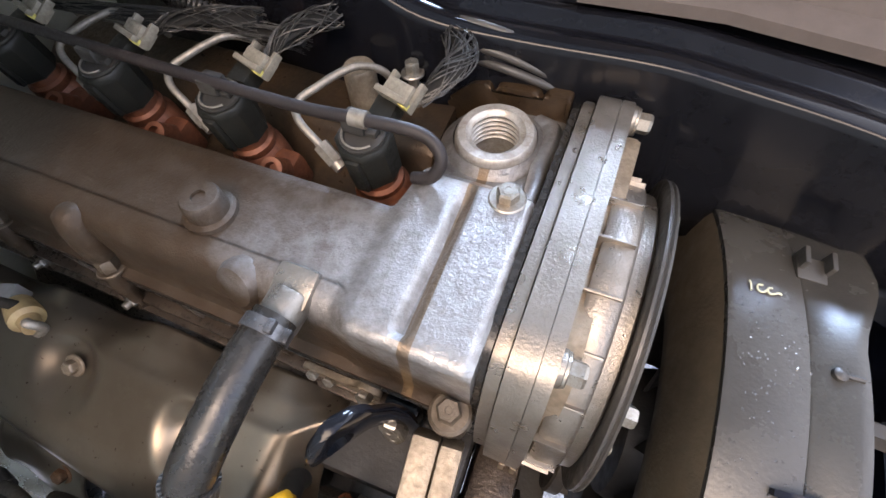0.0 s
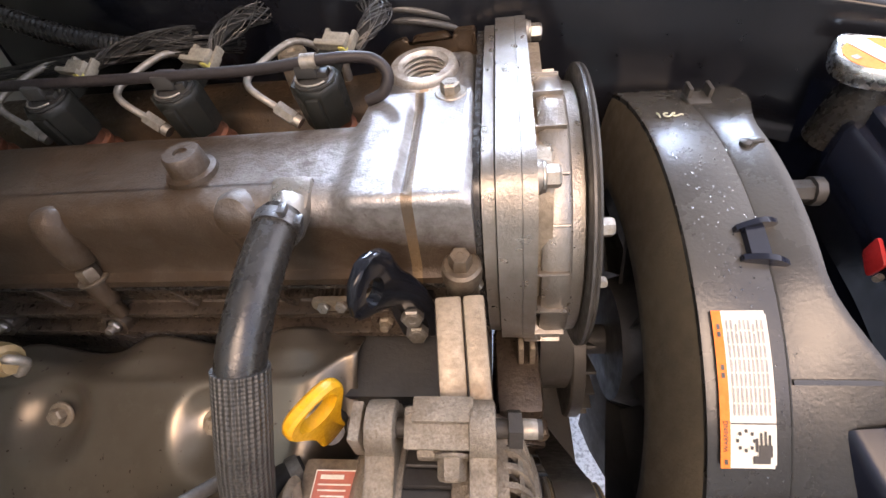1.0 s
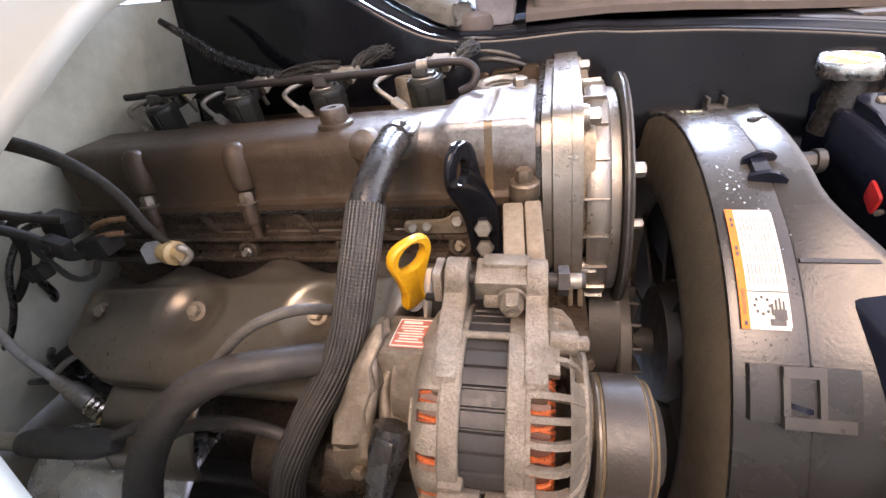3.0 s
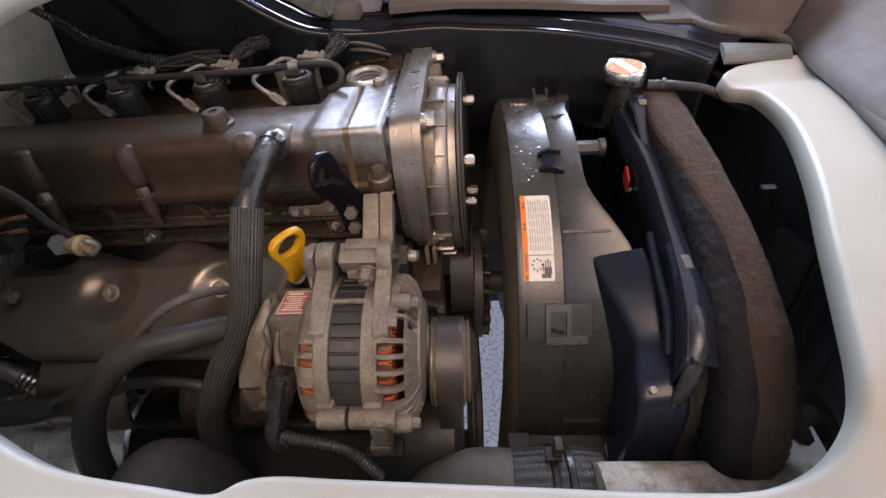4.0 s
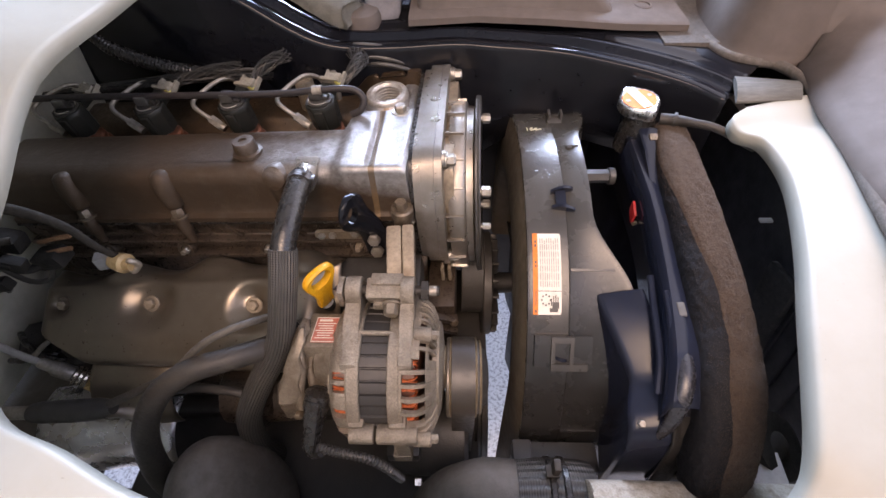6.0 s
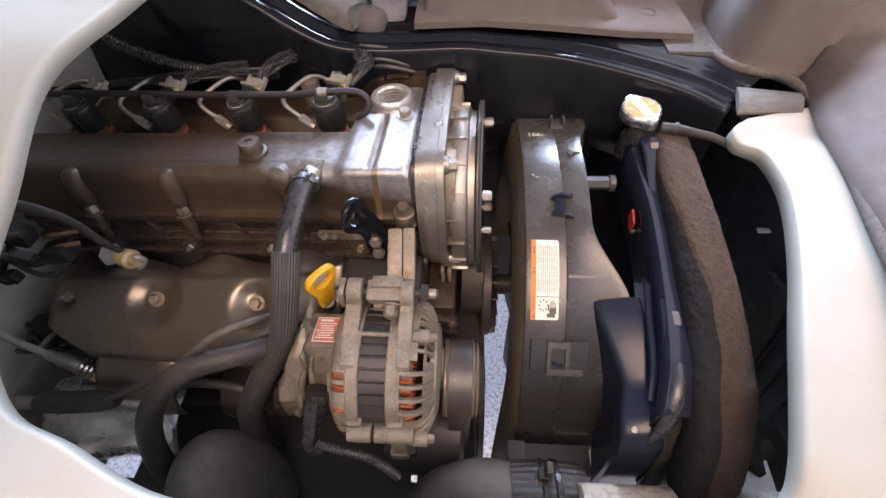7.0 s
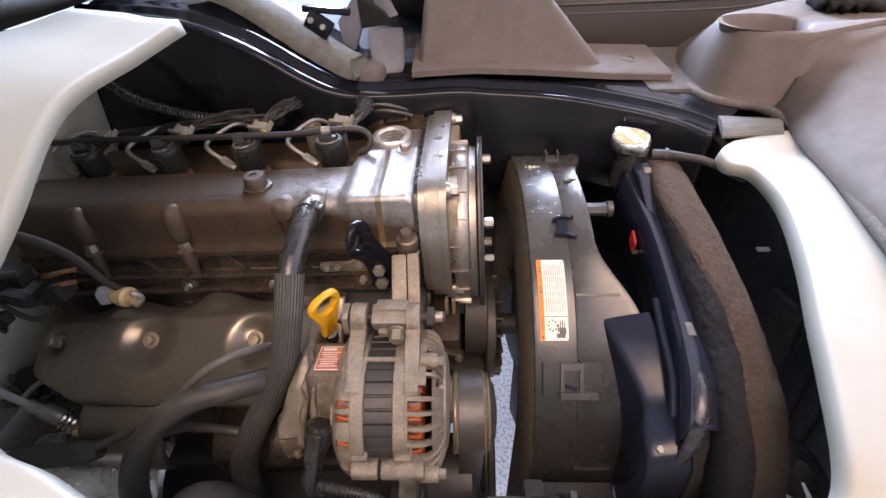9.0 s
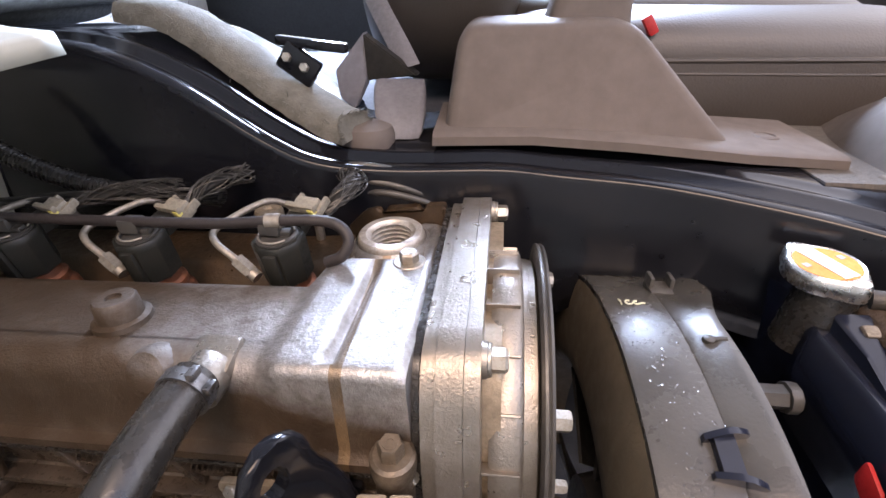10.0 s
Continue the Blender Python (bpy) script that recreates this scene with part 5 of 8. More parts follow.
# bracket from the head to the alternator
arm = thing("alternator_bracket", (0.0, -0.04, 0.85), "oil-stained cast aluminium alternator bracket", "bracket")
bm = bmesh.new()
lathe(bm, (0.001, -0.001, 0.838), (0, -0.08, 1), [(0, 0.0100), (0.030, 0.0100), (0.044, 0.0100), (0.047, 0.0112), (0.054, 0.0116), (0.0585, 0.0112), (0.060, 0.0095)], 24)
part("post", bm, STAINED, arm)
bolt(arm, (0.0005, -0.006, 0.8975), (0, -0.08, 1), 0.0115, 0.009, 0.0, back=0.005, mat=STAINED)
bm = bmesh.new()
c = Vector((0.002, -0.046, 0.866))
rot = Euler((radians(22), 0, radians(4))).to_matrix()
box(bm, c + Vector((-0.007, 0, -0.001)), (0.015, 0.066, 0.020), rot, 0.0025)
box(bm, c + Vector((0.007, 0, 0.0)), (0.012, 0.066, 0.022), rot, 0.0025)
part("arm", bm, ALU_WARM, arm)
bm = bmesh.new()
box(bm, (-0.010, -0.083, 0.864), (0.034, 0.020, 0.018), Matrix.Rotation(radians(20), 3, "X"), 0.002)
box(bm, (-0.008, -0.078, 0.873), (0.030, 0.013, 0.006), bevel=0.0015)
box(bm, (-0.008, -0.088, 0.853), (0.028, 0.014, 0.008), bevel=0.002)
part("cross_block", bm, ALU_ROUGH, arm)
bm = bmesh.new()
cyl(bm, (-0.056, -0.083, 0.864), (0.040, -0.083, 0.864), 0.0048, edge=0.0006)
cyl(bm, (0.0235, -0.083, 0.864), (0.030, -0.083, 0.864), 0.0095, seg=6)
part("through_bolt", bm, RUBBER_DUST, arm, "grimy through bolt and nut")
bm = bmesh.new()
cyl(bm, (0.030, -0.083, 0.864), (0.038, -0.083, 0.864), 0.0050, edge=0.001)
part("bolt_end", bm, STEEL_PIPE, arm, "bright threaded bolt end")
bm = bmesh.new()
box(bm, (-0.051, -0.083, 0.862), (0.006, 0.020, 0.022), bevel=0.0015)
part("bolt_head_plate", bm, ALU_ROUGH, arm)
bolt(arm, (-0.004, -0.094, 0.858), (0.02, -0.8, -0.15), 0.0125, 0.010, 0.009, back=0.012, mat=ALU_ROUGH)

AY, AZ = -0.118, 0.783
ALU_OILY = surface("grimy_aluminium", (0.21, 0.172, 0.13), (0.09, 0.068, 0.047), 0.45, 0.45, 60, (0.38, 0.66), 500, 0.0008, 0.15, 0.0016)
alt = thing("alternator", (0, AY, 0.70), "cast aluminium alternator with copper windings behind its fins", "alternator")


def on_axis(x, r, a):
    """point at radius r and angle a round the alternator's axis; 0 faces the near side, 90 up"""
    return Vector((x, AY - 0.972 * r * math.cos(radians(a)), AZ + 0.972 * r * math.sin(radians(a))))


bm = bmesh.new()
rings = []
for x in (-0.0295, -0.0045):
    rg = []
    for i in range(432):
        rg.append(on_axis(x, 0.0645 if i % 12 in (0, 1) else 0.0668 - 0.0004 * (i // 12 % 3), i / 1.2))
    rings.append(rg)
ring_loft(bm, rings)
part("stator", bm, LAMINATE, alt, "black laminated steel stator", smooth=20)
for x0, x1 in ((-0.0405, -0.0290), (-0.0045, 0.0065)):
    bm = bmesh.new()
    lathe(bm, (x0, AY, AZ), (1, 0, 0), [(0, 0.052), (0.0, 0.0675), (0.001, 0.0685), (x1 - x0 - 0.001, 0.0685), (x1 - x0, 0.0675), (x1 - x0, 0.052)], 56, cap=False)
    part("bracket_ring", bm, ALU_ROUGH, alt)


def fin(bm, path, a, w, h):
    rings = []
    for i, (x, r) in enumerate(path):
        da = math.degrees(w / 2 / r)
        x0, r0 = path[max(i - 1, 0)]
        x1, r1 = path[min(i + 1, len(path) - 1)]
        d = Vector((x1 - x0, r1 - r0)).normalized()
        n = Vector((-d.y, d.x))
        q = (x - n.x * h, r - n.y * h)
        rings.append([on_axis(x, r, a - da * 0.8), on_axis(x, r, a + da * 0.8), on_axis((x + q[0]) / 2, (r + q[1]) / 2, a + da), on_axis(q[0], q[1], a + da), on_axis(q[0], q[1], a - da), on_axis((x + q[0]) / 2, (r + q[1]) / 2, a - da)])
    ring_loft(bm, rings)


FRONT = [(0.004, 0.0692), (0.0085, 0.0700), (0.018, 0.0702), (0.0235, 0.0690), (0.0290, 0.0655), (0.034, 0.0590), (0.0385, 0.046)]
REAR = [(-0.0375, 0.0690), (-0.041, 0.0694), (-0.048, 0.0690), (-0.053, 0.0655), (-0.0575, 0.058), (-0.060, 0.046)]


def shell(prof, a0, a1, th=0.006):
    """a sector of an end bracket"""
    bm = bmesh.new()
    n = max(int(abs(a1 - a0) / 4), 2)
    rows = []
    for a in np.linspace(a0, a1, n + 1):
        rows.append([on_axis(x, r, a) for x, r in prof] + [on_axis(x, r - th, a) for x, r in prof[::-1]])
    ring_loft(bm, rows)
    part("bracket_shell", bm, ALU_ROUGH, alt, smooth=50)


# pulley end: closed at the top, a row of windows facing the near side, a grille in the shoulder
shell(FRONT, -140, 13)
shell(FRONT[:2], 13, 68)
shell(FRONT[4:], 13, 68)
shell(FRONT[:4], 68, 150)
shell([FRONT[4], (0.0315, 0.0625)], 68, 150)
for a, w in ((58.4, 0.0046), (48.3, 0.0044), (37.8, 0.0044), (26.5, 0.0046)):
    bm = bmesh.new()
    fin(bm, [(0.007, 0.0704), (0.014, 0.0722), (0.0215, 0.0718), (0.0275, 0.0688), (0.0335, 0.0610), (0.0385, 0.050)], a, w, 0.0045)
    part("fin", bm, ALU_ROUGH, alt)
for i in range(9):
    bm = bmesh.new()
    fin(bm, [(0.0215, 0.0702), (0.0275, 0.0690), (0.0335, 0.0625), (0.0375, 0.052), (0.0395, 0.036)], 76 + i * 8.5, 0.0036, 0.0045)
    part("fin", bm, ALU_ROUGH, alt)
for i in range(7):
    bm = bmesh.new()
    fin(bm, [(0.0215, 0.0708), (0.0285, 0.0690), (0.0345, 0.0615), (0.039, 0.050), (0.0405, 0.036)], -42 + i * 9, 0.0040, 0.0045)
    part("fin", bm, ALU_ROUGH, alt)
# rear end with four small windows
at = -140
for w0, w1 in ((-3, 8), (20, 28), (42, 48), (51.5, 57.5)):
    shell(REAR, at, w0)
    shell(REAR[:2], w0, w1)
    shell(REAR[3:], w0, w1)
    at = w1
shell(REAR, at, 150)
bm = bmesh.new()
lathe(bm, (0.034, AY, AZ), (1, 0, 0), [(0, 0.046), (0.006, 0.046), (0.008, 0.040), (0.010, 0.022), (0.014, 0.02)], 40)
part("front_hub", bm, ALU_ROUGH, alt)
bm = bmesh.new()
lathe(bm, (-0.064, AY, AZ), (1, 0, 0), [(0, 0.04), (0.004, 0.052), (0.008, 0.052)], 40)
part("rear_plate", bm, ALU_ROUGH, alt)
# windings
for xw in (0.011, -0.044):
    bm = bmesh.new()
    for i in range(96):
        a = i * 3.75
        sgn = 1 if i % 2 else -1
        tube(bm, [on_axis(xw - 0.010, 0.0605, a), on_axis(xw - 0.002, 0.0620, a + 1.2 * sgn), on_axis(xw + 0.007, 0.0610, a + 3 * sgn), on_axis(xw + 0.010, 0.055, a + 4 * sgn)], 0.0012, 6, 4)
    part("winding", bm, COPPER, alt, "bright copper winding")
    bm = bmesh.new()
    lathe(bm, (xw - 0.010, AY, AZ), (1, 0, 0), [(0, 0.05), (0, 0.0585), (0.018, 0.0580), (0.021, 0.05)], 36)
    part("winding_core", bm, surface("dark_varnish", (0.10, 0.03, 0.015), None, 0.5), alt)
# upright lugs
for x0, x1 in ((-0.046, -0.0315), (0.0045, 0.0175)):
    bm = bmesh.new()
    eyey, eyez = -0.083, 0.864
    ol = arc((eyey, eyez), 0.0135, -25, 190, 12) + [(-0.100, 0.859), (-0.120, 0.8545), (-0.150, 0.8455), (-0.154, 0.838), (-0.150, 0.828), (-0.10, 0.80), (-0.062, 0.82)]
    prism(bm, ol, "x", x0, x1, 0.0022)
    part("mounting_lug", bm, ALU_ROUGH, alt)
bm = bmesh.new()
cyl(bm, (-0.033, -0.120, 0.8495), (0.0, -0.120, 0.8495), 0.0024)
part("tie_rod", bm, ALU_ROUGH, alt)
# lower clamp boss, split in the middle
bm = bmesh.new()
p = Vector((0, -0.1885, 0.7905))
cyl(bm, (-0.0395, p.y, p.z), (-0.0170, p.y, p.z), 0.0088, edge=0.0015)
cyl(bm, (-0.0145, p.y, p.z), (0.022, p.y, p.z), 0.0088, edge=0.0015)
box(bm, (-0.033, p.y + 0.010, p.z + 0.004), (0.014, 0.018, 0.016), bevel=0.003)
box(bm, (0.004, p.y + 0.010, p.z + 0.004), (0.016, 0.018, 0.016), bevel=0.003)
box(bm, (0.008, p.y - 0.001, p.z - 0.020), (0.014, 0.014, 0.030), Matrix.Rotation(radians(-4), 3, "Y"), 0.002)
box(bm, (0.006, p.y - 0.001, p.z - 0.040), (0.017, 0.016, 0.014), Matrix.Rotation(radians(-4), 3, "Y"), 0.002)
part("clamp_boss", bm, ALU_ROUGH, alt)
for a, r in ((88, 0.0660), (-1, 0.0725)):
    q = on_axis(0.027, r, a)
    bm = bmesh.new()
    cyl(bm, (0.018, q.y, q.z), (0.034, q.y, q.z), 0.0075, edge=0.001)
    part("case_boss", bm, ALU_ROUGH, alt)
    bolt(alt, (0.034, q.y, q.z), (1, 0, 0), 0.008, 0.006, mat=ALU_ROUGH)
# regulator housing with its label
NEARER = Matrix.Translation((0.0030, -0.01644, 0.06022)) @ Matrix.Scale(0.95, 4)
bm = bmesh.new()
box(bm, (-0.075, -0.101, 0.803), (0.036, 0.044, 0.034), Matrix.Rotation(radians(-8), 3, "X"), 0.004)
rows = []
for z, w, d, yc in ((0.806, 0.017, 0.010, -0.112), (0.801, 0.0140, 0.010, -0.116), (0.795, 0.0105, 0.009, -0.121), (0.788, 0.0105, 0.009, -0.126), (0.780, 0.0140, 0.011, -0.130), (0.774, 0.0180, 0.014, -0.133), (0.769, 0.0190, 0.015, -0.134)):
    rows.append([Vector((x, y, z)) for x, y in rounded([(-0.0745 - w, yc - d), (-0.0745 + w, yc - d), (-0.0745 + w, yc + 0.02), (-0.0745 - w, yc + 0.02)], 0.004, 3)])
ring_loft(bm, rows)
tube(bm, [(-0.064, -0.122, 0.806), (-0.061, -0.128, 0.798), (-0.061, -0.135, 0.786), (-0.056, -0.143, 0.772)], [0.003, 0.004, 0.004, 0.005], 10)
tube(bm, [(-0.085, -0.120, 0.806), (-0.088, -0.128, 0.796), (-0.086, -0.138, 0.780)], [0.0035, 0.004, 0.005], 10)
lathe(bm, (-0.084, AY + 0.008, AZ + 0.004), (1, 0, 0), [(0, 0.022), (0.003, 0.028), (0.012, 0.030), (0.016, 0.034), (0.024, 0.036)], 30)
bmesh.ops.transform(bm, matrix=NEARER, verts=bm.verts)
part("regulator_housing", bm, ALU_OILY, alt, "brown-stained regulator housing")
noise.seed_set(11)
bm = bmesh.new()
rows = []
for x, y, z, w, d in ((-0.093, -0.098, 0.828, 0.003, 0.008), (-0.094, -0.108, 0.823, 0.006, 0.010), (-0.099, -0.118, 0.812, 0.006, 0.012), (-0.099, -0.126, 0.802, 0.011, 0.010), (-0.104, -0.134, 0.790, 0.009, 0.013), (-0.107, -0.140, 0.780, 0.014, 0.011), (-0.107, -0.143, 0.770, 0.013, 0.014), (-0.106, -0.142, 0.762, 0.015, 0.012), (-0.108, -0.132, 0.745, 0.012, 0.010)):
    ring = []
    for k in range(20):
        a = 2 * math.pi * k / 20
        ca, sa = math.cos(a), math.sin(a)
        q = Vector((x + w * math.copysign(abs(ca) ** 0.4, ca), y + d * math.copysign(abs(sa) ** 0.4, sa), z - 0.5 * d * sa))
        ring.append(q + Vector((noise.noise(q * 120), noise.noise(q * 120 + Vector((7, 0, 0))), 0)) * 0.004)
    rows.append(ring)
ring_loft(bm, rows)
bmesh.ops.transform(bm, matrix=NEARER, verts=bm.verts)
part("rear_flange", bm, ALU_OILY, alt, "brown-stained rear flange", smooth=25)
bm = bmesh.new()
tube(bm, [(-0.098, -0.112, 0.824), (-0.093, -0.130, 0.806), (-0.096, -0.146, 0.784), (-0.097, -0.154, 0.766)], [0.003, 0.0045, 0.0045, 0.006], 12)
bmesh.ops.transform(bm, matrix=NEARER, verts=bm.verts)
part("flange_rib", bm, ALU_OILY, alt)
bm = bmesh.new()
box(bm, (-0.110, -0.140, 0.745), (0.030, 0.022, 0.034), Matrix.Rotation(radians(12), 3, "Z"), 0.004)
bmesh.ops.transform(bm, matrix=NEARER, verts=bm.verts)
part("lower_boss", bm, ALU_OILY, alt)
bolt(alt, (-0.098, -0.161, 0.765), (-0.2, -1, 0.3), 0.008, 0.005, mat=ALU_OILY, back=0.006)
LBL = NEARER @ Matrix.Translation((-0.0725, -0.102, 0.803)) @ Matrix.Rotation(radians(-8), 4, "X") @ Matrix.Translation((0, 0, 0.0175))
bm = bmesh.new()
box(bm, (0, 0, 0), (0.024, 0.031, 0.0008))
lab = part("rating_label", bm, LABEL_R, alt, "faded red and white rating label", m=LBL)
bm = bmesh.new()
box(bm, (-0.002, 0.0115, 0.0006), (0.013, 0.0022, 0.0006))
for i in range(7):
    box(bm, (-0.001 * (i % 2), 0.0075 - i * 0.0030, 0.0006), (0.018 - 0.0025 * (i % 3), 0.0007, 0.0006))
for sgn in (-1, 1):
    box(bm, (sgn * 0.0115, 0, 0.0006), (0.0005, 0.030, 0.0006))
    box(bm, (0, sgn * 0.0150, 0.0006), (0.0235, 0.0005, 0.0006))
part("print", bm, LABEL_W, lab, m=LBL)
# pulley
PY, PZ = -0.120, 0.767
bm = bmesh.new()
lathe(bm, (0.046, PY, PZ), (1, 0, 0), [(0, 0.030), (0, 0.0385), (0.0015, 0.0400), (0.003, 0.0400), (0.004, 0.0375), (0.028, 0.0375), (0.030, 0.0370), (0.031, 0.02)], 64)
part("pulley", bm, surface("worn_dark_pulley", (0.115, 0.098, 0.078), (0.07, 0.058, 0.046), 0.40, 0.4, 30), alt, "dark smooth belt pulley")
for x, r in ((0.0495, 0.0402), (0.0745, 0.0402), (0.0790, 0.0375)):
    bm = bmesh.new()
    lathe(bm, (x, PY, PZ), (1, 0, 0), [(0, r - 0.006), (0, r - 0.0008), (0.0008, r), (0.0016, r - 0.0008), (0.0022, r - 0.003), (0.0022, r - 0.006)], 64)
    part("pulley_edge", bm, BRASS, alt, "bright worn pulley edge")
bm = bmesh.new()
lathe(bm, (0.0765, PY, PZ), (1, 0, 0), [(0, 0.0365), (0.003, 0.036), (0.004, 0.032), (0.010, 0.026), (0.012, 0.012)], 36)
part("pulley_hub", bm, DARK, alt)
# plug and its conduit
plug = thing("alternator_plug", (-0.078, -0.19, 0.75), "black alternator plug with a corrugated cable", "wiring plug")
a, b = Vector((-0.069, -0.160, 0.813)), Vector((-0.0785, -0.190, 0.772))
rot = (b - a).to_track_quat("Z", "Y").to_matrix()
bm = bmesh.new()
lathe(bm, a, b - a, [(0, 0.0115), (0.014, 0.0122), (0.020, 0.0105), (0.040, 0.0078), (0.048, 0.0085)], 18)
box(bm, a + (b - a) * 0.30 + Vector((0.0, -0.010, 0.006)), (0.013, 0.006, 0.026), rot, 0.002)
part("housing", bm, RUBBER, plug)
bm = bmesh.new()
box(bm, a + (b - a) * 0.62 + Vector((0.003, -0.009, 0.004)), (0.006, 0.005, 0.040), rot, 0.0018)
part("latch", bm, RUBBER, plug)
bm = bmesh.new()
tube(bm, [a + (b - a) * 0.85, b, b + Vector((0.004, -0.006, -0.004)), b + Vector((0.013, -0.008, 0.004))], [0.0085, 0.0088, 0.0080, 0.0064], 16)
part("elbow", bm, RUBBER, plug)
bm = bmesh.new()
tube(bm, [(-0.068, -0.1965, 0.776), (-0.050, -0.201, 0.7785), (-0.034, -0.2035, 0.7785), (-0.0194, -0.2060, 0.775), (-0.007, -0.2085, 0.762), (0.004, -0.210, 0.735)], 0.0046, 14, 12, wave=(0.0036, 0.0012))
part("conduit", bm, CONDUIT, plug)

# dipstick
dip = thing("oil_dipstick", (-0.075, -0.06, 0.72), "yellow plastic ring-handled oil dipstick", "dipstick")
_dz = Vector((0.07, -0.09, 0.99)).normalized()
_dx = (Vector((0.59, 0.80, -0.10)) - _dz * Vector((0.59, 0.80, -0.10)).dot(_dz)).normalized()
_dy = _dz.cross(_dx)
DIP = Matrix.Translation((-0.0716, -0.079, 0.867)) @ Matrix((_dx, _dy, _dz)).transposed().to_4x4() @ Matrix.Diagonal((1.17, 1, 1, 1))
bm = bmesh.new()
outer = [(-0.0155, 0.012), (-0.012, 0.0225), (0.000, 0.0250), (0.012, 0.0225), (0.0155, 0.012), (0.009, -0.008), (0.0065, -0.022), (0.0075, -0.031), (0.0045, -0.0345), (-0.0045, -0.0345), (-0.0075, -0.031), (-0.0065, -0.022), (-0.009, -0.008)]
outer = rounded(outer, 0.006, 3)
inner = []
for x, z in outer:
    a = math.atan2(z - 0.010, x)
    inner.append((0.0092 * math.cos(a), 0.0105 + 0.0098 * math.sin(a)))
t = 0.0036
rings = []
for pts, y, g in ((outer, -t, 0.93), (outer, -t * 0.5, 1), (outer, t * 0.5, 1), (outer, t, 0.93), (inner, t, 1.08), (inner, 0, 1), (inner, -t, 1.08), (outer, -t, 0.93)):
    rings.append([Vector((x * g, y, 0.004 + (z - 0.004) * g)) for x, z in pts])
ring_loft(bm, rings, cap=False)
bmesh.ops.remove_doubles(bm, verts=bm.verts, dist=1e-6)
part("handle", bm, YELLOW, dip, m=DIP)
bm = bmesh.new()
tube(bm, [DIP @ Vector((0, 0, -0.030)), (-0.080, -0.062, 0.815), (-0.080, -0.055, 0.77), (-0.08, -0.05, 0.70)], 0.0075, 14)
part("tube", bm, DARK, dip)

# loom and connectors at the rear of the head
LOOM = surface("dusty_loom_tape", (0.034, 0.029, 0.023), (0.016, 0.014, 0.012), 0.85, 0.0, 120, (0.4, 0.7), 600, 0.001, spec=0.15)
for pts, r in (([(-0.52, -0.10, 0.985), (-0.46, -0.085, 0.980), (-0.42, -0.075, 0.972), (-0.385, -0.068, 0.962), (-0.352, -0.060, 0.950), (-0.330, -0.050, 0.930), (-0.316, -0.042, 0.904), (-0.306, -0.040, 0.876), (-0.298, -0.034, 0.853)], [0.0036, 0.0040, 0.0044, 0.0052, 0.0056, 0.0050, 0.0042, 0.0038, 0.0034]),
               ([(-0.53, -0.085, 0.890), (-0.48, -0.075, 0.906), (-0.455, -0.068, 0.905), (-0.43, -0.058, 0.895), (-0.41, -0.045, 0.884), (-0.395, -0.035, 0.878)], [0.0040] * 6)):
    bm = bmesh.new()
    tube(bm, pts, r, 12)
    solo("wiring_loom", bm, LOOM, pts[-1], "dusty taped wiring loom at the rear of the head", "wiring loom", "engine wiring")
cn = thing("sensor_plug", (-0.297, -0.032, 0.835), "cream and grey sensor plug at the end of the loom", "wiring plug")
bm = bmesh.new()
lathe(bm, (-0.305, -0.034, 0.846), (1, -0.35, 0.15), [(-0.002, 0.009), (0.010, 0.0105), (0.016, 0.0105), (0.018, 0.007), (0.026, 0.006)], 18)
part("housing", bm, surface("aged_cream_plastic", (0.42, 0.31, 0.15), (0.24, 0.16, 0.08), 0.5), cn)
bm = bmesh.new()
box(bm, (-0.321, -0.030, 0.843), (0.016, 0.014, 0.016), Matrix.Rotation(radians(20), 3, "Z"), 0.002)
part("shell", bm, surface("grey_plug_plastic", (0.26, 0.26, 0.25), None, 0.5), cn)
bm = bmesh.new()
tube(bm, [(-0.286, -0.040, 0.850), (-0.280, -0.042, 0.856), (-0.276, -0.040, 0.848), (-0.282, -0.044, 0.842), (-0.287, -0.040, 0.846)], 0.0032, 10)
part("clip", bm, STEEL_PIPE, cn)
for y, z in ((-0.022, 0.868), (-0.030, 0.858)):
    bm = bmesh.new()
    tube(bm, [(-0.385, y, z - 0.006), (-0.372, y - 0.004, z), (-0.358, y - 0.004, z + 0.004), (-0.345, y, z + 0.004)], 0.0026, 8)
    solo("cable", bm, RUST, (-0.37, y, z - 0.008), "thin red-brown cable at the rear of the head", "cable", "cables at the head")
bm = bmesh.new()
box(bm, (-0.410, -0.026, 0.868), (0.026, 0.020, 0.020), Matrix.Rotation(radians(15), 3, "Y"), 0.004)
box(bm, (-0.37, -0.034, 0.852), (0.030, 0.022, 0.018), Matrix.Rotation(radians(-12), 3, "Y"), 0.003)
solo("connector_block", bm, TAPE, (-0.40, -0.03, 0.845), "black wiring connector block at the rear of the head", "connector")

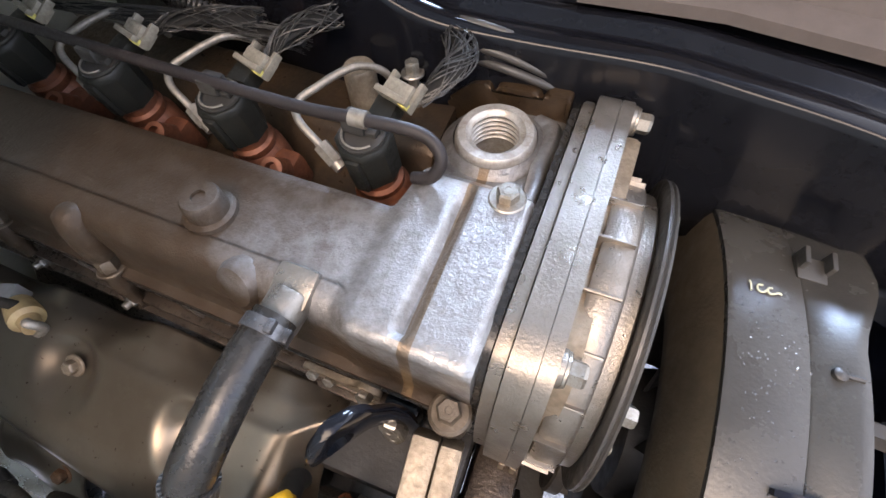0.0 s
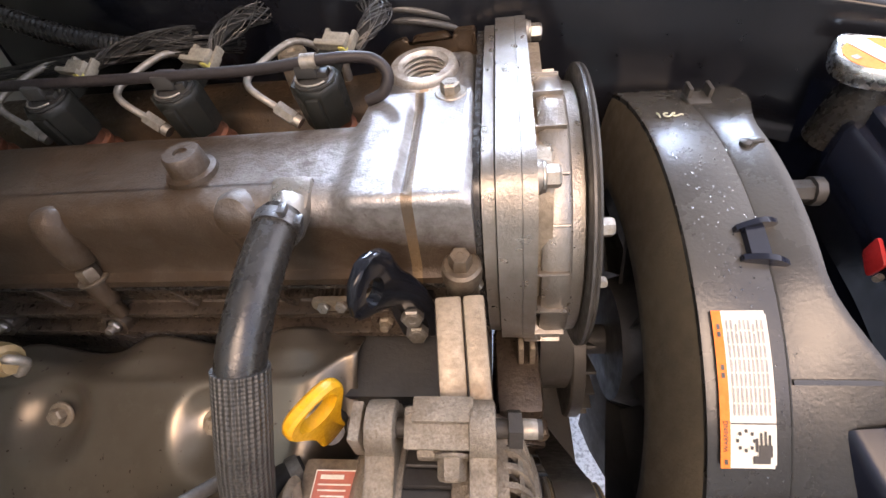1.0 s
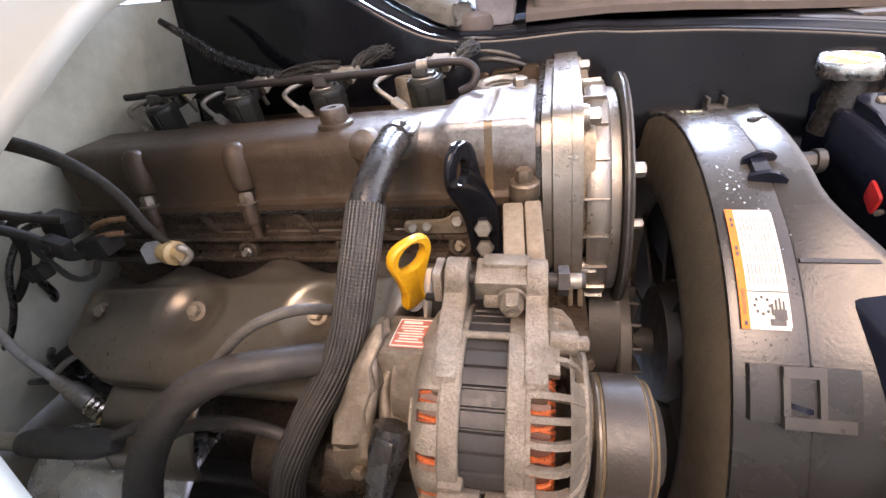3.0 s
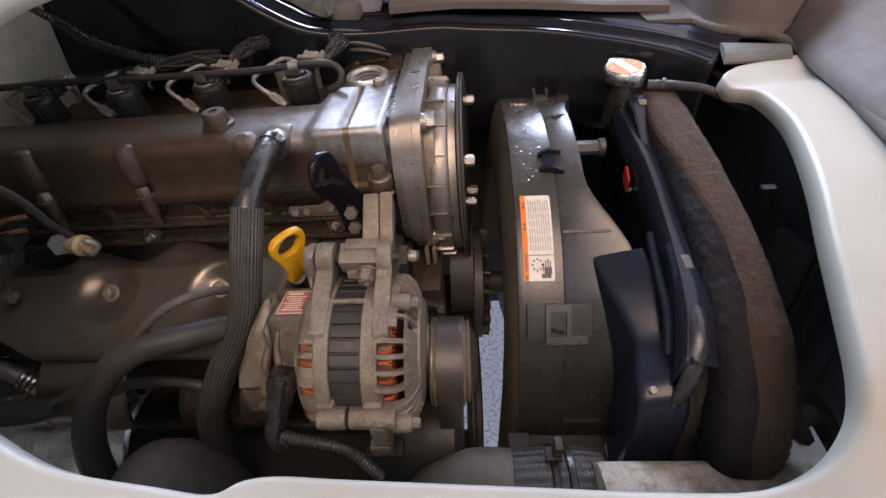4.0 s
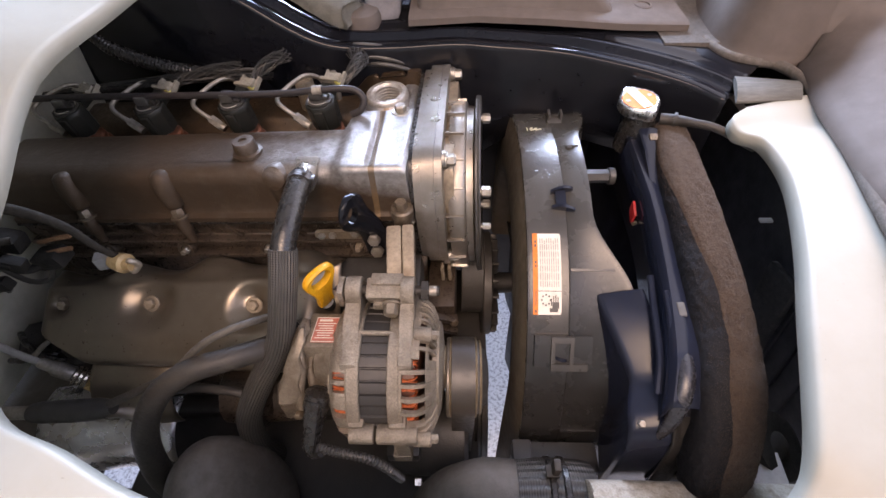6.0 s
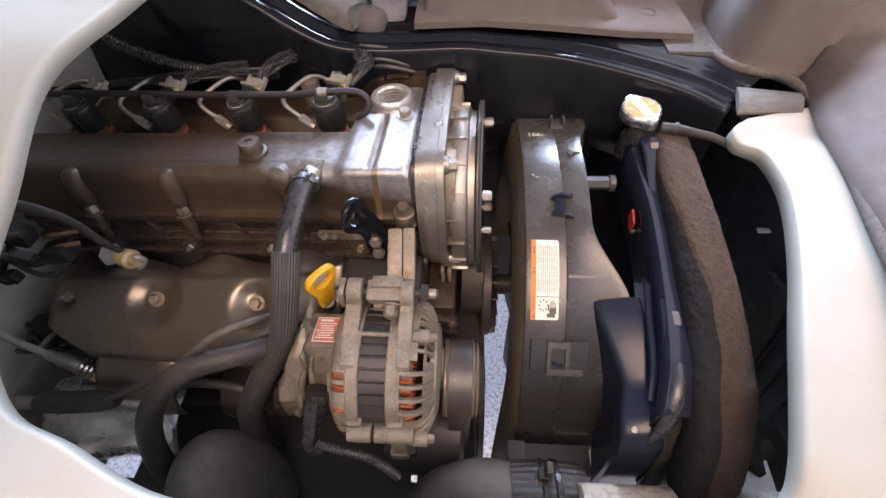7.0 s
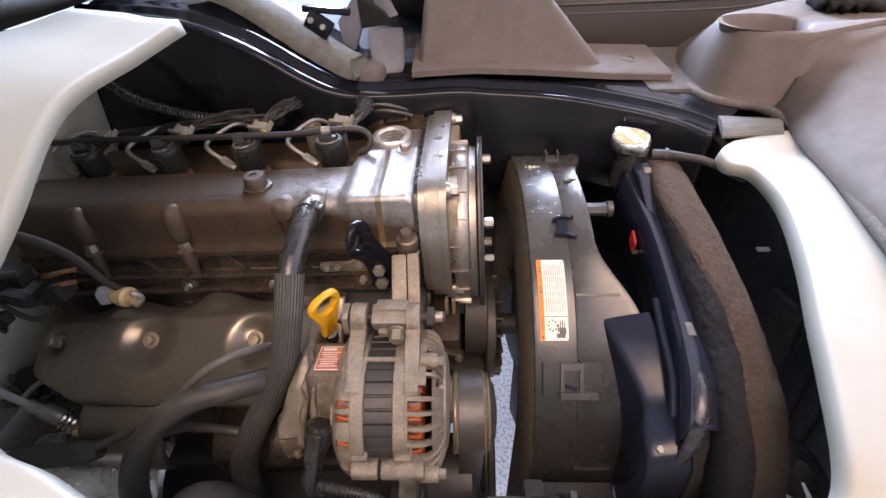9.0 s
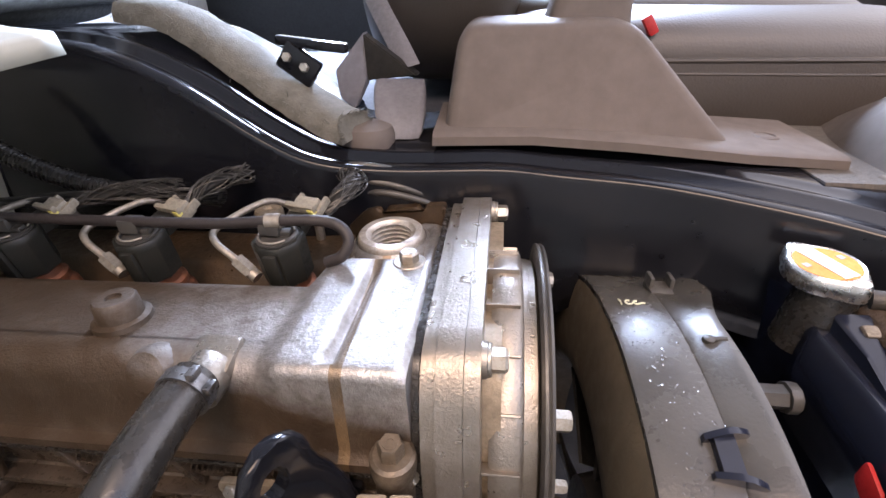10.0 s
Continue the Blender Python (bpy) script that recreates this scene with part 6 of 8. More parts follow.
# loose wiring and clips behind the connector
LOOSE = [([(-0.520, -0.12, 0.975), (-0.465, -0.105, 0.945), (-0.425, -0.085, 0.905), (-0.405, -0.06, 0.875), (-0.392, -0.05, 0.850), (-0.378, -0.040, 0.848)], 0.0045, TAPE),
         ([(-0.530, -0.025, 0.905), (-0.475, -0.03, 0.875), (-0.440, -0.035, 0.835), (-0.415, -0.04, 0.818), (-0.39, -0.04, 0.822), (-0.375, -0.038, 0.840)], 0.0030, BLACK),
         ([(-0.540, -0.05, 0.760), (-0.475, -0.05, 0.805), (-0.445, -0.045, 0.845), (-0.43, -0.05, 0.880), (-0.412, -0.035, 0.882)], 0.0040, TAPE),
         ([(-0.540, -0.09, 0.730), (-0.485, -0.08, 0.765), (-0.462, -0.07, 0.800), (-0.450, -0.06, 0.840), (-0.438, -0.04, 0.868), (-0.42, -0.03, 0.872)], 0.0030, RUBBER),
         ([(-0.540, -0.02, 0.740), (-0.487, -0.02, 0.775), (-0.47, -0.03, 0.81), (-0.445, -0.02, 0.84), (-0.43, -0.02, 0.86)], 0.0045, RUBBER)]
for pts, r, m_ in LOOSE:
    bm = bmesh.new()
    tube(bm, pts, r, 10)
    solo("loose_cable", bm, m_, pts[-1], "loose black cable at the rear of the head", "cable", "cables at the head")
for c, rz in (((-0.392, -0.052, 0.862), 20), ((-0.418, -0.060, 0.838), -15)):
    bm = bmesh.new()
    box(bm, c, (0.022, 0.012, 0.014), Matrix.Rotation(radians(rz), 3, "Y"), 0.003)
    box(bm, (c[0] - 0.004, c[1] - 0.006, c[2] + 0.002), (0.010, 0.004, 0.006), Matrix.Rotation(radians(rz), 3, "Y"), 0.001)
    solo("wiring_clip", bm, TAPE, c, "small black plastic wiring clip on the loom", "clip", "clips on the loom")

# lower clutter
TRAY_HOLES = [(-0.226, -0.203, -0.168, -0.150), (0.0035, 0.0115, -0.176, -0.167), (0.0465, 0.058, -0.168, -0.149), (-0.405, -0.357, -0.187, -0.158)]
# bar added as a dark backdrop below the engine
bm = bmesh.new()
prism(bm, rounded([(-0.095, 0.46), (-0.095, 0.60), (-0.02, 0.60), (-0.02, 0.46)], 0.01), "x", -0.50, 0.035, 0.002)
solo("backdrop_bar", bm, DARK, (-0.2, -0.06, 0.46), "black bar added below the engine as a dark backdrop", "chassis rail")
bm = bmesh.new()
lathe(bm, (-0.215, -0.10, 0.690), (1, -0.05, 0), [(0, 0.030), (0.006, 0.040), (0.05, 0.042), (0.055, 0.036), (0.075, 0.034), (0.10, 0.03)], 26)
box(bm, (-0.165, -0.125, 0.715), (0.03, 0.03, 0.03), bevel=0.006)
solo("exhaust_valve_body", bm, IRON, (-0.17, -0.1, 0.65), "dark cast valve body under the shield", "engine casting")
bm = bmesh.new()
rows = []
for h in np.linspace(-0.3, 1.54, 22):
    w, t = math.cos(h) ** 0.8, math.sin(h)
    row = []
    for q in np.linspace(0, 2 * math.pi, 40, endpoint=False):
        cq = math.cos(q)
        row.append(Vector((-0.198 + (0.018 if cq > 0 else 0.0) * (1 - t) + (0.048 if cq > 0 else 0.042) * w * cq, -0.212 + 0.056 * w * math.sin(q), 0.660 + 0.088 * t - 0.10 * max(w * cq, 0) ** 2 * 0.3)))
    rows.append(row)
ring_loft(bm, rows)
o = solo("splash_guard", bm, DUSTED, (-0.197, -0.215, 0.61), "domed dusty rubber splash guard", "splash guard", smooth=70)
sol = o.modifiers.new("thickness", "SOLIDIFY")
sol.thickness = 0.003


def tray(bm, x0, x1, y0, y1, z, holes, th=0.004):
    """flat sheet with square openings, laid out cell by cell"""
    xs = sorted({x0, x1, *[h[0] for h in holes], *[h[1] for h in holes]})
    ys = sorted({y0, y1, *[h[2] for h in holes], *[h[3] for h in holes]})
    for xa, xb in zip(xs, xs[1:]):
        for ya, yb in zip(ys, ys[1:]):
            xm, ym = (xa + xb) / 2, (ya + yb) / 2
            if not any(h[0] < xm < h[1] and h[2] < ym < h[3] for h in holes):
                box(bm, (xm, ym, z), (xb - xa, yb - ya, th))


# added sheets that keep the view below dark, with openings onto bright ground
bm = bmesh.new()
tray(bm, -0.44, 0.085, -0.30, -0.09, 0.578, TRAY_HOLES)
solo("undertray", bm, DARK, (-0.1, -0.2, 0.576), "black sheet added to hide the ground, open where it shows through", "undertray")
bm = bmesh.new()
tray(bm, -0.64, -0.402, -0.30, 0.06, 0.655, [])
solo("undertray", bm, DUSTED, (-0.5, -0.1, 0.653), "dusty brown rear sheet added to hide the ground below the exhaust", "undertray")
bm = bmesh.new()
lathe(bm, (-0.02, -0.135, 0.652), (1, 0, 0), [(0, 0.03), (0.004, 0.045), (0.03, 0.048), (0.085, 0.048), (0.09, 0.04)], 30)
box(bm, (0.0, -0.17, 0.695), (0.035, 0.02, 0.02), bevel=0.003)
solo("lower_pump", bm, DARK, (0.02, -0.135, 0.60), "black belt-driven pump below the alternator", "pump")
bm = bmesh.new()
box(bm, (-0.035, -0.022, 0.765), (0.105, 0.055, 0.11), bevel=0.008)
box(bm, (-0.075, -0.03, 0.70), (0.08, 0.06, 0.12), bevel=0.008)
lathe(bm, (-0.03, -0.045, 0.79), (0, -1, 0.1), [(0, 0.022), (0.012, 0.021), (0.016, 0.016)], 20)
solo("water_housing", bm, DARK, (-0.035, -0.02, 0.64), "grimy black casting between head and alternator", "engine casting")

# castings at the front of the block beside the belt
fc_ = thing("front_casting", (0.045, 0.0, 0.62), "grimy ribbed casting at the front of the block", "engine casting")
bm = bmesh.new()
box(bm, (0.038, -0.005, 0.715), (0.034, 0.075, 0.13), bevel=0.008)
part("body", bm, IRON, fc_)
# plate added to keep the space beside the belt black
bm = bmesh.new()
box(bm, (0.066, 0.045, 0.632), (0.062, 0.17, 0.009), bevel=0.002)
part("backdrop_plate", bm, DARK, fc_, "black plate added to hide the ground beside the belt")
for i in range(4):
    bm = bmesh.new()
    box(bm, (0.036, -0.045, 0.765 - i * 0.022), (0.044, 0.012, 0.006), Matrix.Rotation(radians(18), 3, "Y"), 0.002)
    part("rib", bm, IRON, fc_)
bolt(fc_, (0.052, -0.046, 0.757), (0.3, -1, 0.3), 0.009, 0.006, mat=ALU_OILY, back=0.01)

# ---- fan, shroud and radiator ----
FY, FZ = 0.080, 0.668


def rim_pt(x, r, a):
    """a: degrees from the near side over the top"""
    return Vector((x, FY - r * math.cos(radians(a)), FZ + r * math.sin(radians(a))))


fan = thing("cooling_fan", (0.15, FY, FZ - 0.2), "dusty brown plastic engine cooling fan", "fan")
for i in range(9):
    bm = bmesh.new()
    rows = []
    for r in np.linspace(0.07, 0.215, 8):
        a0 = i * 40 + 8 * (r - 0.07) / 0.14
        w = 13 + 3 * (r - 0.07) / 0.14
        rows.append([rim_pt(0.142, r, a0 - w), rim_pt(0.150, r, a0 - w * 0.4), rim_pt(0.164, r, a0 + w * 0.4), rim_pt(0.178, r, a0 + w), rim_pt(0.181, r, a0 + w), rim_pt(0.167, r, a0 + w * 0.4), rim_pt(0.153, r, a0 - w * 0.4), rim_pt(0.145, r, a0 - w)])
    ring_loft(bm, rows)
    part("blade", bm, DARK, fan)
bm = bmesh.new()
lathe(bm, (0.088, FY, FZ), (1, 0, 0), [(0, 0.05), (0.002, 0.074), (0.004, 0.076), (0.014, 0.076), (0.016, 0.070), (0.018, 0.016), (0.048, 0.015), (0.05, 0.06), (0.085, 0.07)], 48)
part("clutch", bm, DARK, fan, "black viscous fan clutch")
for i in range(20):
    bm = bmesh.new()
    p = rim_pt(0.107, 0.056, i * 18)
    rot = Matrix.Rotation(radians(i * 18), 3, "X")
    box(bm, p, (0.010, 0.034, 0.003), Matrix.Rotation(-radians(i * 18), 3, "X"), 0.0008)
    part("cooling_rib", bm, DARK, fan)
# second pulley below it that carries the crank end of the belts
cp = thing("crank_pulley", (0.09, 0.02, 0.45), "black steel crankshaft pulley with a worn rim", "pulley")
bm = bmesh.new()
lathe(bm, (0.080, -0.035, 0.520), (1, 0, 0), [(0, 0.06), (0, 0.104), (0.003, 0.106), (0.005, 0.102), (0.008, 0.102), (0.010, 0.106), (0.016, 0.106), (0.018, 0.102), (0.018, 0.08), (0.014, 0.07), (0.014, 0.02)], 64)
part("rim", bm, DARK, cp)
bm = bmesh.new()
lathe(bm, (0.090, -0.035, 0.520), (1, 0, 0), [(0, 0.03), (0.008, 0.028), (0.010, 0.012)], 24)
part("hub", bm, DARK, cp)
bm = bmesh.new()
lathe(bm, (0.062, FY, 0.70), (1, 0, 0), [(0, 0.05), (0, 0.062), (0.028, 0.062), (0.03, 0.05)], 40)
solo("pump_pulley", bm, DARK, (0.07, FY, 0.64), "black fan drive pulley", "pulley")
WHEELS = [(Vector((0, PY, PZ)), 0.0378), (Vector((0, -0.035, 0.52)), 0.085)]
sb = thing("drive_belt", (0.06, -0.02, 0.45), "black ribbed rubber drive belt", "belt")
BELT_RUBBER = surface("worn_belt_rubber", (0.040, 0.033, 0.026), (0.024, 0.020, 0.016), 0.42, 0.0, 30)


def belt_loop(x0, x1, h0, h1):
    bm = bmesh.new()
    rows = []
    for i in range(144):
        o = Vector((0, -math.cos(i * math.pi / 72), math.sin(i * math.pi / 72)))
        c, r = max(WHEELS, key=lambda w: w[0].dot(o) + w[1])
        p = c + o * r
        rows.append([Vector((x, 0, 0)) + p + o * h for x, h in ((x0, h0), (x0, h1), (x1, h1), (x1, h0))])
    rows.append(rows[0])
    ring_loft(bm, rows, cap=False)
    return bm


part("back", belt_loop(0.0515, 0.0745, 0.0012, 0.0026), BELT_RUBBER, sb)
for i in range(6):
    part("rib", belt_loop(0.0520 + i * 0.0038, 0.0548 + i * 0.0038, 0.0002, 0.0014), BELT_RUBBER, sb)

shroud = thing("fan_shroud", (0.17, FY, FZ - 0.24), "dusty black plastic radiator fan shroud with a warning label", "fan shroud")
SR = 0.2415


def shr_pt(x, r, a):
    """as rim_pt, but the near side runs straight down below the level of the axle"""
    if a >= 6:
        return rim_pt(x, r, a)
    return rim_pt(x, r, 6) + Vector((0, -0.02, -1)) * (radians(6 - a) * r)


def shroud_width(a):
    """far side of the band: narrow at the top, running out to the radiator lower down"""
    return 0.178 + 0.037 * (1 - sstep(47, 68, a)) + 0.016 * sstep(92, 106, a)


bm = bmesh.new()
rows = []
for a in np.linspace(-75, 200, 111):
    xw = shroud_width(a)
    rows.append([shr_pt(0.128, SR - 0.012, a), shr_pt(0.1235, SR - 0.006, a), shr_pt(0.124, SR - 0.001, a), shr_pt(0.127, SR, a), shr_pt(0.1625, SR + 0.0012, a), shr_pt(0.1632, SR + 0.0004, a), shr_pt(0.1640, SR + 0.0012, a), shr_pt(xw, SR + 0.002, a),
                 shr_pt(xw + 0.004, SR + 0.004, a), shr_pt(xw + 0.010, SR + 0.004, a), shr_pt(xw + 0.010, SR - 0.004, a), shr_pt(0.130, SR - 0.005, a)])
ring_loft(bm, rows)
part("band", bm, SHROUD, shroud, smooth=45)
bm = bmesh.new()
ring_loft(bm, [[shr_pt(0.13, SR - 0.0055, a) for a in np.linspace(-75, 200, 80)], [shr_pt(shroud_width(a) + 0.004, SR - 0.008, a) for a in np.linspace(-75, 200, 80)]], closed=False)
o = part("inner_face", bm, SHROUD_IN, shroud, "dust-caked inside of the shroud")
bm = bmesh.new()
rows = [[shr_pt(0.1245, SR - 0.002, a), shr_pt(0.1215, SR - 0.010, a), shr_pt(0.1190, SR - 0.024, a), shr_pt(0.1175, SR - 0.040, a), shr_pt(0.1170, SR - 0.060, a), shr_pt(0.1175, SR - 0.070, a), shr_pt(0.123, SR - 0.077, a), shr_pt(0.150, SR - 0.080, a)] for a in np.linspace(-75, 200, 90)]
ring_loft(bm, rows, closed=False)
part("front_ring", bm, SHROUD_IN, shroud, "brown dust-caked front ring", smooth=60)
# side wall that falls away behind the band
bm = bmesh.new()
rows = []
for a in np.linspace(-60, 190, 90):
    xw = shroud_width(a) + 0.009
    rows.append([shr_pt(xw, SR + 0.002, a), shr_pt(xw + 0.002, SR - 0.008, a), shr_pt(xw + 0.002, SR - 0.05, a), shr_pt(xw + 0.002, SR - 0.12, a)])
ring_loft(bm, rows, closed=False)
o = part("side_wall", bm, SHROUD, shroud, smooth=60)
# seams, clips and pegs
for a, x1 in ((55, 0.212), (13, 0.20)):
    bm = bmesh.new()
    rows = []
    for x in np.linspace(0.164, x1, 8):
        rows.append([rim_pt(x, SR - 0.001, a - 0.35), rim_pt(x, SR + 0.0032, a - 0.3), rim_pt(x, SR + 0.0032, a + 0.3), rim_pt(x, SR - 0.001, a + 0.35)])
    ring_loft(bm, rows)
    part("seam", bm, SHROUD, shroud)


def clip(a, x0, x1, h):
    for s in (-1, 1):
        bm = bmesh.new()
        rows = []
        for t in np.linspace(0, 1, 6):
            x = x0 + (x1 - x0) * t
            aa = a + s * 2.4 + (0.8 * s * (t - 0.5))
            rows.append([rim_pt(x, SR, aa - 0.35), rim_pt(x, SR + h * (0.5 + 0.5 * math.sin(math.pi * t)), aa - 0.35), rim_pt(x, SR + h * (0.5 + 0.5 * math.sin(math.pi * t)), aa + 0.35), rim_pt(x, SR, aa + 0.35)])
        ring_loft(bm, rows)
        part("clip_arm", bm, BLUEBLACK, shroud)
    bm = bmesh.new()
    rows = [[rim_pt(x0 + 0.004, SR, aa), rim_pt(x0 + 0.004, SR + h * 0.55, aa), rim_pt(x1 - 0.008, SR + h * 0.55, aa), rim_pt(x1 - 0.008, SR, aa)] for aa in np.linspace(a - 2.2, a + 2.2, 5)]
    ring_loft(bm, rows)
    part("clip_plate", bm, BLUEBLACK, shroud)


clip(71.8, 0.149, 0.171, 0.010)
clip(37.5, 0.149, 0.163, 0.009)
bm = bmesh.new()
rows = [[rim_pt(0.130, SR, aa), rim_pt(0.1305, SR + 0.0045, aa), rim_pt(0.184, SR + 0.0075, aa), rim_pt(0.184, SR, aa)] for aa in np.linspace(33.0, 40.5, 6)]
ring_loft(bm, rows)
part("clip_base", bm, SHROUD, shroud)
for x0, x1, a0, a1, lift in ((0.1455, 0.1665, 39.0, 40.4, 0.0095), (0.1455, 0.1490, 34.2, 39.0, 0.0085), (0.1630, 0.1665, 34.2, 39.0, 0.0090), (0.1455, 0.1800, 32.6, 34.2, 0.0095)):
    bm = bmesh.new()
    ring_loft(bm, [[rim_pt(x0, SR, aa), rim_pt(x0, SR + lift, aa), rim_pt(x1, SR + lift, aa), rim_pt(x1, SR, aa)] for aa in np.linspace(a0, a1, 4)])
    part("catch_frame", bm, BLACK, shroud)
bm = bmesh.new()
p = rim_pt(0.175, SR + 0.001, 88.8)
lathe(bm, p, (0, 0, 1), [(0, 0.0035), (0.003, 0.0035), (0.004, 0.002)], 12)
cyl(bm, p + Vector((0.0, 0, 0.002)), p + Vector((0.010, 0.0, 0.003)), 0.0016, seg=8)
part("peg", bm, BLACK, shroud)
bm = bmesh.new()
for s in (0, 1):
    box(bm, rim_pt(0.163 + s * 0.014, SR + 0.004, 105), (0.003, 0.012, 0.016), bevel=0.001)
box(bm, rim_pt(0.169, SR + 0.002, 104), (0.016, 0.016, 0.004), bevel=0.001)
part("top_catch", bm, BLACK, shroud)
bm = bmesh.new()
cyl(bm, (0.190, 0.066, 0.879), (0.226, 0.064, 0.881), 0.0075, seg=6)
cyl(bm, (0.222, 0.064, 0.881), (0.228, 0.064, 0.881), 0.0095, seg=10)
part("side_peg", bm, BLACK, shroud)
# warning label: orange band, print and the hand-and-fan picture as plain shapes


def patch(bm, x0, x1, a0, a1, lift, n=6):
    rows = [[rim_pt(x0, SR + lift, a), rim_pt(x1, SR + lift, a)] for a in np.linspace(a0, a1, n)]
    ring_loft(bm, rows, closed=False)


bm = bmesh.new()
patch(bm, 0.1290, 0.1545, 45.0, 63.3, 0.0022, 14)
patch(bm, 0.1545, 0.1552, 45.4, 62.9, 0.0022, 14)
lab = part("warning_label", bm, LABEL_W, shroud, "white warning label with an orange edge")
bm = bmesh.new()
patch(bm, 0.1285, 0.1332, 45.0, 63.3, 0.0027, 14)
part("orange_band", bm, LABEL_O, lab)
bm = bmesh.new()
for i in range(9):
    x = 0.1352 + i * 0.0021
    a = 62.2 - 0.5 * ((i * 7) % 4 == 2)
    while a > 51.6:
        run = 0.9 + 0.25 * ((i * 5 + int(a * 3)) % 5)
        patch(bm, x, x + 0.00085, max(a - run, 51.2), a, 0.0027, 3)
        a -= run + 0.22
part("print", bm, PRINT, lab)
bm = bmesh.new()
patch(bm, 0.1334, 0.1550, 50.2, 50.35, 0.0028, 2)
for k in range(8):
    a = k * 45
    x, d = 0.1405 + 0.0040 * math.cos(radians(a)), 1.15 * math.sin(radians(a))
    patch(bm, x - 0.0007, x + 0.0007, 48.3 + d - 0.2, 48.3 + d + 0.2, 0.0028, 2)
part("fan_picture", bm, PRINT_DARK, lab)
for x0, x1, a0, a1 in ((0.1440, 0.1520, 45.6, 46.5), (0.1465, 0.1530, 46.4, 47.8), (0.1450, 0.1462, 47.0, 48.6), (0.1472, 0.1482, 47.6, 49.2), (0.1492, 0.1502, 47.6, 49.4), (0.1512, 0.1522, 47.6, 49.0)):
    bm = bmesh.new()
    patch(bm, x0, x1, a0, a1, 0.0028, 3)
    part("warning_picture", bm, PRINT_DARK, lab)
for a0, a1 in ((45.5, 46.1), (55.5, 56.1), (56.4, 57.0), (60.2, 60.8), (61.1, 61.7)):
    bm = bmesh.new()
    patch(bm, 0.1302, 0.1318, a0, a1, 0.0031, 2)
    part("band_print", bm, PRINT_DARK, lab)
fc = bpy.data.curves.new("text", "FONT")
fc.body, fc.size, fc.extrude = "WARNING", 0.0032, 0.0001
tx = bpy.data.objects.new("lettering", fc)
tm = bpy.data.meshes.new_from_object(tx)
bpy.data.objects.remove(tx)
bmt = bmesh.new()
bmt.from_mesh(tm)
p0 = rim_pt(0.1320, SR + 0.0030, 47.0)
tang = (rim_pt(0.1320, SR + 0.0030, 51.0) - p0).normalized()
bmt.transform(Matrix((( -0, -1, 0, p0.x), (tang.y, 0, rim_pt(0, 1, 49).y - FY, p0.y), (tang.z, 0, rim_pt(0, 1, 49).z - FZ, p0.z), (0, 0, 0, 1))))
part("lettering", bmt, PRINT_DARK, lab)
# chalk marks
bm = bmesh.new()
CHALK_AT = 98.0
for stroke in ([(0.0, 0.9), (0.0006, 0.3), (0.0004, -0.7)], [(0.0070, 0.7), (0.0045, 0.6), (0.0038, 0.0), (0.0048, -0.5), (0.0072, -0.4), (0.0088, 0.1)],
               [(0.0118, 0.6), (0.0098, 0.5), (0.0092, 0.0), (0.0102, -0.4), (0.0122, -0.3), (0.0150, 0.1), (0.0165, -0.1)]):
    tube(bm, [rim_pt(0.1345 + dx, SR + 0.0016, CHALK_AT + da) for dx, da in stroke], 0.0006, 6, 4)
part("chalk_mark", bm, CHALK, shroud, "pale chalk scribble")
# water drops on the upper band
rng = random.Random(4)
bm = bmesh.new()
for i in range(420):
    a, x = rng.uniform(30, 96), rng.uniform(0.130, 0.176)
    p = rim_pt(x, SR + 0.0012, a)
    n = (rim_pt(x, 1, a) - rim_pt(x, 0, a))
    r = rng.uniform(0.0003, 0.0007)
    u, v, d = frame_for(n)
    ring_loft(bm, [circle(p - d * r * 0.3, u, v, r, 6), circle(p + d * r * 0.25, u, v, r * 0.85, 6), circle(p + d * r * 0.5, u, v, r * 0.35, 6)])
glass, gnt, gb = nodes_of("water")
gb.inputs["Transmission Weight"].default_value, gb.inputs["Roughness"].default_value, gb.inputs["IOR"].default_value = 1.0, 0.02, 1.33
tagged(part("water_drop", bm, glass, shroud, "scattered clear water drops"), kind="stuff")

# radiator with its dark blue-black tanks
rad = thing("radiator", (0.26, -0.06, 0.50), "radiator with glossy blue-black plastic tanks", "radiator")
bm = bmesh.new()
prism(bm, [(0.10, 0.915), (0.09, 0.925), (0.06, 0.918), (0.00, 0.895), (-0.06, 0.870), (-0.13, 0.84), (-0.18, 0.80), (-0.20, 0.76), (-0.20, 0.50), (0.24, 0.50), (0.24, 0.90)], "x", 0.250, 0.285, 0.003)
part("core", bm, BLUEBLACK, rad)
bm = bmesh.new()
E1 = [(0.246, 0.092, 0.914), (0.248, 0.045, 0.908), (0.250, 0.000, 0.900), (0.250, -0.050, 0.886), (0.246, -0.100, 0.876), (0.238, -0.150, 0.868), (0.230, -0.185, 0.850)]
path = smooth_path(E1, 6)
rows = [[p + Vector((-0.008, 0, -0.060)), p + Vector((-0.006, 0, -0.004)), p + Vector((-0.003, 0, 0.0)), p + Vector((0.003, 0, 0.0)), p + Vector((0.02, 0, -0.004)), p + Vector((0.03, 0, -0.02))] for p in path]
ring_loft(bm, rows, closed=False)
o = part("tank_edge", bm, BLUEBLACK, rad, smooth=50)
sol = o.modifiers.new("thickness", "SOLIDIFY")
sol.thickness = 0.002
bm = bmesh.new()
lathe(bm, (0.254, 0.106, 0.890), (0, 0, 1), [(0, 0.020), (0.028, 0.018), (0.040, 0.0155), (0.050, 0.015)], 28)
part("filler_neck", bm, RUBBER, rad)
bm = bmesh.new()
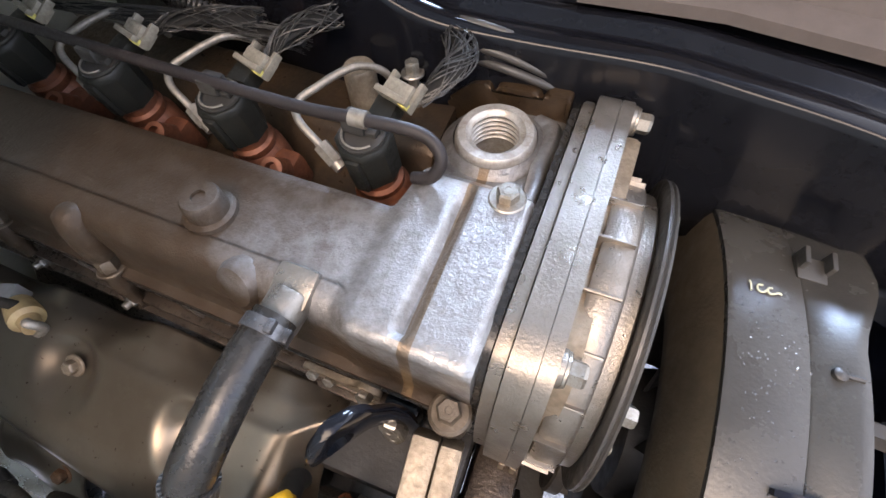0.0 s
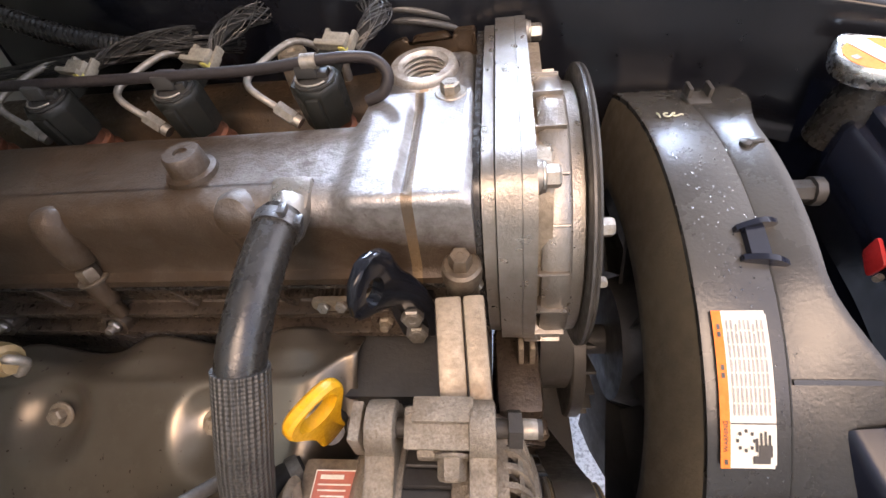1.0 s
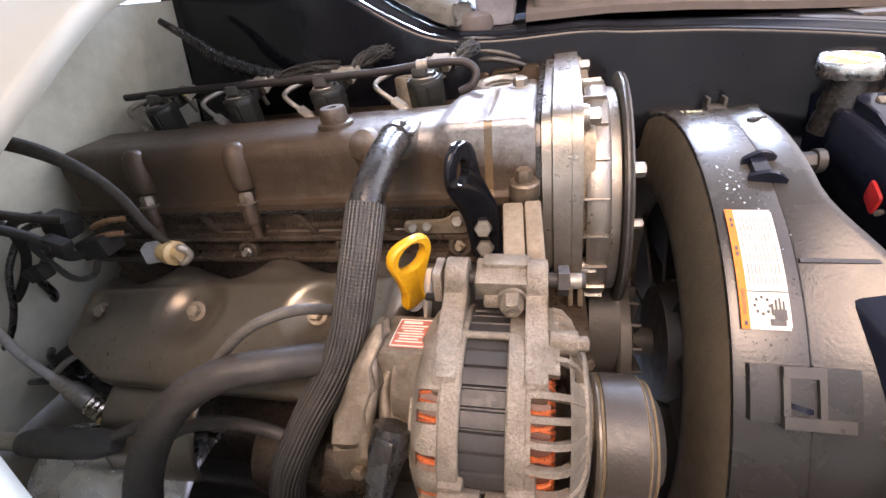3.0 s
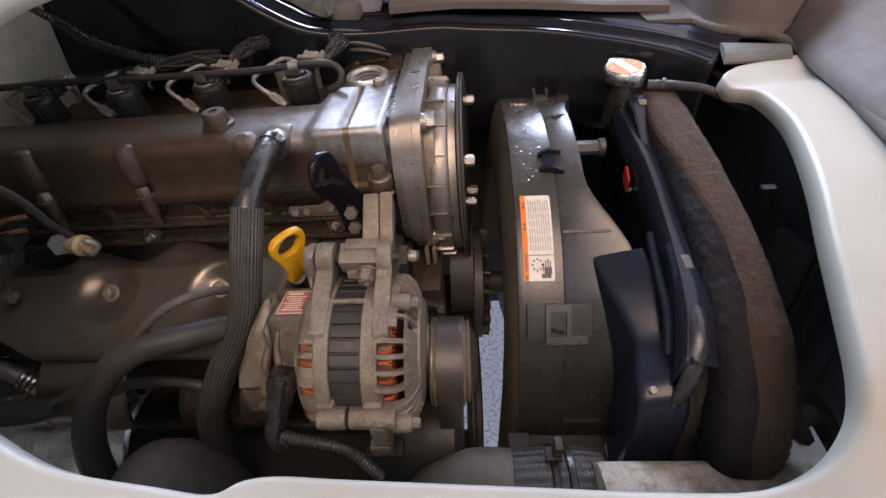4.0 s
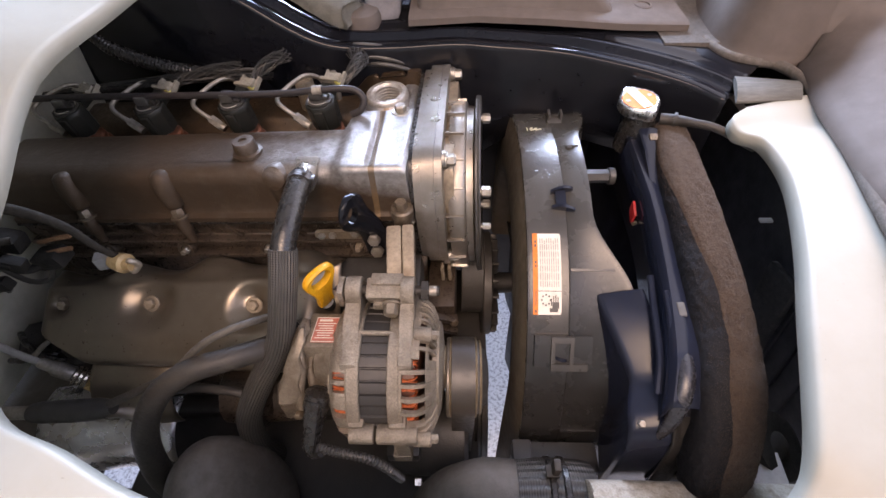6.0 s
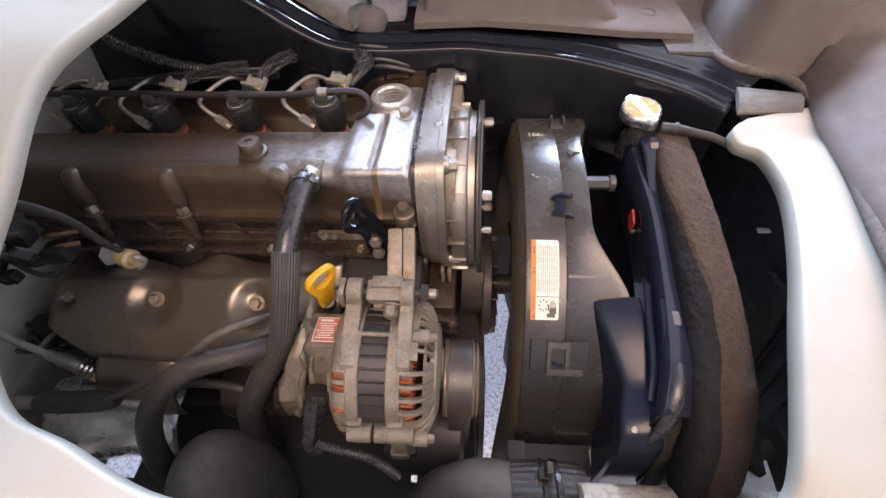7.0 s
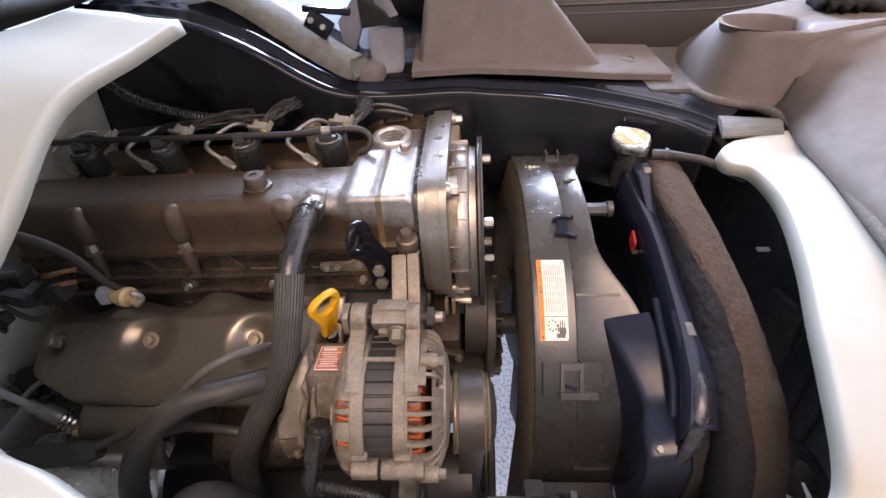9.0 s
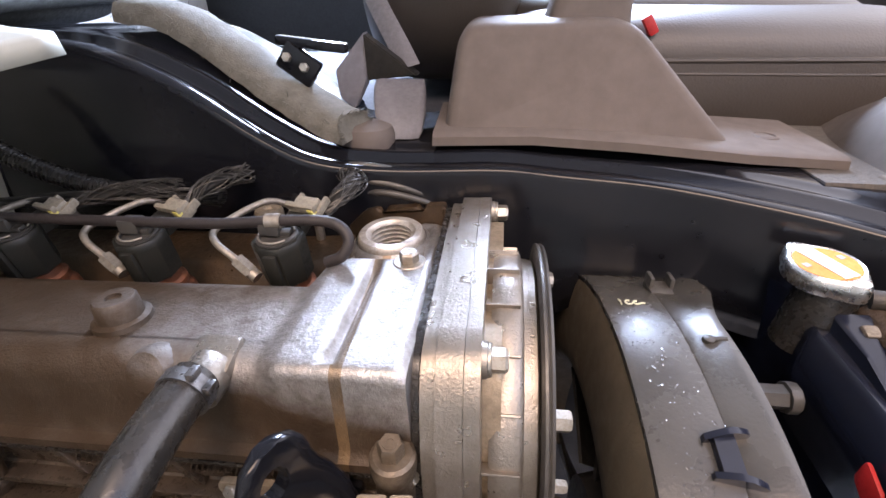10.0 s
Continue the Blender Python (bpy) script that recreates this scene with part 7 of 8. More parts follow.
box(bm, (0.262, 0.080, 0.916), (0.009, 0.008, 0.018), Matrix.Rotation(radians(25), 3, "X"), 0.002)
part("neck_bracket", bm, ALU_ROUGH, rad)
bm = bmesh.new()
prism(bm, rounded([(0.021, 0.884), (0.022, 0.870), (0.009, 0.862), (0.006, 0.876)], 0.002), "x", 0.2378, 0.240, 0.0006)
part("tag", bm, RED_TAG, rad, "small red plastic tag")
bm = bmesh.new()
cyl(bm, (0.242, 0.006, 0.866), (0.238, 0.004, 0.866), 0.002)
part("tag_rivet", bm, BOLT, rad)
for y, z, l in ((-0.108, 0.872, 0.022),):
    bm = bmesh.new()
    box(bm, (0.2495, y, z + 0.0015), (0.007, l * 0.6, 0.004), Matrix.Rotation(radians(12), 3, "X"), 0.0015)
    part("tank_rib", bm, surface("pale_pad", (0.10, 0.092, 0.08), (0.04, 0.038, 0.036), 0.4) if not bpy.data.materials.get("pale_pad") else bpy.data.materials["pale_pad"], rad, "pale grey pad on the tank")

CAPM = pose(0.2505, 0.112, 0.9365, 2, -5, 18)
bm = bmesh.new()
u, v = Vector((1, 0, 0)), Vector((0, 1, 0))


def cap_ring(z, r, k):
    out = []
    for i in range(72):
        a = 2 * math.pi * i / 72
        lug = math.exp(-((math.cos(a)) / 0.32) ** 2)
        out.append(Vector((math.cos(a) * r, math.sin(a) * r, z)) + Vector((math.cos(a), math.sin(a), 0)) * 0.0065 * lug * k)
    return out


ring_loft(bm, [cap_ring(-0.001, 0.0205, 1), cap_ring(0.000, 0.0212, 1), cap_ring(0.008, 0.0212, 1), cap_ring(0.0105, 0.0200, 0.95), cap_ring(0.0112, 0.0188, 0.8), cap_ring(0.0106, 0.0180, 0.0), cap_ring(0.0102, 0.0172, 0.0)])
cap = part("cap", bm, CHROME, rad, "bright plated pressure cap with an orange label", m=CAPM)
bm = bmesh.new()
lathe(bm, (0, 0, 0.0099), (0, 0, 1), [(0, 0.0176), (0.0009, 0.0176)], 40)
part("label", bm, LABEL_O, cap, "orange label disc", m=CAPM)
bm = bmesh.new()
prism(bm, [(-0.0052, -0.0162), (0.0052, -0.0162), (0.0055, 0.0162), (-0.0055, 0.0162)], "z", 0.0107, 0.0113)
part("label_panel", bm, LABEL_W, cap, m=CAPM)
bm = bmesh.new()
for i in range(9):
    box(bm, (0, 0.012 - i * 0.003, 0.01135), (0.008 - 0.002 * (i % 2), 0.0009, 0.0003))
for s in (-1, 1):
    box(bm, (s * 0.0125, 0.002, 0.0109), (0.004, 0.004, 0.0003))
part("print", bm, PRINT, cap, m=CAPM)
bm = bmesh.new()
tube(bm, [(0.272, 0.098, 0.931), (0.286, 0.092, 0.933), (0.300, 0.082, 0.936), (0.322, 0.072, 0.935), (0.36, 0.06, 0.92)], [0.0062, 0.006, 0.0045, 0.0042, 0.0042], 14)
of = solo("overflow_hose", bm, RUBBER_DUST, (0.30, 0.08, 0.93), "grey rubber overflow hose from the radiator neck", "hose")
bm = bmesh.new()
lathe(bm, (0.284, 0.093, 0.933), (0.014, -0.006, 0.002), [(0, 0.0064), (0, 0.0075), (0.003, 0.0075), (0.003, 0.0064)], 16)
part("clamp", bm, DARK, of)

# foam seal along the radiator
SKIN = surface("black_foam_skin", (0.0050, 0.0052, 0.0065), (0.0095, 0.0085, 0.0085), 0.7, 0.0, 60, (0.42, 0.75), 420, 0.0012, 0.1, 0.0006, spec=0.16)
FO = [(0.288, 0.100, 0.912, 0.016), (0.284, 0.050, 0.905, 0.020), (0.285, -0.010, 0.890, 0.022), (0.286, -0.070, 0.874, 0.023), (0.284, -0.120, 0.858, 0.024), (0.280, -0.165, 0.840, 0.025), (0.276, -0.198, 0.814, 0.024), (0.271, -0.216, 0.795, 0.022), (0.267, -0.224, 0.780, 0.016)]
cs = smooth_path([(p[0] - 0.003, p[1], p[2]) for p in FO], 26)
ws = np.interp(np.linspace(0, 1, len(cs)), np.linspace(0, 1, len(FO)), [p[3] * 1.12 for p in FO])
rows = []
noise.seed_set(3)
for i, p in enumerate(cs):
    d = (cs[min(i + 1, len(cs) - 1)] - cs[max(i - 1, 0)]).normalized()
    side = Vector((1, 0, 0))
    up = side.cross(d) * -1
    if up.z < 0:
        up = -up
    border = radians(96 + 60 * (1 - sstep(0.05, 0.45, i / len(cs))) + 6 * noise.noise(Vector((i * 0.05, 4.0, 1.0))) + 1.5 * noise.noise(Vector((i * 0.5, 4.0, 1.0))))
    row = []
    for k in range(120):
        a = border * k / 36 if k <= 36 else border + (2 * math.pi - border) * (k - 36) / 84
        ca, sa = math.cos(a), math.sin(a)
        q = p + side * ws[i] * math.copysign(abs(ca) ** 0.6, ca) + up * ws[i] * 0.95 * math.copysign(abs(sa) ** 0.7, sa)
        row.append(q + (q - p).normalized() * (noise.noise(q * 160) * 0.0007 + noise.noise(q * 420) * 0.0006 + noise.noise(q * 40) * 0.0010))
    rows.append(row)
foam = thing("foam_seal", (0.26, -0.2, 0.72), "thick brown foam seal with a black skin on one side", "foam seal")
for dark in (0, 1):
    bm = bmesh.new()
    vr = [[bm.verts.new(p) for p in r] for r in rows]
    for i in range(len(rows) - 1):
        for k in range(120):
            if (36 <= k < 87) == bool(dark):
                bm.faces.new((vr[i][k], vr[i][(k + 1) % 120], vr[i + 1][(k + 1) % 120], vr[i + 1][k]))
    if not dark:
        bm.faces.new(vr[0][::-1])
        bm.faces.new(vr[-1])
    bmesh.ops.delete(bm, geom=[v for v in bm.verts if not v.link_faces], context="VERTS")
    part(("brown_face", "black_skin")[dark], bm, (FOAM, SKIN)[dark], foam, ("dusty brown open-cell foam", "smooth black skin of the foam")[dark], smooth=80)
bm = bmesh.new()
for i in range(15000):
    r, k = rng.randrange(len(rows) - 1), rng.choice((rng.randrange(-26, 36), 33 + int(abs(rng.gauss(0, 7)))))
    f, g = rng.random(), rng.random()
    p = rows[r][k].lerp(rows[r + 1][k], f).lerp(rows[r][(k + 1) % 120].lerp(rows[r + 1][(k + 1) % 120], f), g)
    n = (p - cs[r]).normalized()
    h = rng.uniform(0.0004, 0.0013)
    t = Vector((rng.uniform(-1, 1), rng.uniform(-1, 1), rng.uniform(-1, 1)))
    u, v, d = frame_for(n + t * 0.6)
    b3 = [bm.verts.new(p - n * 0.0006 + u * 0.0004 * math.cos(q) + v * 0.0004 * math.sin(q)) for q in (0, 2.1, 4.2)]
    tip = bm.verts.new(p + d * h)
    for q in range(3):
        bm.faces.new((b3[q], b3[(q + 1) % 3], tip))
tagged(part("fuzz", bm, FOAM, foam, "loose brown foam fibres"), kind="stuff")
# dark cheek between the tank edge and the foam
bm = bmesh.new()
edge = smooth_path(E1, 8)
rows = []
for i in range(len(edge)):
    k = i / (len(edge) - 1)
    p = edge[i]
    f = k * 0.86 * (len(cs) - 1)
    q = cs[int(f)]
    w = ws[int(f)]
    q = Vector((q.x - w * 0.85, p.y, np.interp(-p.y, [-c.y for c in cs], [c.z for c in cs]) + w * 0.25))
    rows.append([p + Vector((0.002, 0, -0.003)), p.lerp(q, 0.3) + Vector((0, 0, -0.006)), p.lerp(q, 0.7) + Vector((0, 0, -0.004)), q, q + Vector((0.006, 0, -0.02))])
last = rows[-1]
skirt = bmesh.new()
ring_loft(skirt, [last, [v + Vector((0.004, -0.016, -0.035)) for v in last], [v + Vector((0.006, -0.024, -0.12)) for v in last]], closed=False)
ring_loft(bm, rows, closed=False)
sk = part("skirt", skirt, TAPE, rad, "matt black lower skirt", smooth=60)
sk.modifiers.new("thickness", "SOLIDIFY").thickness = 0.002
o = part("cheek", bm, surface("satin_navy_plastic", (0.0105, 0.0135, 0.021), (0.021, 0.021, 0.0255), 0.34), rad, smooth=60)
sol = o.modifiers.new("thickness", "SOLIDIFY")
sol.thickness = 0.002

# expansion duct moulded beside the shroud
duct = thing("shroud_duct", (0.20, -0.12, 0.72), "glossy blue-black moulded duct beside the shroud", "duct")
bm = bmesh.new()
rows = []
for y, x0, x1, z in ((-0.074, 0.192, 0.226, 0.842), (-0.078, 0.1875, 0.230, 0.854), (-0.095, 0.192, 0.233, 0.849), (-0.112, 0.198, 0.235, 0.843), (-0.130, 0.2045, 0.236, 0.835), (-0.142, 0.2085, 0.237, 0.8285), (-0.150, 0.2095, 0.237, 0.8245),
                     (-0.160, 0.2065, 0.238, 0.8225), (-0.176, 0.2025, 0.238, 0.821), (-0.190, 0.2015, 0.238, 0.817), (-0.198, 0.202, 0.238, 0.803), (-0.202, 0.202, 0.238, 0.780), (-0.204, 0.202, 0.238, 0.720)):
    ol = rounded([(x0 - 0.004, z - 0.10), (x0, z), (x1, z + 0.010), (x1 + 0.002, z - 0.10)], 0.0055, 4)
    rows.append([Vector((x, y, zz)) for x, zz in ol])
ring_loft(bm, rows)
part("body", bm, BLUEBLACK, duct, smooth=45)
bm = bmesh.new()
tube(bm, [(0.234, -0.070, 0.872), (0.232, -0.10, 0.862), (0.229, -0.14, 0.852), (0.224, -0.168, 0.838)], 0.0032, 8)
tube(bm, [(0.241, -0.090, 0.876), (0.239, -0.12, 0.868), (0.235, -0.15, 0.858), (0.229, -0.175, 0.838)], 0.003, 8)
part("edge_bead", bm, BLUEBLACK, duct)
bolt(duct, (0.2102, -0.1870, 0.8215), (0, -0.4, 1), 0.0055, 0.004, 0.0, back=0.006, mat=STEEL_PIPE)
bm = bmesh.new()
tube(bm, [(0.2420, -0.118, 0.864), (0.2425, -0.135, 0.865), (0.2420, -0.152, 0.864), (0.2395, -0.168, 0.859), (0.2350, -0.181, 0.847), (0.2300, -0.190, 0.830), (0.2250, -0.194, 0.812)], [0.002, 0.0050, 0.0068, 0.0072, 0.0070, 0.0060, 0.004], 20, 8, flat=0.6)
part("strap", bm, surface("worn_grey_plastic", (0.022, 0.022, 0.025), (0.012, 0.012, 0.015), 0.25), duct, "worn grey moulded strap")

# intake hose near the sill
it = thing("intake_hose", (0.10, -0.23, 0.70), "dusty rubber intake elbow joined to a textured hose", "hose")
bm = bmesh.new()
tube(bm, [(0.035, -0.225, 0.665), (0.055, -0.226, 0.705), (0.085, -0.228, 0.735), (0.118, -0.228, 0.742)], [0.030, 0.036, 0.038, 0.034], 28)
part("elbow", bm, DUSTED, it)
bm = bmesh.new()
tube(bm, [(0.112, -0.228, 0.742), (0.135, -0.228, 0.743), (0.160, -0.228, 0.742), (0.175, -0.228, 0.74)], [0.0345, 0.036, 0.036, 0.035], 28, 8, uv=True)
part("textured_hose", bm, BRAID, it, "black textured hose end")
for x in (0.137, 0.149):
    bm = bmesh.new()
    lathe(bm, (x, -0.228, 0.743), (1, 0, 0), [(0, 0.0362), (0.001, 0.0375), (0.005, 0.0375), (0.006, 0.0362)], 36)
    part("band", bm, RUBBER, it)
bm = bmesh.new()
box(bm, (0.142, -0.213, 0.787), (0.006, 0.010, 0.020), bevel=0.0015)
box(bm, (0.140, -0.214, 0.781), (0.012, 0.010, 0.004), bevel=0.001)
part("clamp_screw", bm, RUBBER_DUST, it)
# pale cross member under the sill
bm = bmesh.new()
prism(bm, rounded([(-0.30, 0.70), (-0.30, 0.796), (-0.245, 0.797), (-0.221, 0.790), (-0.213, 0.750), (-0.216, 0.70)], 0.02, 5), "x", 0.168, 0.43, 0.004)
solo("floor_crossmember", bm, WEATHERED, (0.3, -0.26, 0.70), "weathered cream painted floor cross member caked with dirt", "cross member", kind="structure")
bm = bmesh.new()
prism(bm, [(0.345, -0.10), (0.336, -0.226), (0.292, -0.226), (0.300, -0.19)], "z", 0.776, 0.781)
solo("side_plate", bm, surface("pale_primer", (0.50, 0.44, 0.40), (0.40, 0.35, 0.31), 0.6), (0.32, -0.2, 0.776), "pale primed metal plate in the corner of the bay", "plate")
bm = bmesh.new()
lathe(bm, (0.340, -0.184, 0.768), (0.5, -0.3, 1), [(-0.03, 0.018), (-0.01, 0.028), (0.006, 0.031), (0.012, 0.029), (0.014, 0.022), (0.012, 0.012), (0.016, 0.006)], 30)
solo("horn", bm, RUBBER_DUST, (0.340, -0.184, 0.738), "dusty round black horn beside the radiator", "horn")
# white strip whose colour stands in for daylight through a gap
bm = bmesh.new()
box(bm, (0.394, 0.025, 0.8515), (0.022, 0.006, 0.003), bevel=0.001)
solo("daylight_strip", bm, surface("bright_gap_white", (0.85, 0.85, 0.83), (0.75, 0.74, 0.71), 0.4), (0.394, 0.025, 0.850), "small white strip painted in for a daylight gap in the wall", "clip")
# dark inner panels round the radiator
baf = thing("front_baffle", (0.402, 0.02, 0.50), "black sheet baffle ahead of the core", "baffle")
bm = bmesh.new()
box(bm, (0.402, 0.02, 0.70), (0.012, 0.44, 0.40))
part("sheet", bm, BAFFLE, baf)
for i in range(4):
    bm = bmesh.new()
    box(bm, (0.3945, -0.055 - i * 0.026, 0.72), (0.004, 0.005, 0.22), Matrix.Rotation(radians(-8), 3, "X"), 0.0015)
    part("pleat", bm, BAFFLE, baf)
bm = bmesh.new()
box(bm, (0.392, -0.045, 0.785), (0.008, 0.045, 0.10), Matrix.Rotation(radians(-10), 3, "X"), 0.002)
part("pad", bm, surface("dull_grey_pad", (0.060, 0.060, 0.060), (0.036, 0.036, 0.037), 0.8), baf, "dull dark grey pad")
bm = bmesh.new()
tube(bm, [(0.10, 0.225, 0.905), (0.16, 0.22, 0.912), (0.21, 0.205, 0.915), (0.245, 0.18, 0.91)], 0.020, 20)
solo("upper_radiator_hose", bm, DARK, (0.2, 0.22, 0.89), "black upper radiator hose in the shadow of the rail", "hose")

bm = bmesh.new()
box(bm, (0.158, -0.180, 0.690), (0.085, 0.030, 0.050), bevel=0.004)
box(bm, (0.124, -0.176, 0.708), (0.020, 0.024, 0.020), bevel=0.003)
part("lower_foot", bm, BLACK, shroud, "square black foot of the shroud")

# ---- cabin beyond the rail ----
ped = thing("console_panel", (0.12, 0.25, 0.965), "taupe plastic console side panel on its foot", "console panel")
bm = bmesh.new()
rows = []
for y0, g, s in ((0.0, 0.0, 0.90), (0.0012, 0.002, 0.945), (0.004, 0.004, 0.972), (0.009, 0.006, 0.990), (0.017, 0.008, 1.0), (0.05, 0.010, 1.0), (0.12, 0.010, 1.0)):
    ol = rounded([(0.004 - g * 0, 0.986), (0.014, 1.066 + g * 0.3), (0.160, 1.071 + g * 0.3), (0.252 + g * 0.0, 0.976)], [0.004, 0.022, 0.022, 0.004], 6)
    yy = lambda z: 0.232 + (z - 0.976) * 0.42
    cx = 0.12
    rows.append([Vector((cx + (x - cx) * s, yy(z) + y0 + 0.012, 0.98 + (z - 0.98) * s)) for x, z in ol])
ring_loft(bm, rows)
part("hood", bm, TRIM, ped, smooth=70)
bm = bmesh.new()
rows = []
for x, y, z in ((-0.004, 0.228, 0.978), (0.08, 0.232, 0.980), (0.16, 0.226, 0.978), (0.25, 0.224, 0.972), (0.330, 0.228, 0.968)):
    rows.append([Vector((x, y, z)), Vector((x, y + 0.001, z + 0.007)), Vector((x, y + 0.006, z + 0.010)), Vector((x, y + 0.11, z + 0.014)), Vector((x, y + 0.11, z))])
ring_loft(bm, rows)
part("foot_flange", bm, TRIM, ped, smooth=45)
bm = bmesh.new()
lathe(bm, (0.285, 0.275, 0.978), (0, 0, 1), [(0, 0.012), (0.004, 0.0115), (0.005, 0.009), (0.0035, 0.008)], 24)
part("screw_cap", bm, TRIM, ped)
bm = bmesh.new()
rows = []
for z, x0, x1, y in ((1.045, 0.085, 0.168, 0.315), (1.085, 0.098, 0.168, 0.325), (1.14, 0.120, 0.176, 0.34), (1.24, 0.150, 0.195, 0.36)):
    rows.append([Vector((x, yy_, z)) for x, yy_ in rounded([(x0, y), (x1, y), (x1, y + 0.06), (x0, y + 0.06)], 0.012, 4)])
ring_loft(bm, rows)
part("stalk", bm, TRIM, ped, smooth=60)

# seat
seat = thing("driver_seat", (0.30, 0.62, 0.95), "taupe leather driver seat with piped cushion", "seat")


def pillow(bm, c, s, p=0.5, n=28):
    rows = []
    for i in range(n + 1):
        f = -math.pi / 2 + math.pi * i / n
        cf, sf = math.cos(f), math.sin(f)
        row = []
        for k in range(n * 2):
            a = math.pi * k / n
            ca, sa = math.cos(a), math.sin(a)
            def pw(t, e):
                return math.copysign(abs(t) ** e, t)
            row.append(Vector((c[0] + s[0] * pw(cf, p) * pw(ca, p), c[1] + s[1] * pw(cf, p) * pw(sa, p), c[2] + s[2] * pw(sf, p))))
        rows.append(row)
    ring_loft(bm, rows)


bm = bmesh.new()
pillow(bm, (0.31, 0.61, 1.005), (0.27, 0.25, 0.080), 0.45)
part("cushion", bm, LEATHER, seat, smooth=80)
bm = bmesh.new()
pillow(bm, (0.27, 0.62, 1.045), (0.24, 0.19, 0.062), 0.6)
part("seat_panel", bm, LEATHER, seat, smooth=80)
bm = bmesh.new()
pts = []
for i in range(41):
    a = 2 * math.pi * i / 40
    pts.append((0.31 + 0.268 * math.copysign(abs(math.cos(a)) ** 0.45, math.cos(a)), 0.61 + 0.248 * math.copysign(abs(math.sin(a)) ** 0.45, math.sin(a)), 1.034 + 0.05 * math.cos(a) * 0.27))
tube(bm, pts, 0.003, 8, 3)
part("piping", bm, LEATHER, seat)
bm = bmesh.new()
tube(bm, [(x, y, z - 0.013 - 0.006 * (x - 0.3)) for x, y, z in pts], 0.0022, 8, 3)
part("stitched_seam", bm, LEATHER, seat)
bm = bmesh.new()
pillow(bm, (-0.02, 0.66, 1.26), (0.11, 0.25, 0.28), 0.5)
part("backrest", bm, LEATHER, seat, smooth=80)
bm = bmesh.new()
box(bm, (0.1965, 0.365, 1.0642), (0.010, 0.009, 0.020), Matrix.Rotation(radians(-35), 3, "Y"), 0.003)
part("buckle_button", bm, RED_TAG, seat, "red belt buckle button")

# seat belt
WPTS = [(-0.0396, 0.3450, 1.0241), (-0.0540, 0.3650, 1.0443), (-0.0743, 0.3950, 1.0695), (-0.0944, 0.4300, 1.0952), (-0.1158, 0.4700, 1.1368)]
APTS = [(-0.0845, 0.3400, 1.0550), (-0.0304, 0.3400, 1.0173), (-0.0827, 0.3400, 1.0115)]
MPTS = [(-0.1173, 0.3450, 1.0196), (-0.0864, 0.3520, 1.0561), (-0.0829, 0.3350, 1.0103), (-0.0912, 0.3150, 0.9883), (-0.1103, 0.3300, 0.9957)]
belt = thing("seat_belt", (-0.03, 0.25, 0.98), "grey seat belt with its anchor and cover", "seat belt")
# pouch of folded webbing over the anchor
bm = bmesh.new()
rows = []
for z, x0, x1, y, d in ((0.974, -0.052, -0.020, 0.256, 0.016), (0.980, -0.057, -0.017, 0.258, 0.020), (0.992, -0.062, -0.016, 0.270, 0.022), (1.004, -0.066, -0.017, 0.286, 0.020), (1.012, -0.068, -0.019, 0.300, 0.014), (1.017, -0.067, -0.021, 0.310, 0.008)):
    rows.append([Vector((x, y_ + 0.0015 * math.sin(x * 900 + z * 700), z)) for x, y_ in rounded([(x0, y), (x1, y + 0.006), (x1, y + d), (x0, y + d)], 0.007, 5)])
ring_loft(bm, rows)
part("webbing_fold", bm, BELT, belt, smooth=70)
bm = bmesh.new()
rows = []
for p, a in ((WPTS[0], 0.35), (WPTS[1], 0.3), (WPTS[2], 0.25), (WPTS[3], 0.2), (WPTS[4], 0.2)):
    p = Vector(p)
    q = Vector((math.cos(a), -0.25, math.sin(a))) * 0.0115
    rows.append([p - q, p + Vector((0, -0.003, 0.001)), p + q, p + q + Vector((0, 0.002, 0.001)), p + Vector((0, 0.0, 0.002)), p - q + Vector((0, 0.002, 0.001))])
ring_loft(bm, rows)
part("webbing", bm, BELT, belt, smooth=60)
bm = bmesh.new()
lathe(bm, (-0.068, 0.258, 0.968), (0, 0, 1), [(0, 0.027), (0.012, 0.027), (0.018, 0.024), (0.021, 0.016), (0.0215, 0.006)], 36)
part("anchor_cover", bm, TRIM, belt)
for name, pts, mat in (("tongue", APTS, TAPE), ("guide_wedge", MPTS, surface("mauve_grey_plastic", (0.13, 0.125, 0.14), (0.10, 0.095, 0.105), 0.5))):
    bm = bmesh.new()
    lo = [bm.verts.new(Vector(p)) for p in pts]
    hi = [bm.verts.new(Vector(p) + Vector((0.002, 0.012, 0.001))) for p in pts]
    n = len(pts)
    bm.faces.new(lo)
    bm.faces.new(hi[::-1])
    for k in range(n):
        bm.faces.new((lo[k], hi[k], hi[(k + 1) % n], lo[(k + 1) % n]))
    bmesh.ops.bevel(bm, geom=list(bm.edges), offset=0.0012, segments=2, affect="EDGES")
    part(name, bm, mat, belt)

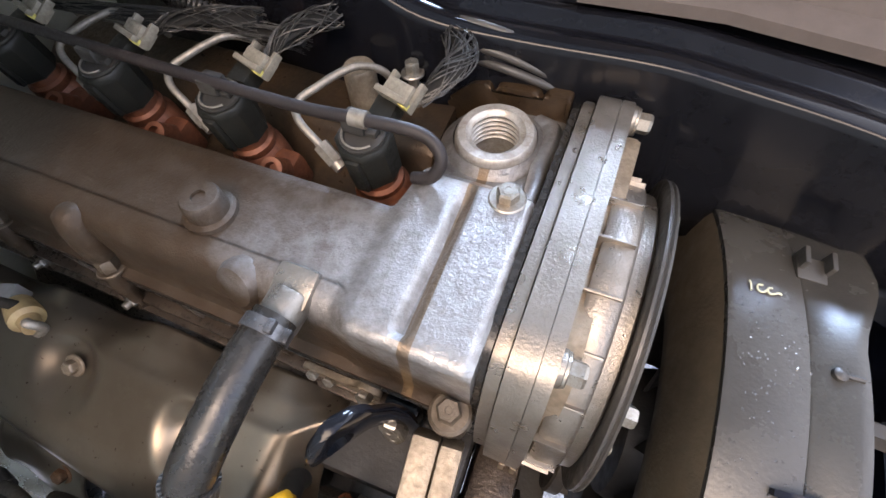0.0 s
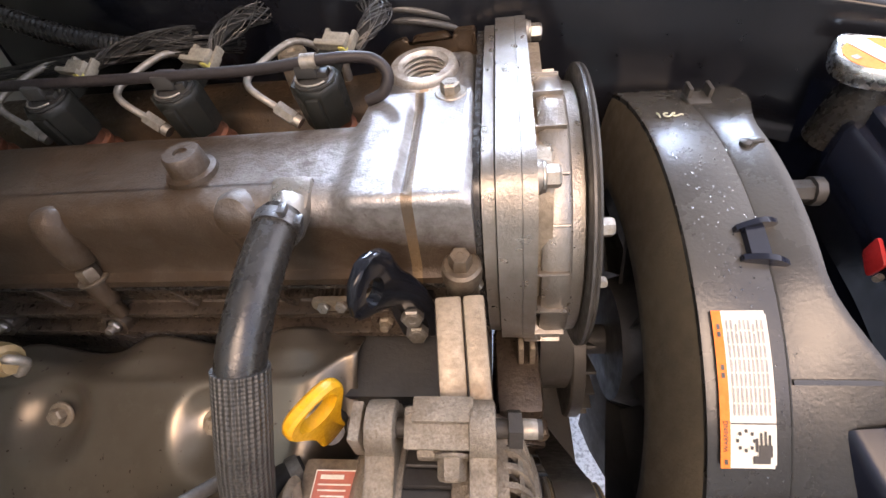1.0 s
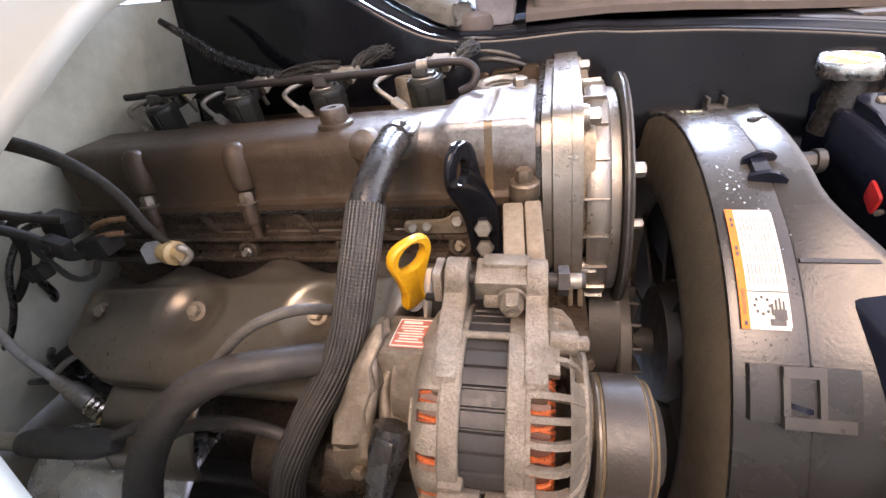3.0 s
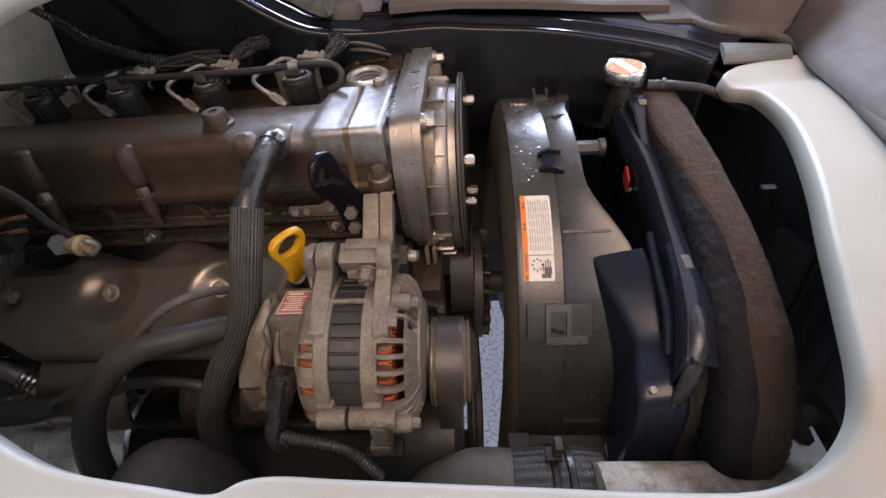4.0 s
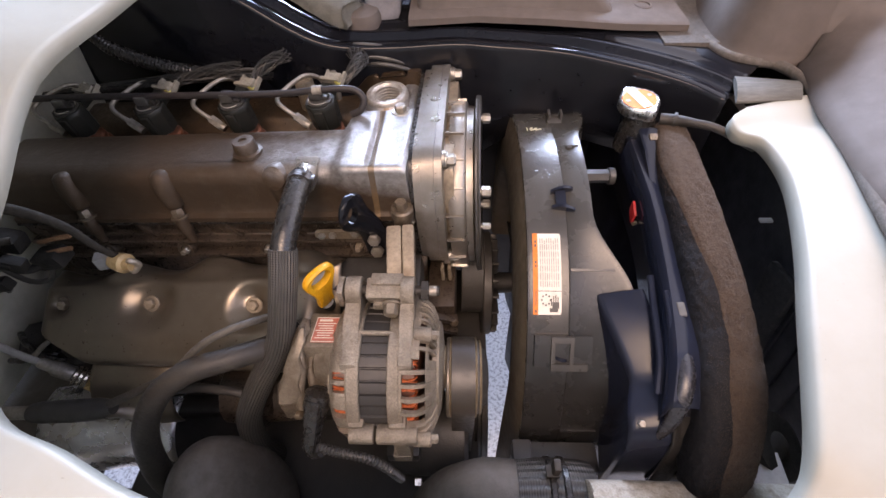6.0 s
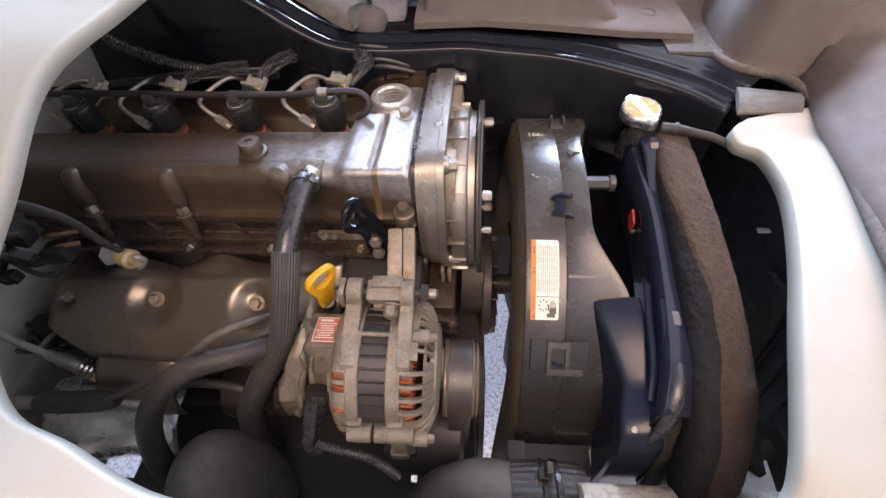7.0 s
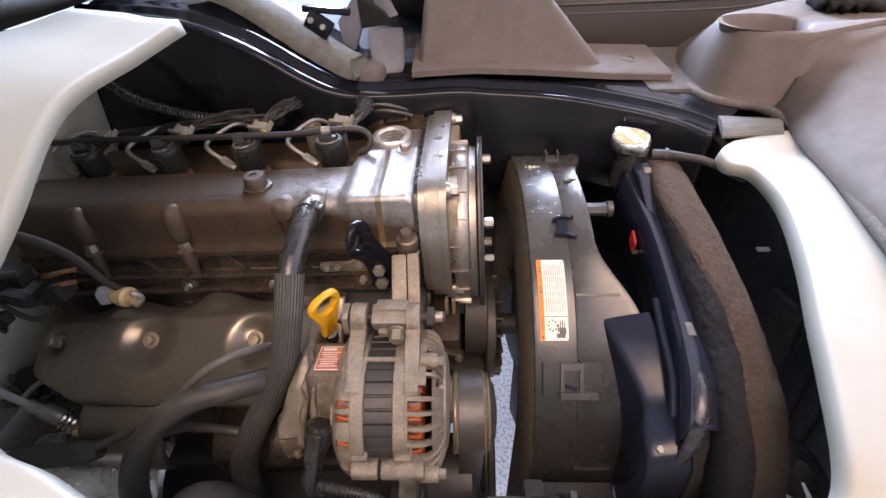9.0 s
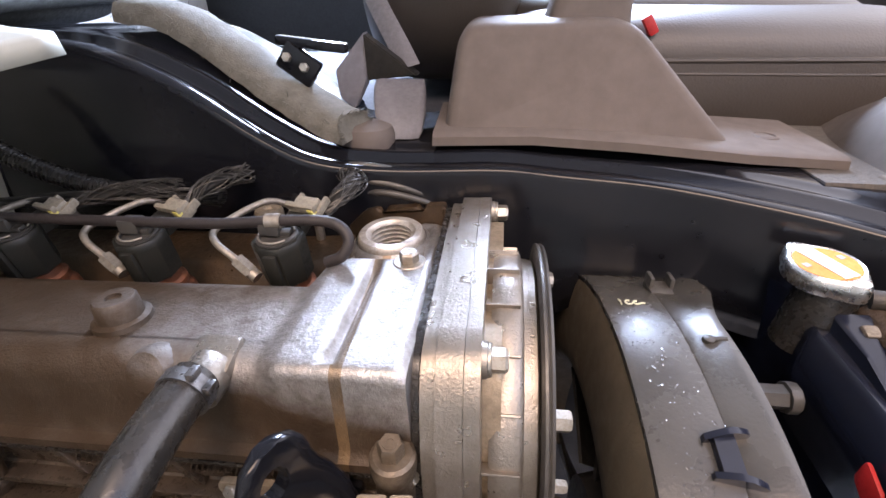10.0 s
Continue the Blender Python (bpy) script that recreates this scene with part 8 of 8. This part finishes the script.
# felt strip and hinge on the raised part of the rail
felt = thing("felt_strip", (-0.2, 0.26, 1.0), "frayed grey sound-deadening felt strip on the rail", "felt strip")
FELT = smooth_path([(-0.30, 0.300, 1.078), (-0.25, 0.285, 1.072), (-0.20, 0.268, 1.050), (-0.15, 0.250, 1.022), (-0.10, 0.234, 0.998), (-0.082, 0.228, 0.992)], 9)
rows = []
for i, p in enumerate(FELT):
    ring = []
    for dx, dy, dz in ((0.0, -0.012, -0.012), (0.0, -0.011, -0.004), (0.0, -0.006, 0.004), (0.004, 0.003, 0.0068), (0.008, 0.012, 0.008), (0.012, 0.024, 0.0072), (0.015, 0.034, 0.005), (0.016, 0.036, -0.003), (0.015, 0.034, -0.010)):
        q = p + Vector((dx, dy, dz))
        end = sstep(len(FELT) - 5, len(FELT) - 1, i)
        q += Vector((0.010 * end * noise.noise(q * 90 + Vector((3, 0, 0))), 0.0015 * noise.noise(q * 60), 0.0014 * noise.noise(q * 75 + Vector((0, 9, 0)))))
        ring.append(q)
    rows.append(ring)
bm = bmesh.new()
ring_loft(bm, rows)
part("strip", bm, CARPET, felt, smooth=60)
frng = random.Random(8)
bm = bmesh.new()
for i in range(420):
    r = rows[-1] if i % 3 == 0 else frng.choice(rows)
    k = frng.randrange(len(r) - 1) if i % 3 == 0 else frng.choice((0, 1, 6, 7))
    p = r[k].lerp(r[k + 1], frng.random())
    d = Vector((frng.uniform(0.2, 1.0) if i % 3 == 0 else frng.uniform(-0.5, 0.5), frng.uniform(-1, 1), frng.uniform(-0.6, 0.8))).normalized()
    h = frng.uniform(0.002, 0.006)
    tube(bm, [p, p + d * h * 0.5 + Vector((0, 0, 0.0006)), p + d * h], 0.00025, 4, 2)
tagged(part("fray", bm, CARPET, felt, "loose grey felt fibres"), kind="stuff")
hg = thing("hinge_bracket", (-0.11, 0.27, 1.03), "black steel hinge bracket on the felt", "hinge")
bm = bmesh.new()
box(bm, (-0.11, 0.265, 1.052), (0.060, 0.012, 0.008), Matrix.Rotation(radians(6), 3, "Y"), 0.002)
box(bm, (-0.122, 0.262, 1.036), (0.034, 0.010, 0.024), Matrix.Rotation(radians(35), 3, "Y"), 0.003)
part("arm", bm, GLOSS, hg)
bolt(hg, (-0.130, 0.257, 1.042), (0, -1, 0.2), 0.007, 0.004)
bolt(hg, (-0.116, 0.257, 1.034), (0, -1, 0.2), 0.007, 0.004)
bm = bmesh.new()
box(bm, (-0.24, 0.62, 0.935), (0.50, 0.70, 0.06), Matrix.Rotation(radians(2), 3, "X"), 0.02)
solo("floor_carpet", bm, surface("pale_grey_carpet", (0.062, 0.067, 0.080), (0.034, 0.036, 0.045), 0.95, 0.0, 60, (0.35, 0.7), 500, 0.003, 0.03), (-0.24, 0.6, 0.905), "pale grey fuzzy carpet behind the hinge", "carpet", kind="structure")

# console with its cup holder
con = thing("cup_holder_console", (0.50, 0.2, 0.955), "taupe plastic console with a round cup holder", "console")
BASE_LINE = [(0.354, 0.207), (0.371, 0.169), (0.433, 0.160), (0.520, 0.150), (0.700, 0.150), (0.700, 0.400), (0.400, 0.400), (0.358, 0.300)]
TOP_LINE = [(0.368, 0.220), (0.386, 0.182), (0.436, 0.173), (0.520, 0.170), (0.690, 0.170), (0.690, 0.330), (0.450, 0.310), (0.384, 0.268)]
CUP = Vector((0.418, 0.222))


def con_ring(f, z, dz=0.0):
    """outline between base (f = 0) and top (f = 1)"""
    ol = [tuple(Vector(a).lerp(Vector(b), f)) for a, b in zip(BASE_LINE, TOP_LINE)]
    return [Vector((x, y, z + dz * sstep(0.44, 0.54, x))) for x, y in rounded(ol, [0.03, 0.03, 0.012, 0.01, 0.01, 0.01, 0.03, 0.04], 6)]


def cup_ring(r, z):
    out = []
    for p in con_ring(1, 0):
        d = (p.xy - CUP).normalized()
        out.append(Vector((CUP.x + d.x * r * 1.12, CUP.y + d.y * r * 0.92, z)))
    return out


bm = bmesh.new()
ring_loft(bm, [con_ring(-0.20, 0.958), con_ring(-0.18, 0.963), con_ring(-0.03, 0.966), con_ring(0.05, 0.970), con_ring(0.9, 1.028, 0.012), con_ring(1.0, 1.034, 0.014), con_ring(1.12, 1.036, 0.015),
               cup_ring(0.047, 1.037), cup_ring(0.044, 1.034), cup_ring(0.039, 1.000), cup_ring(0.036, 0.985), cup_ring(0.004, 0.984)])
part("body", bm, TRIM, con, smooth=40)
bm = bmesh.new()
rows = []
for (x0, y0), (x1, y1, z1) in zip(((0.440, 0.161), (0.433, 0.155), (0.409, 0.058), (0.392, -0.050), (0.365, -0.26)), ((0.442, 0.1705, 1.024), (0.470, 0.1695, 1.036), (0.53, 0.160, 1.047), (0.60, 0.12, 1.06), (0.68, -0.08, 1.08))):
    b, t = Vector((x0, y0, 0.972)), Vector((x1, y1, z1))
    rows.append([Vector((x0 - 0.007, y0, 0.956)), Vector((x0 - 0.006, y0, 0.964)), Vector((x0 - 0.002, y0, 0.968)), b, b.lerp(t, 0.35), b.lerp(t, 0.7), t, t + Vector((0.01, 0.012, 0.001)), Vector((max(x1 + 0.02, 0.69), y1 + 0.02, 0.99)), Vector((0.69, y0, 0.956))])
ring_loft(bm, rows)
part("side_wall", bm, TRIM, con, smooth=50)
bm = bmesh.new()
pillow(bm, (0.545, 0.262, 1.052), (0.055, 0.036, 0.012), 0.7, 26)
for v in bm.verts:
    v.co += Vector((0, 0, 1)) * (0.004 * math.sin(v.co.x * 420 + 3 * math.sin(v.co.y * 90)) + noise.noise(v.co * 60) * 0.004)
part("gaiter", bm, TAPE, con, "black folded lever gaiter", smooth=60)
# edge trim between console and painted floor
bm = bmesh.new()
tube(bm, [(0.345, 0.215, 0.964), (0.358, 0.180, 0.962), (0.380, 0.168, 0.960), (0.409, 0.164, 0.958), (0.421, 0.140, 0.957), (0.420, 0.112, 0.957), (0.405, 0.025, 0.957), (0.396, -0.018, 0.956), (0.375, -0.11, 0.955), (0.35, -0.24, 0.952)], 0.0058, 10, uv=True)
WEAVE = surface("woven_edge_trim", (0.115, 0.098, 0.082), (0.060, 0.050, 0.041), 0.85, 0.0, 160, (0.35, 0.65), 700, 0.0016)
solo("edge_trim", bm, WEAVE, (0.45, 0.04, 0.95), "grey-brown woven edge trim round the console", "edge trim")
# flat rubber patch that laps over the corner of the painted floor
bm = bmesh.new()
rows = []
for k in np.linspace(0, 1, 9):
    a, b = Vector((0.351, 0.133, 0)).lerp(Vector((0.413, 0.122, 0)), k), Vector((0.338, 0.090, 0)).lerp(Vector((0.404, 0.093, 0)), k)
    rows.append([Vector((*a.xy, 0.956)), Vector((*a.xy, 0.9605)), Vector((*a.lerp(b, 0.45).xy, 0.9625)), Vector((*a.lerp(b, 0.9).xy, 0.9585)), Vector((*b.xy, 0.9555)), Vector((*b.xy, 0.953))])
ring_loft(bm, rows)
solo("rubber_patch", bm, surface("grey_foam_rubber", (0.105, 0.098, 0.084), (0.055, 0.052, 0.044), 0.7, 0.0, 60, (0.35, 0.7), 500, 0.0006, stretch=(0.2, 1, 1)), (0.375, 0.11, 0.953), "grey rubber patch lapped over the floor corner", "rubber patch")
bm = bmesh.new()
rows = []
for x in np.linspace(0.295, 0.39, 8):
    rows.append([Vector((x, 0.196, 0.962)), Vector((x, 0.199, 0.9675)), Vector((x, 0.36, 0.972)), Vector((x, 0.36, 0.962))])
ring_loft(bm, rows)
solo("woven_mat", bm, surface("woven_mat", (0.085, 0.070, 0.056), (0.040, 0.033, 0.027), 0.9, 0.0, 220, (0.35, 0.65), 500, 0.002), (0.34, 0.25, 0.966), "brown woven floor mat beside the console", "mat")

# raised seat base at the rear of the opening
bm = bmesh.new()
pillow(bm, (-0.62, 0.25, 1.16), (0.20, 0.30, 0.11), 0.35)
up = thing("raised_seat", (-0.6, 0.2, 1.05), "underside of a raised seat in ribbed black fabric", "seat")
part("cushion", bm, FABRIC, up, smooth=80)
for i, (z, dx) in enumerate(((1.085, 0.004), (1.125, 0.0), (1.170, 0.002), (1.215, 0.012))):
    bm = bmesh.new()
    tube(bm, [(-0.425 - dx, -0.04, z), (-0.421 - dx, 0.10, z + 0.004), (-0.420 - dx, 0.25, z - 0.003), (-0.421 - dx, 0.40, z + 0.003), (-0.426 - dx, 0.53, z)], [0.006, 0.012, 0.013, 0.012, 0.006], 12)
    part("fold", bm, FABRIC, up)
bm = bmesh.new()
box(bm, (-0.415, 0.14, 1.052), (0.012, 0.16, 0.014), bevel=0.003)
part("slide_bar", bm, DARK, up, "black steel slide under the seat")
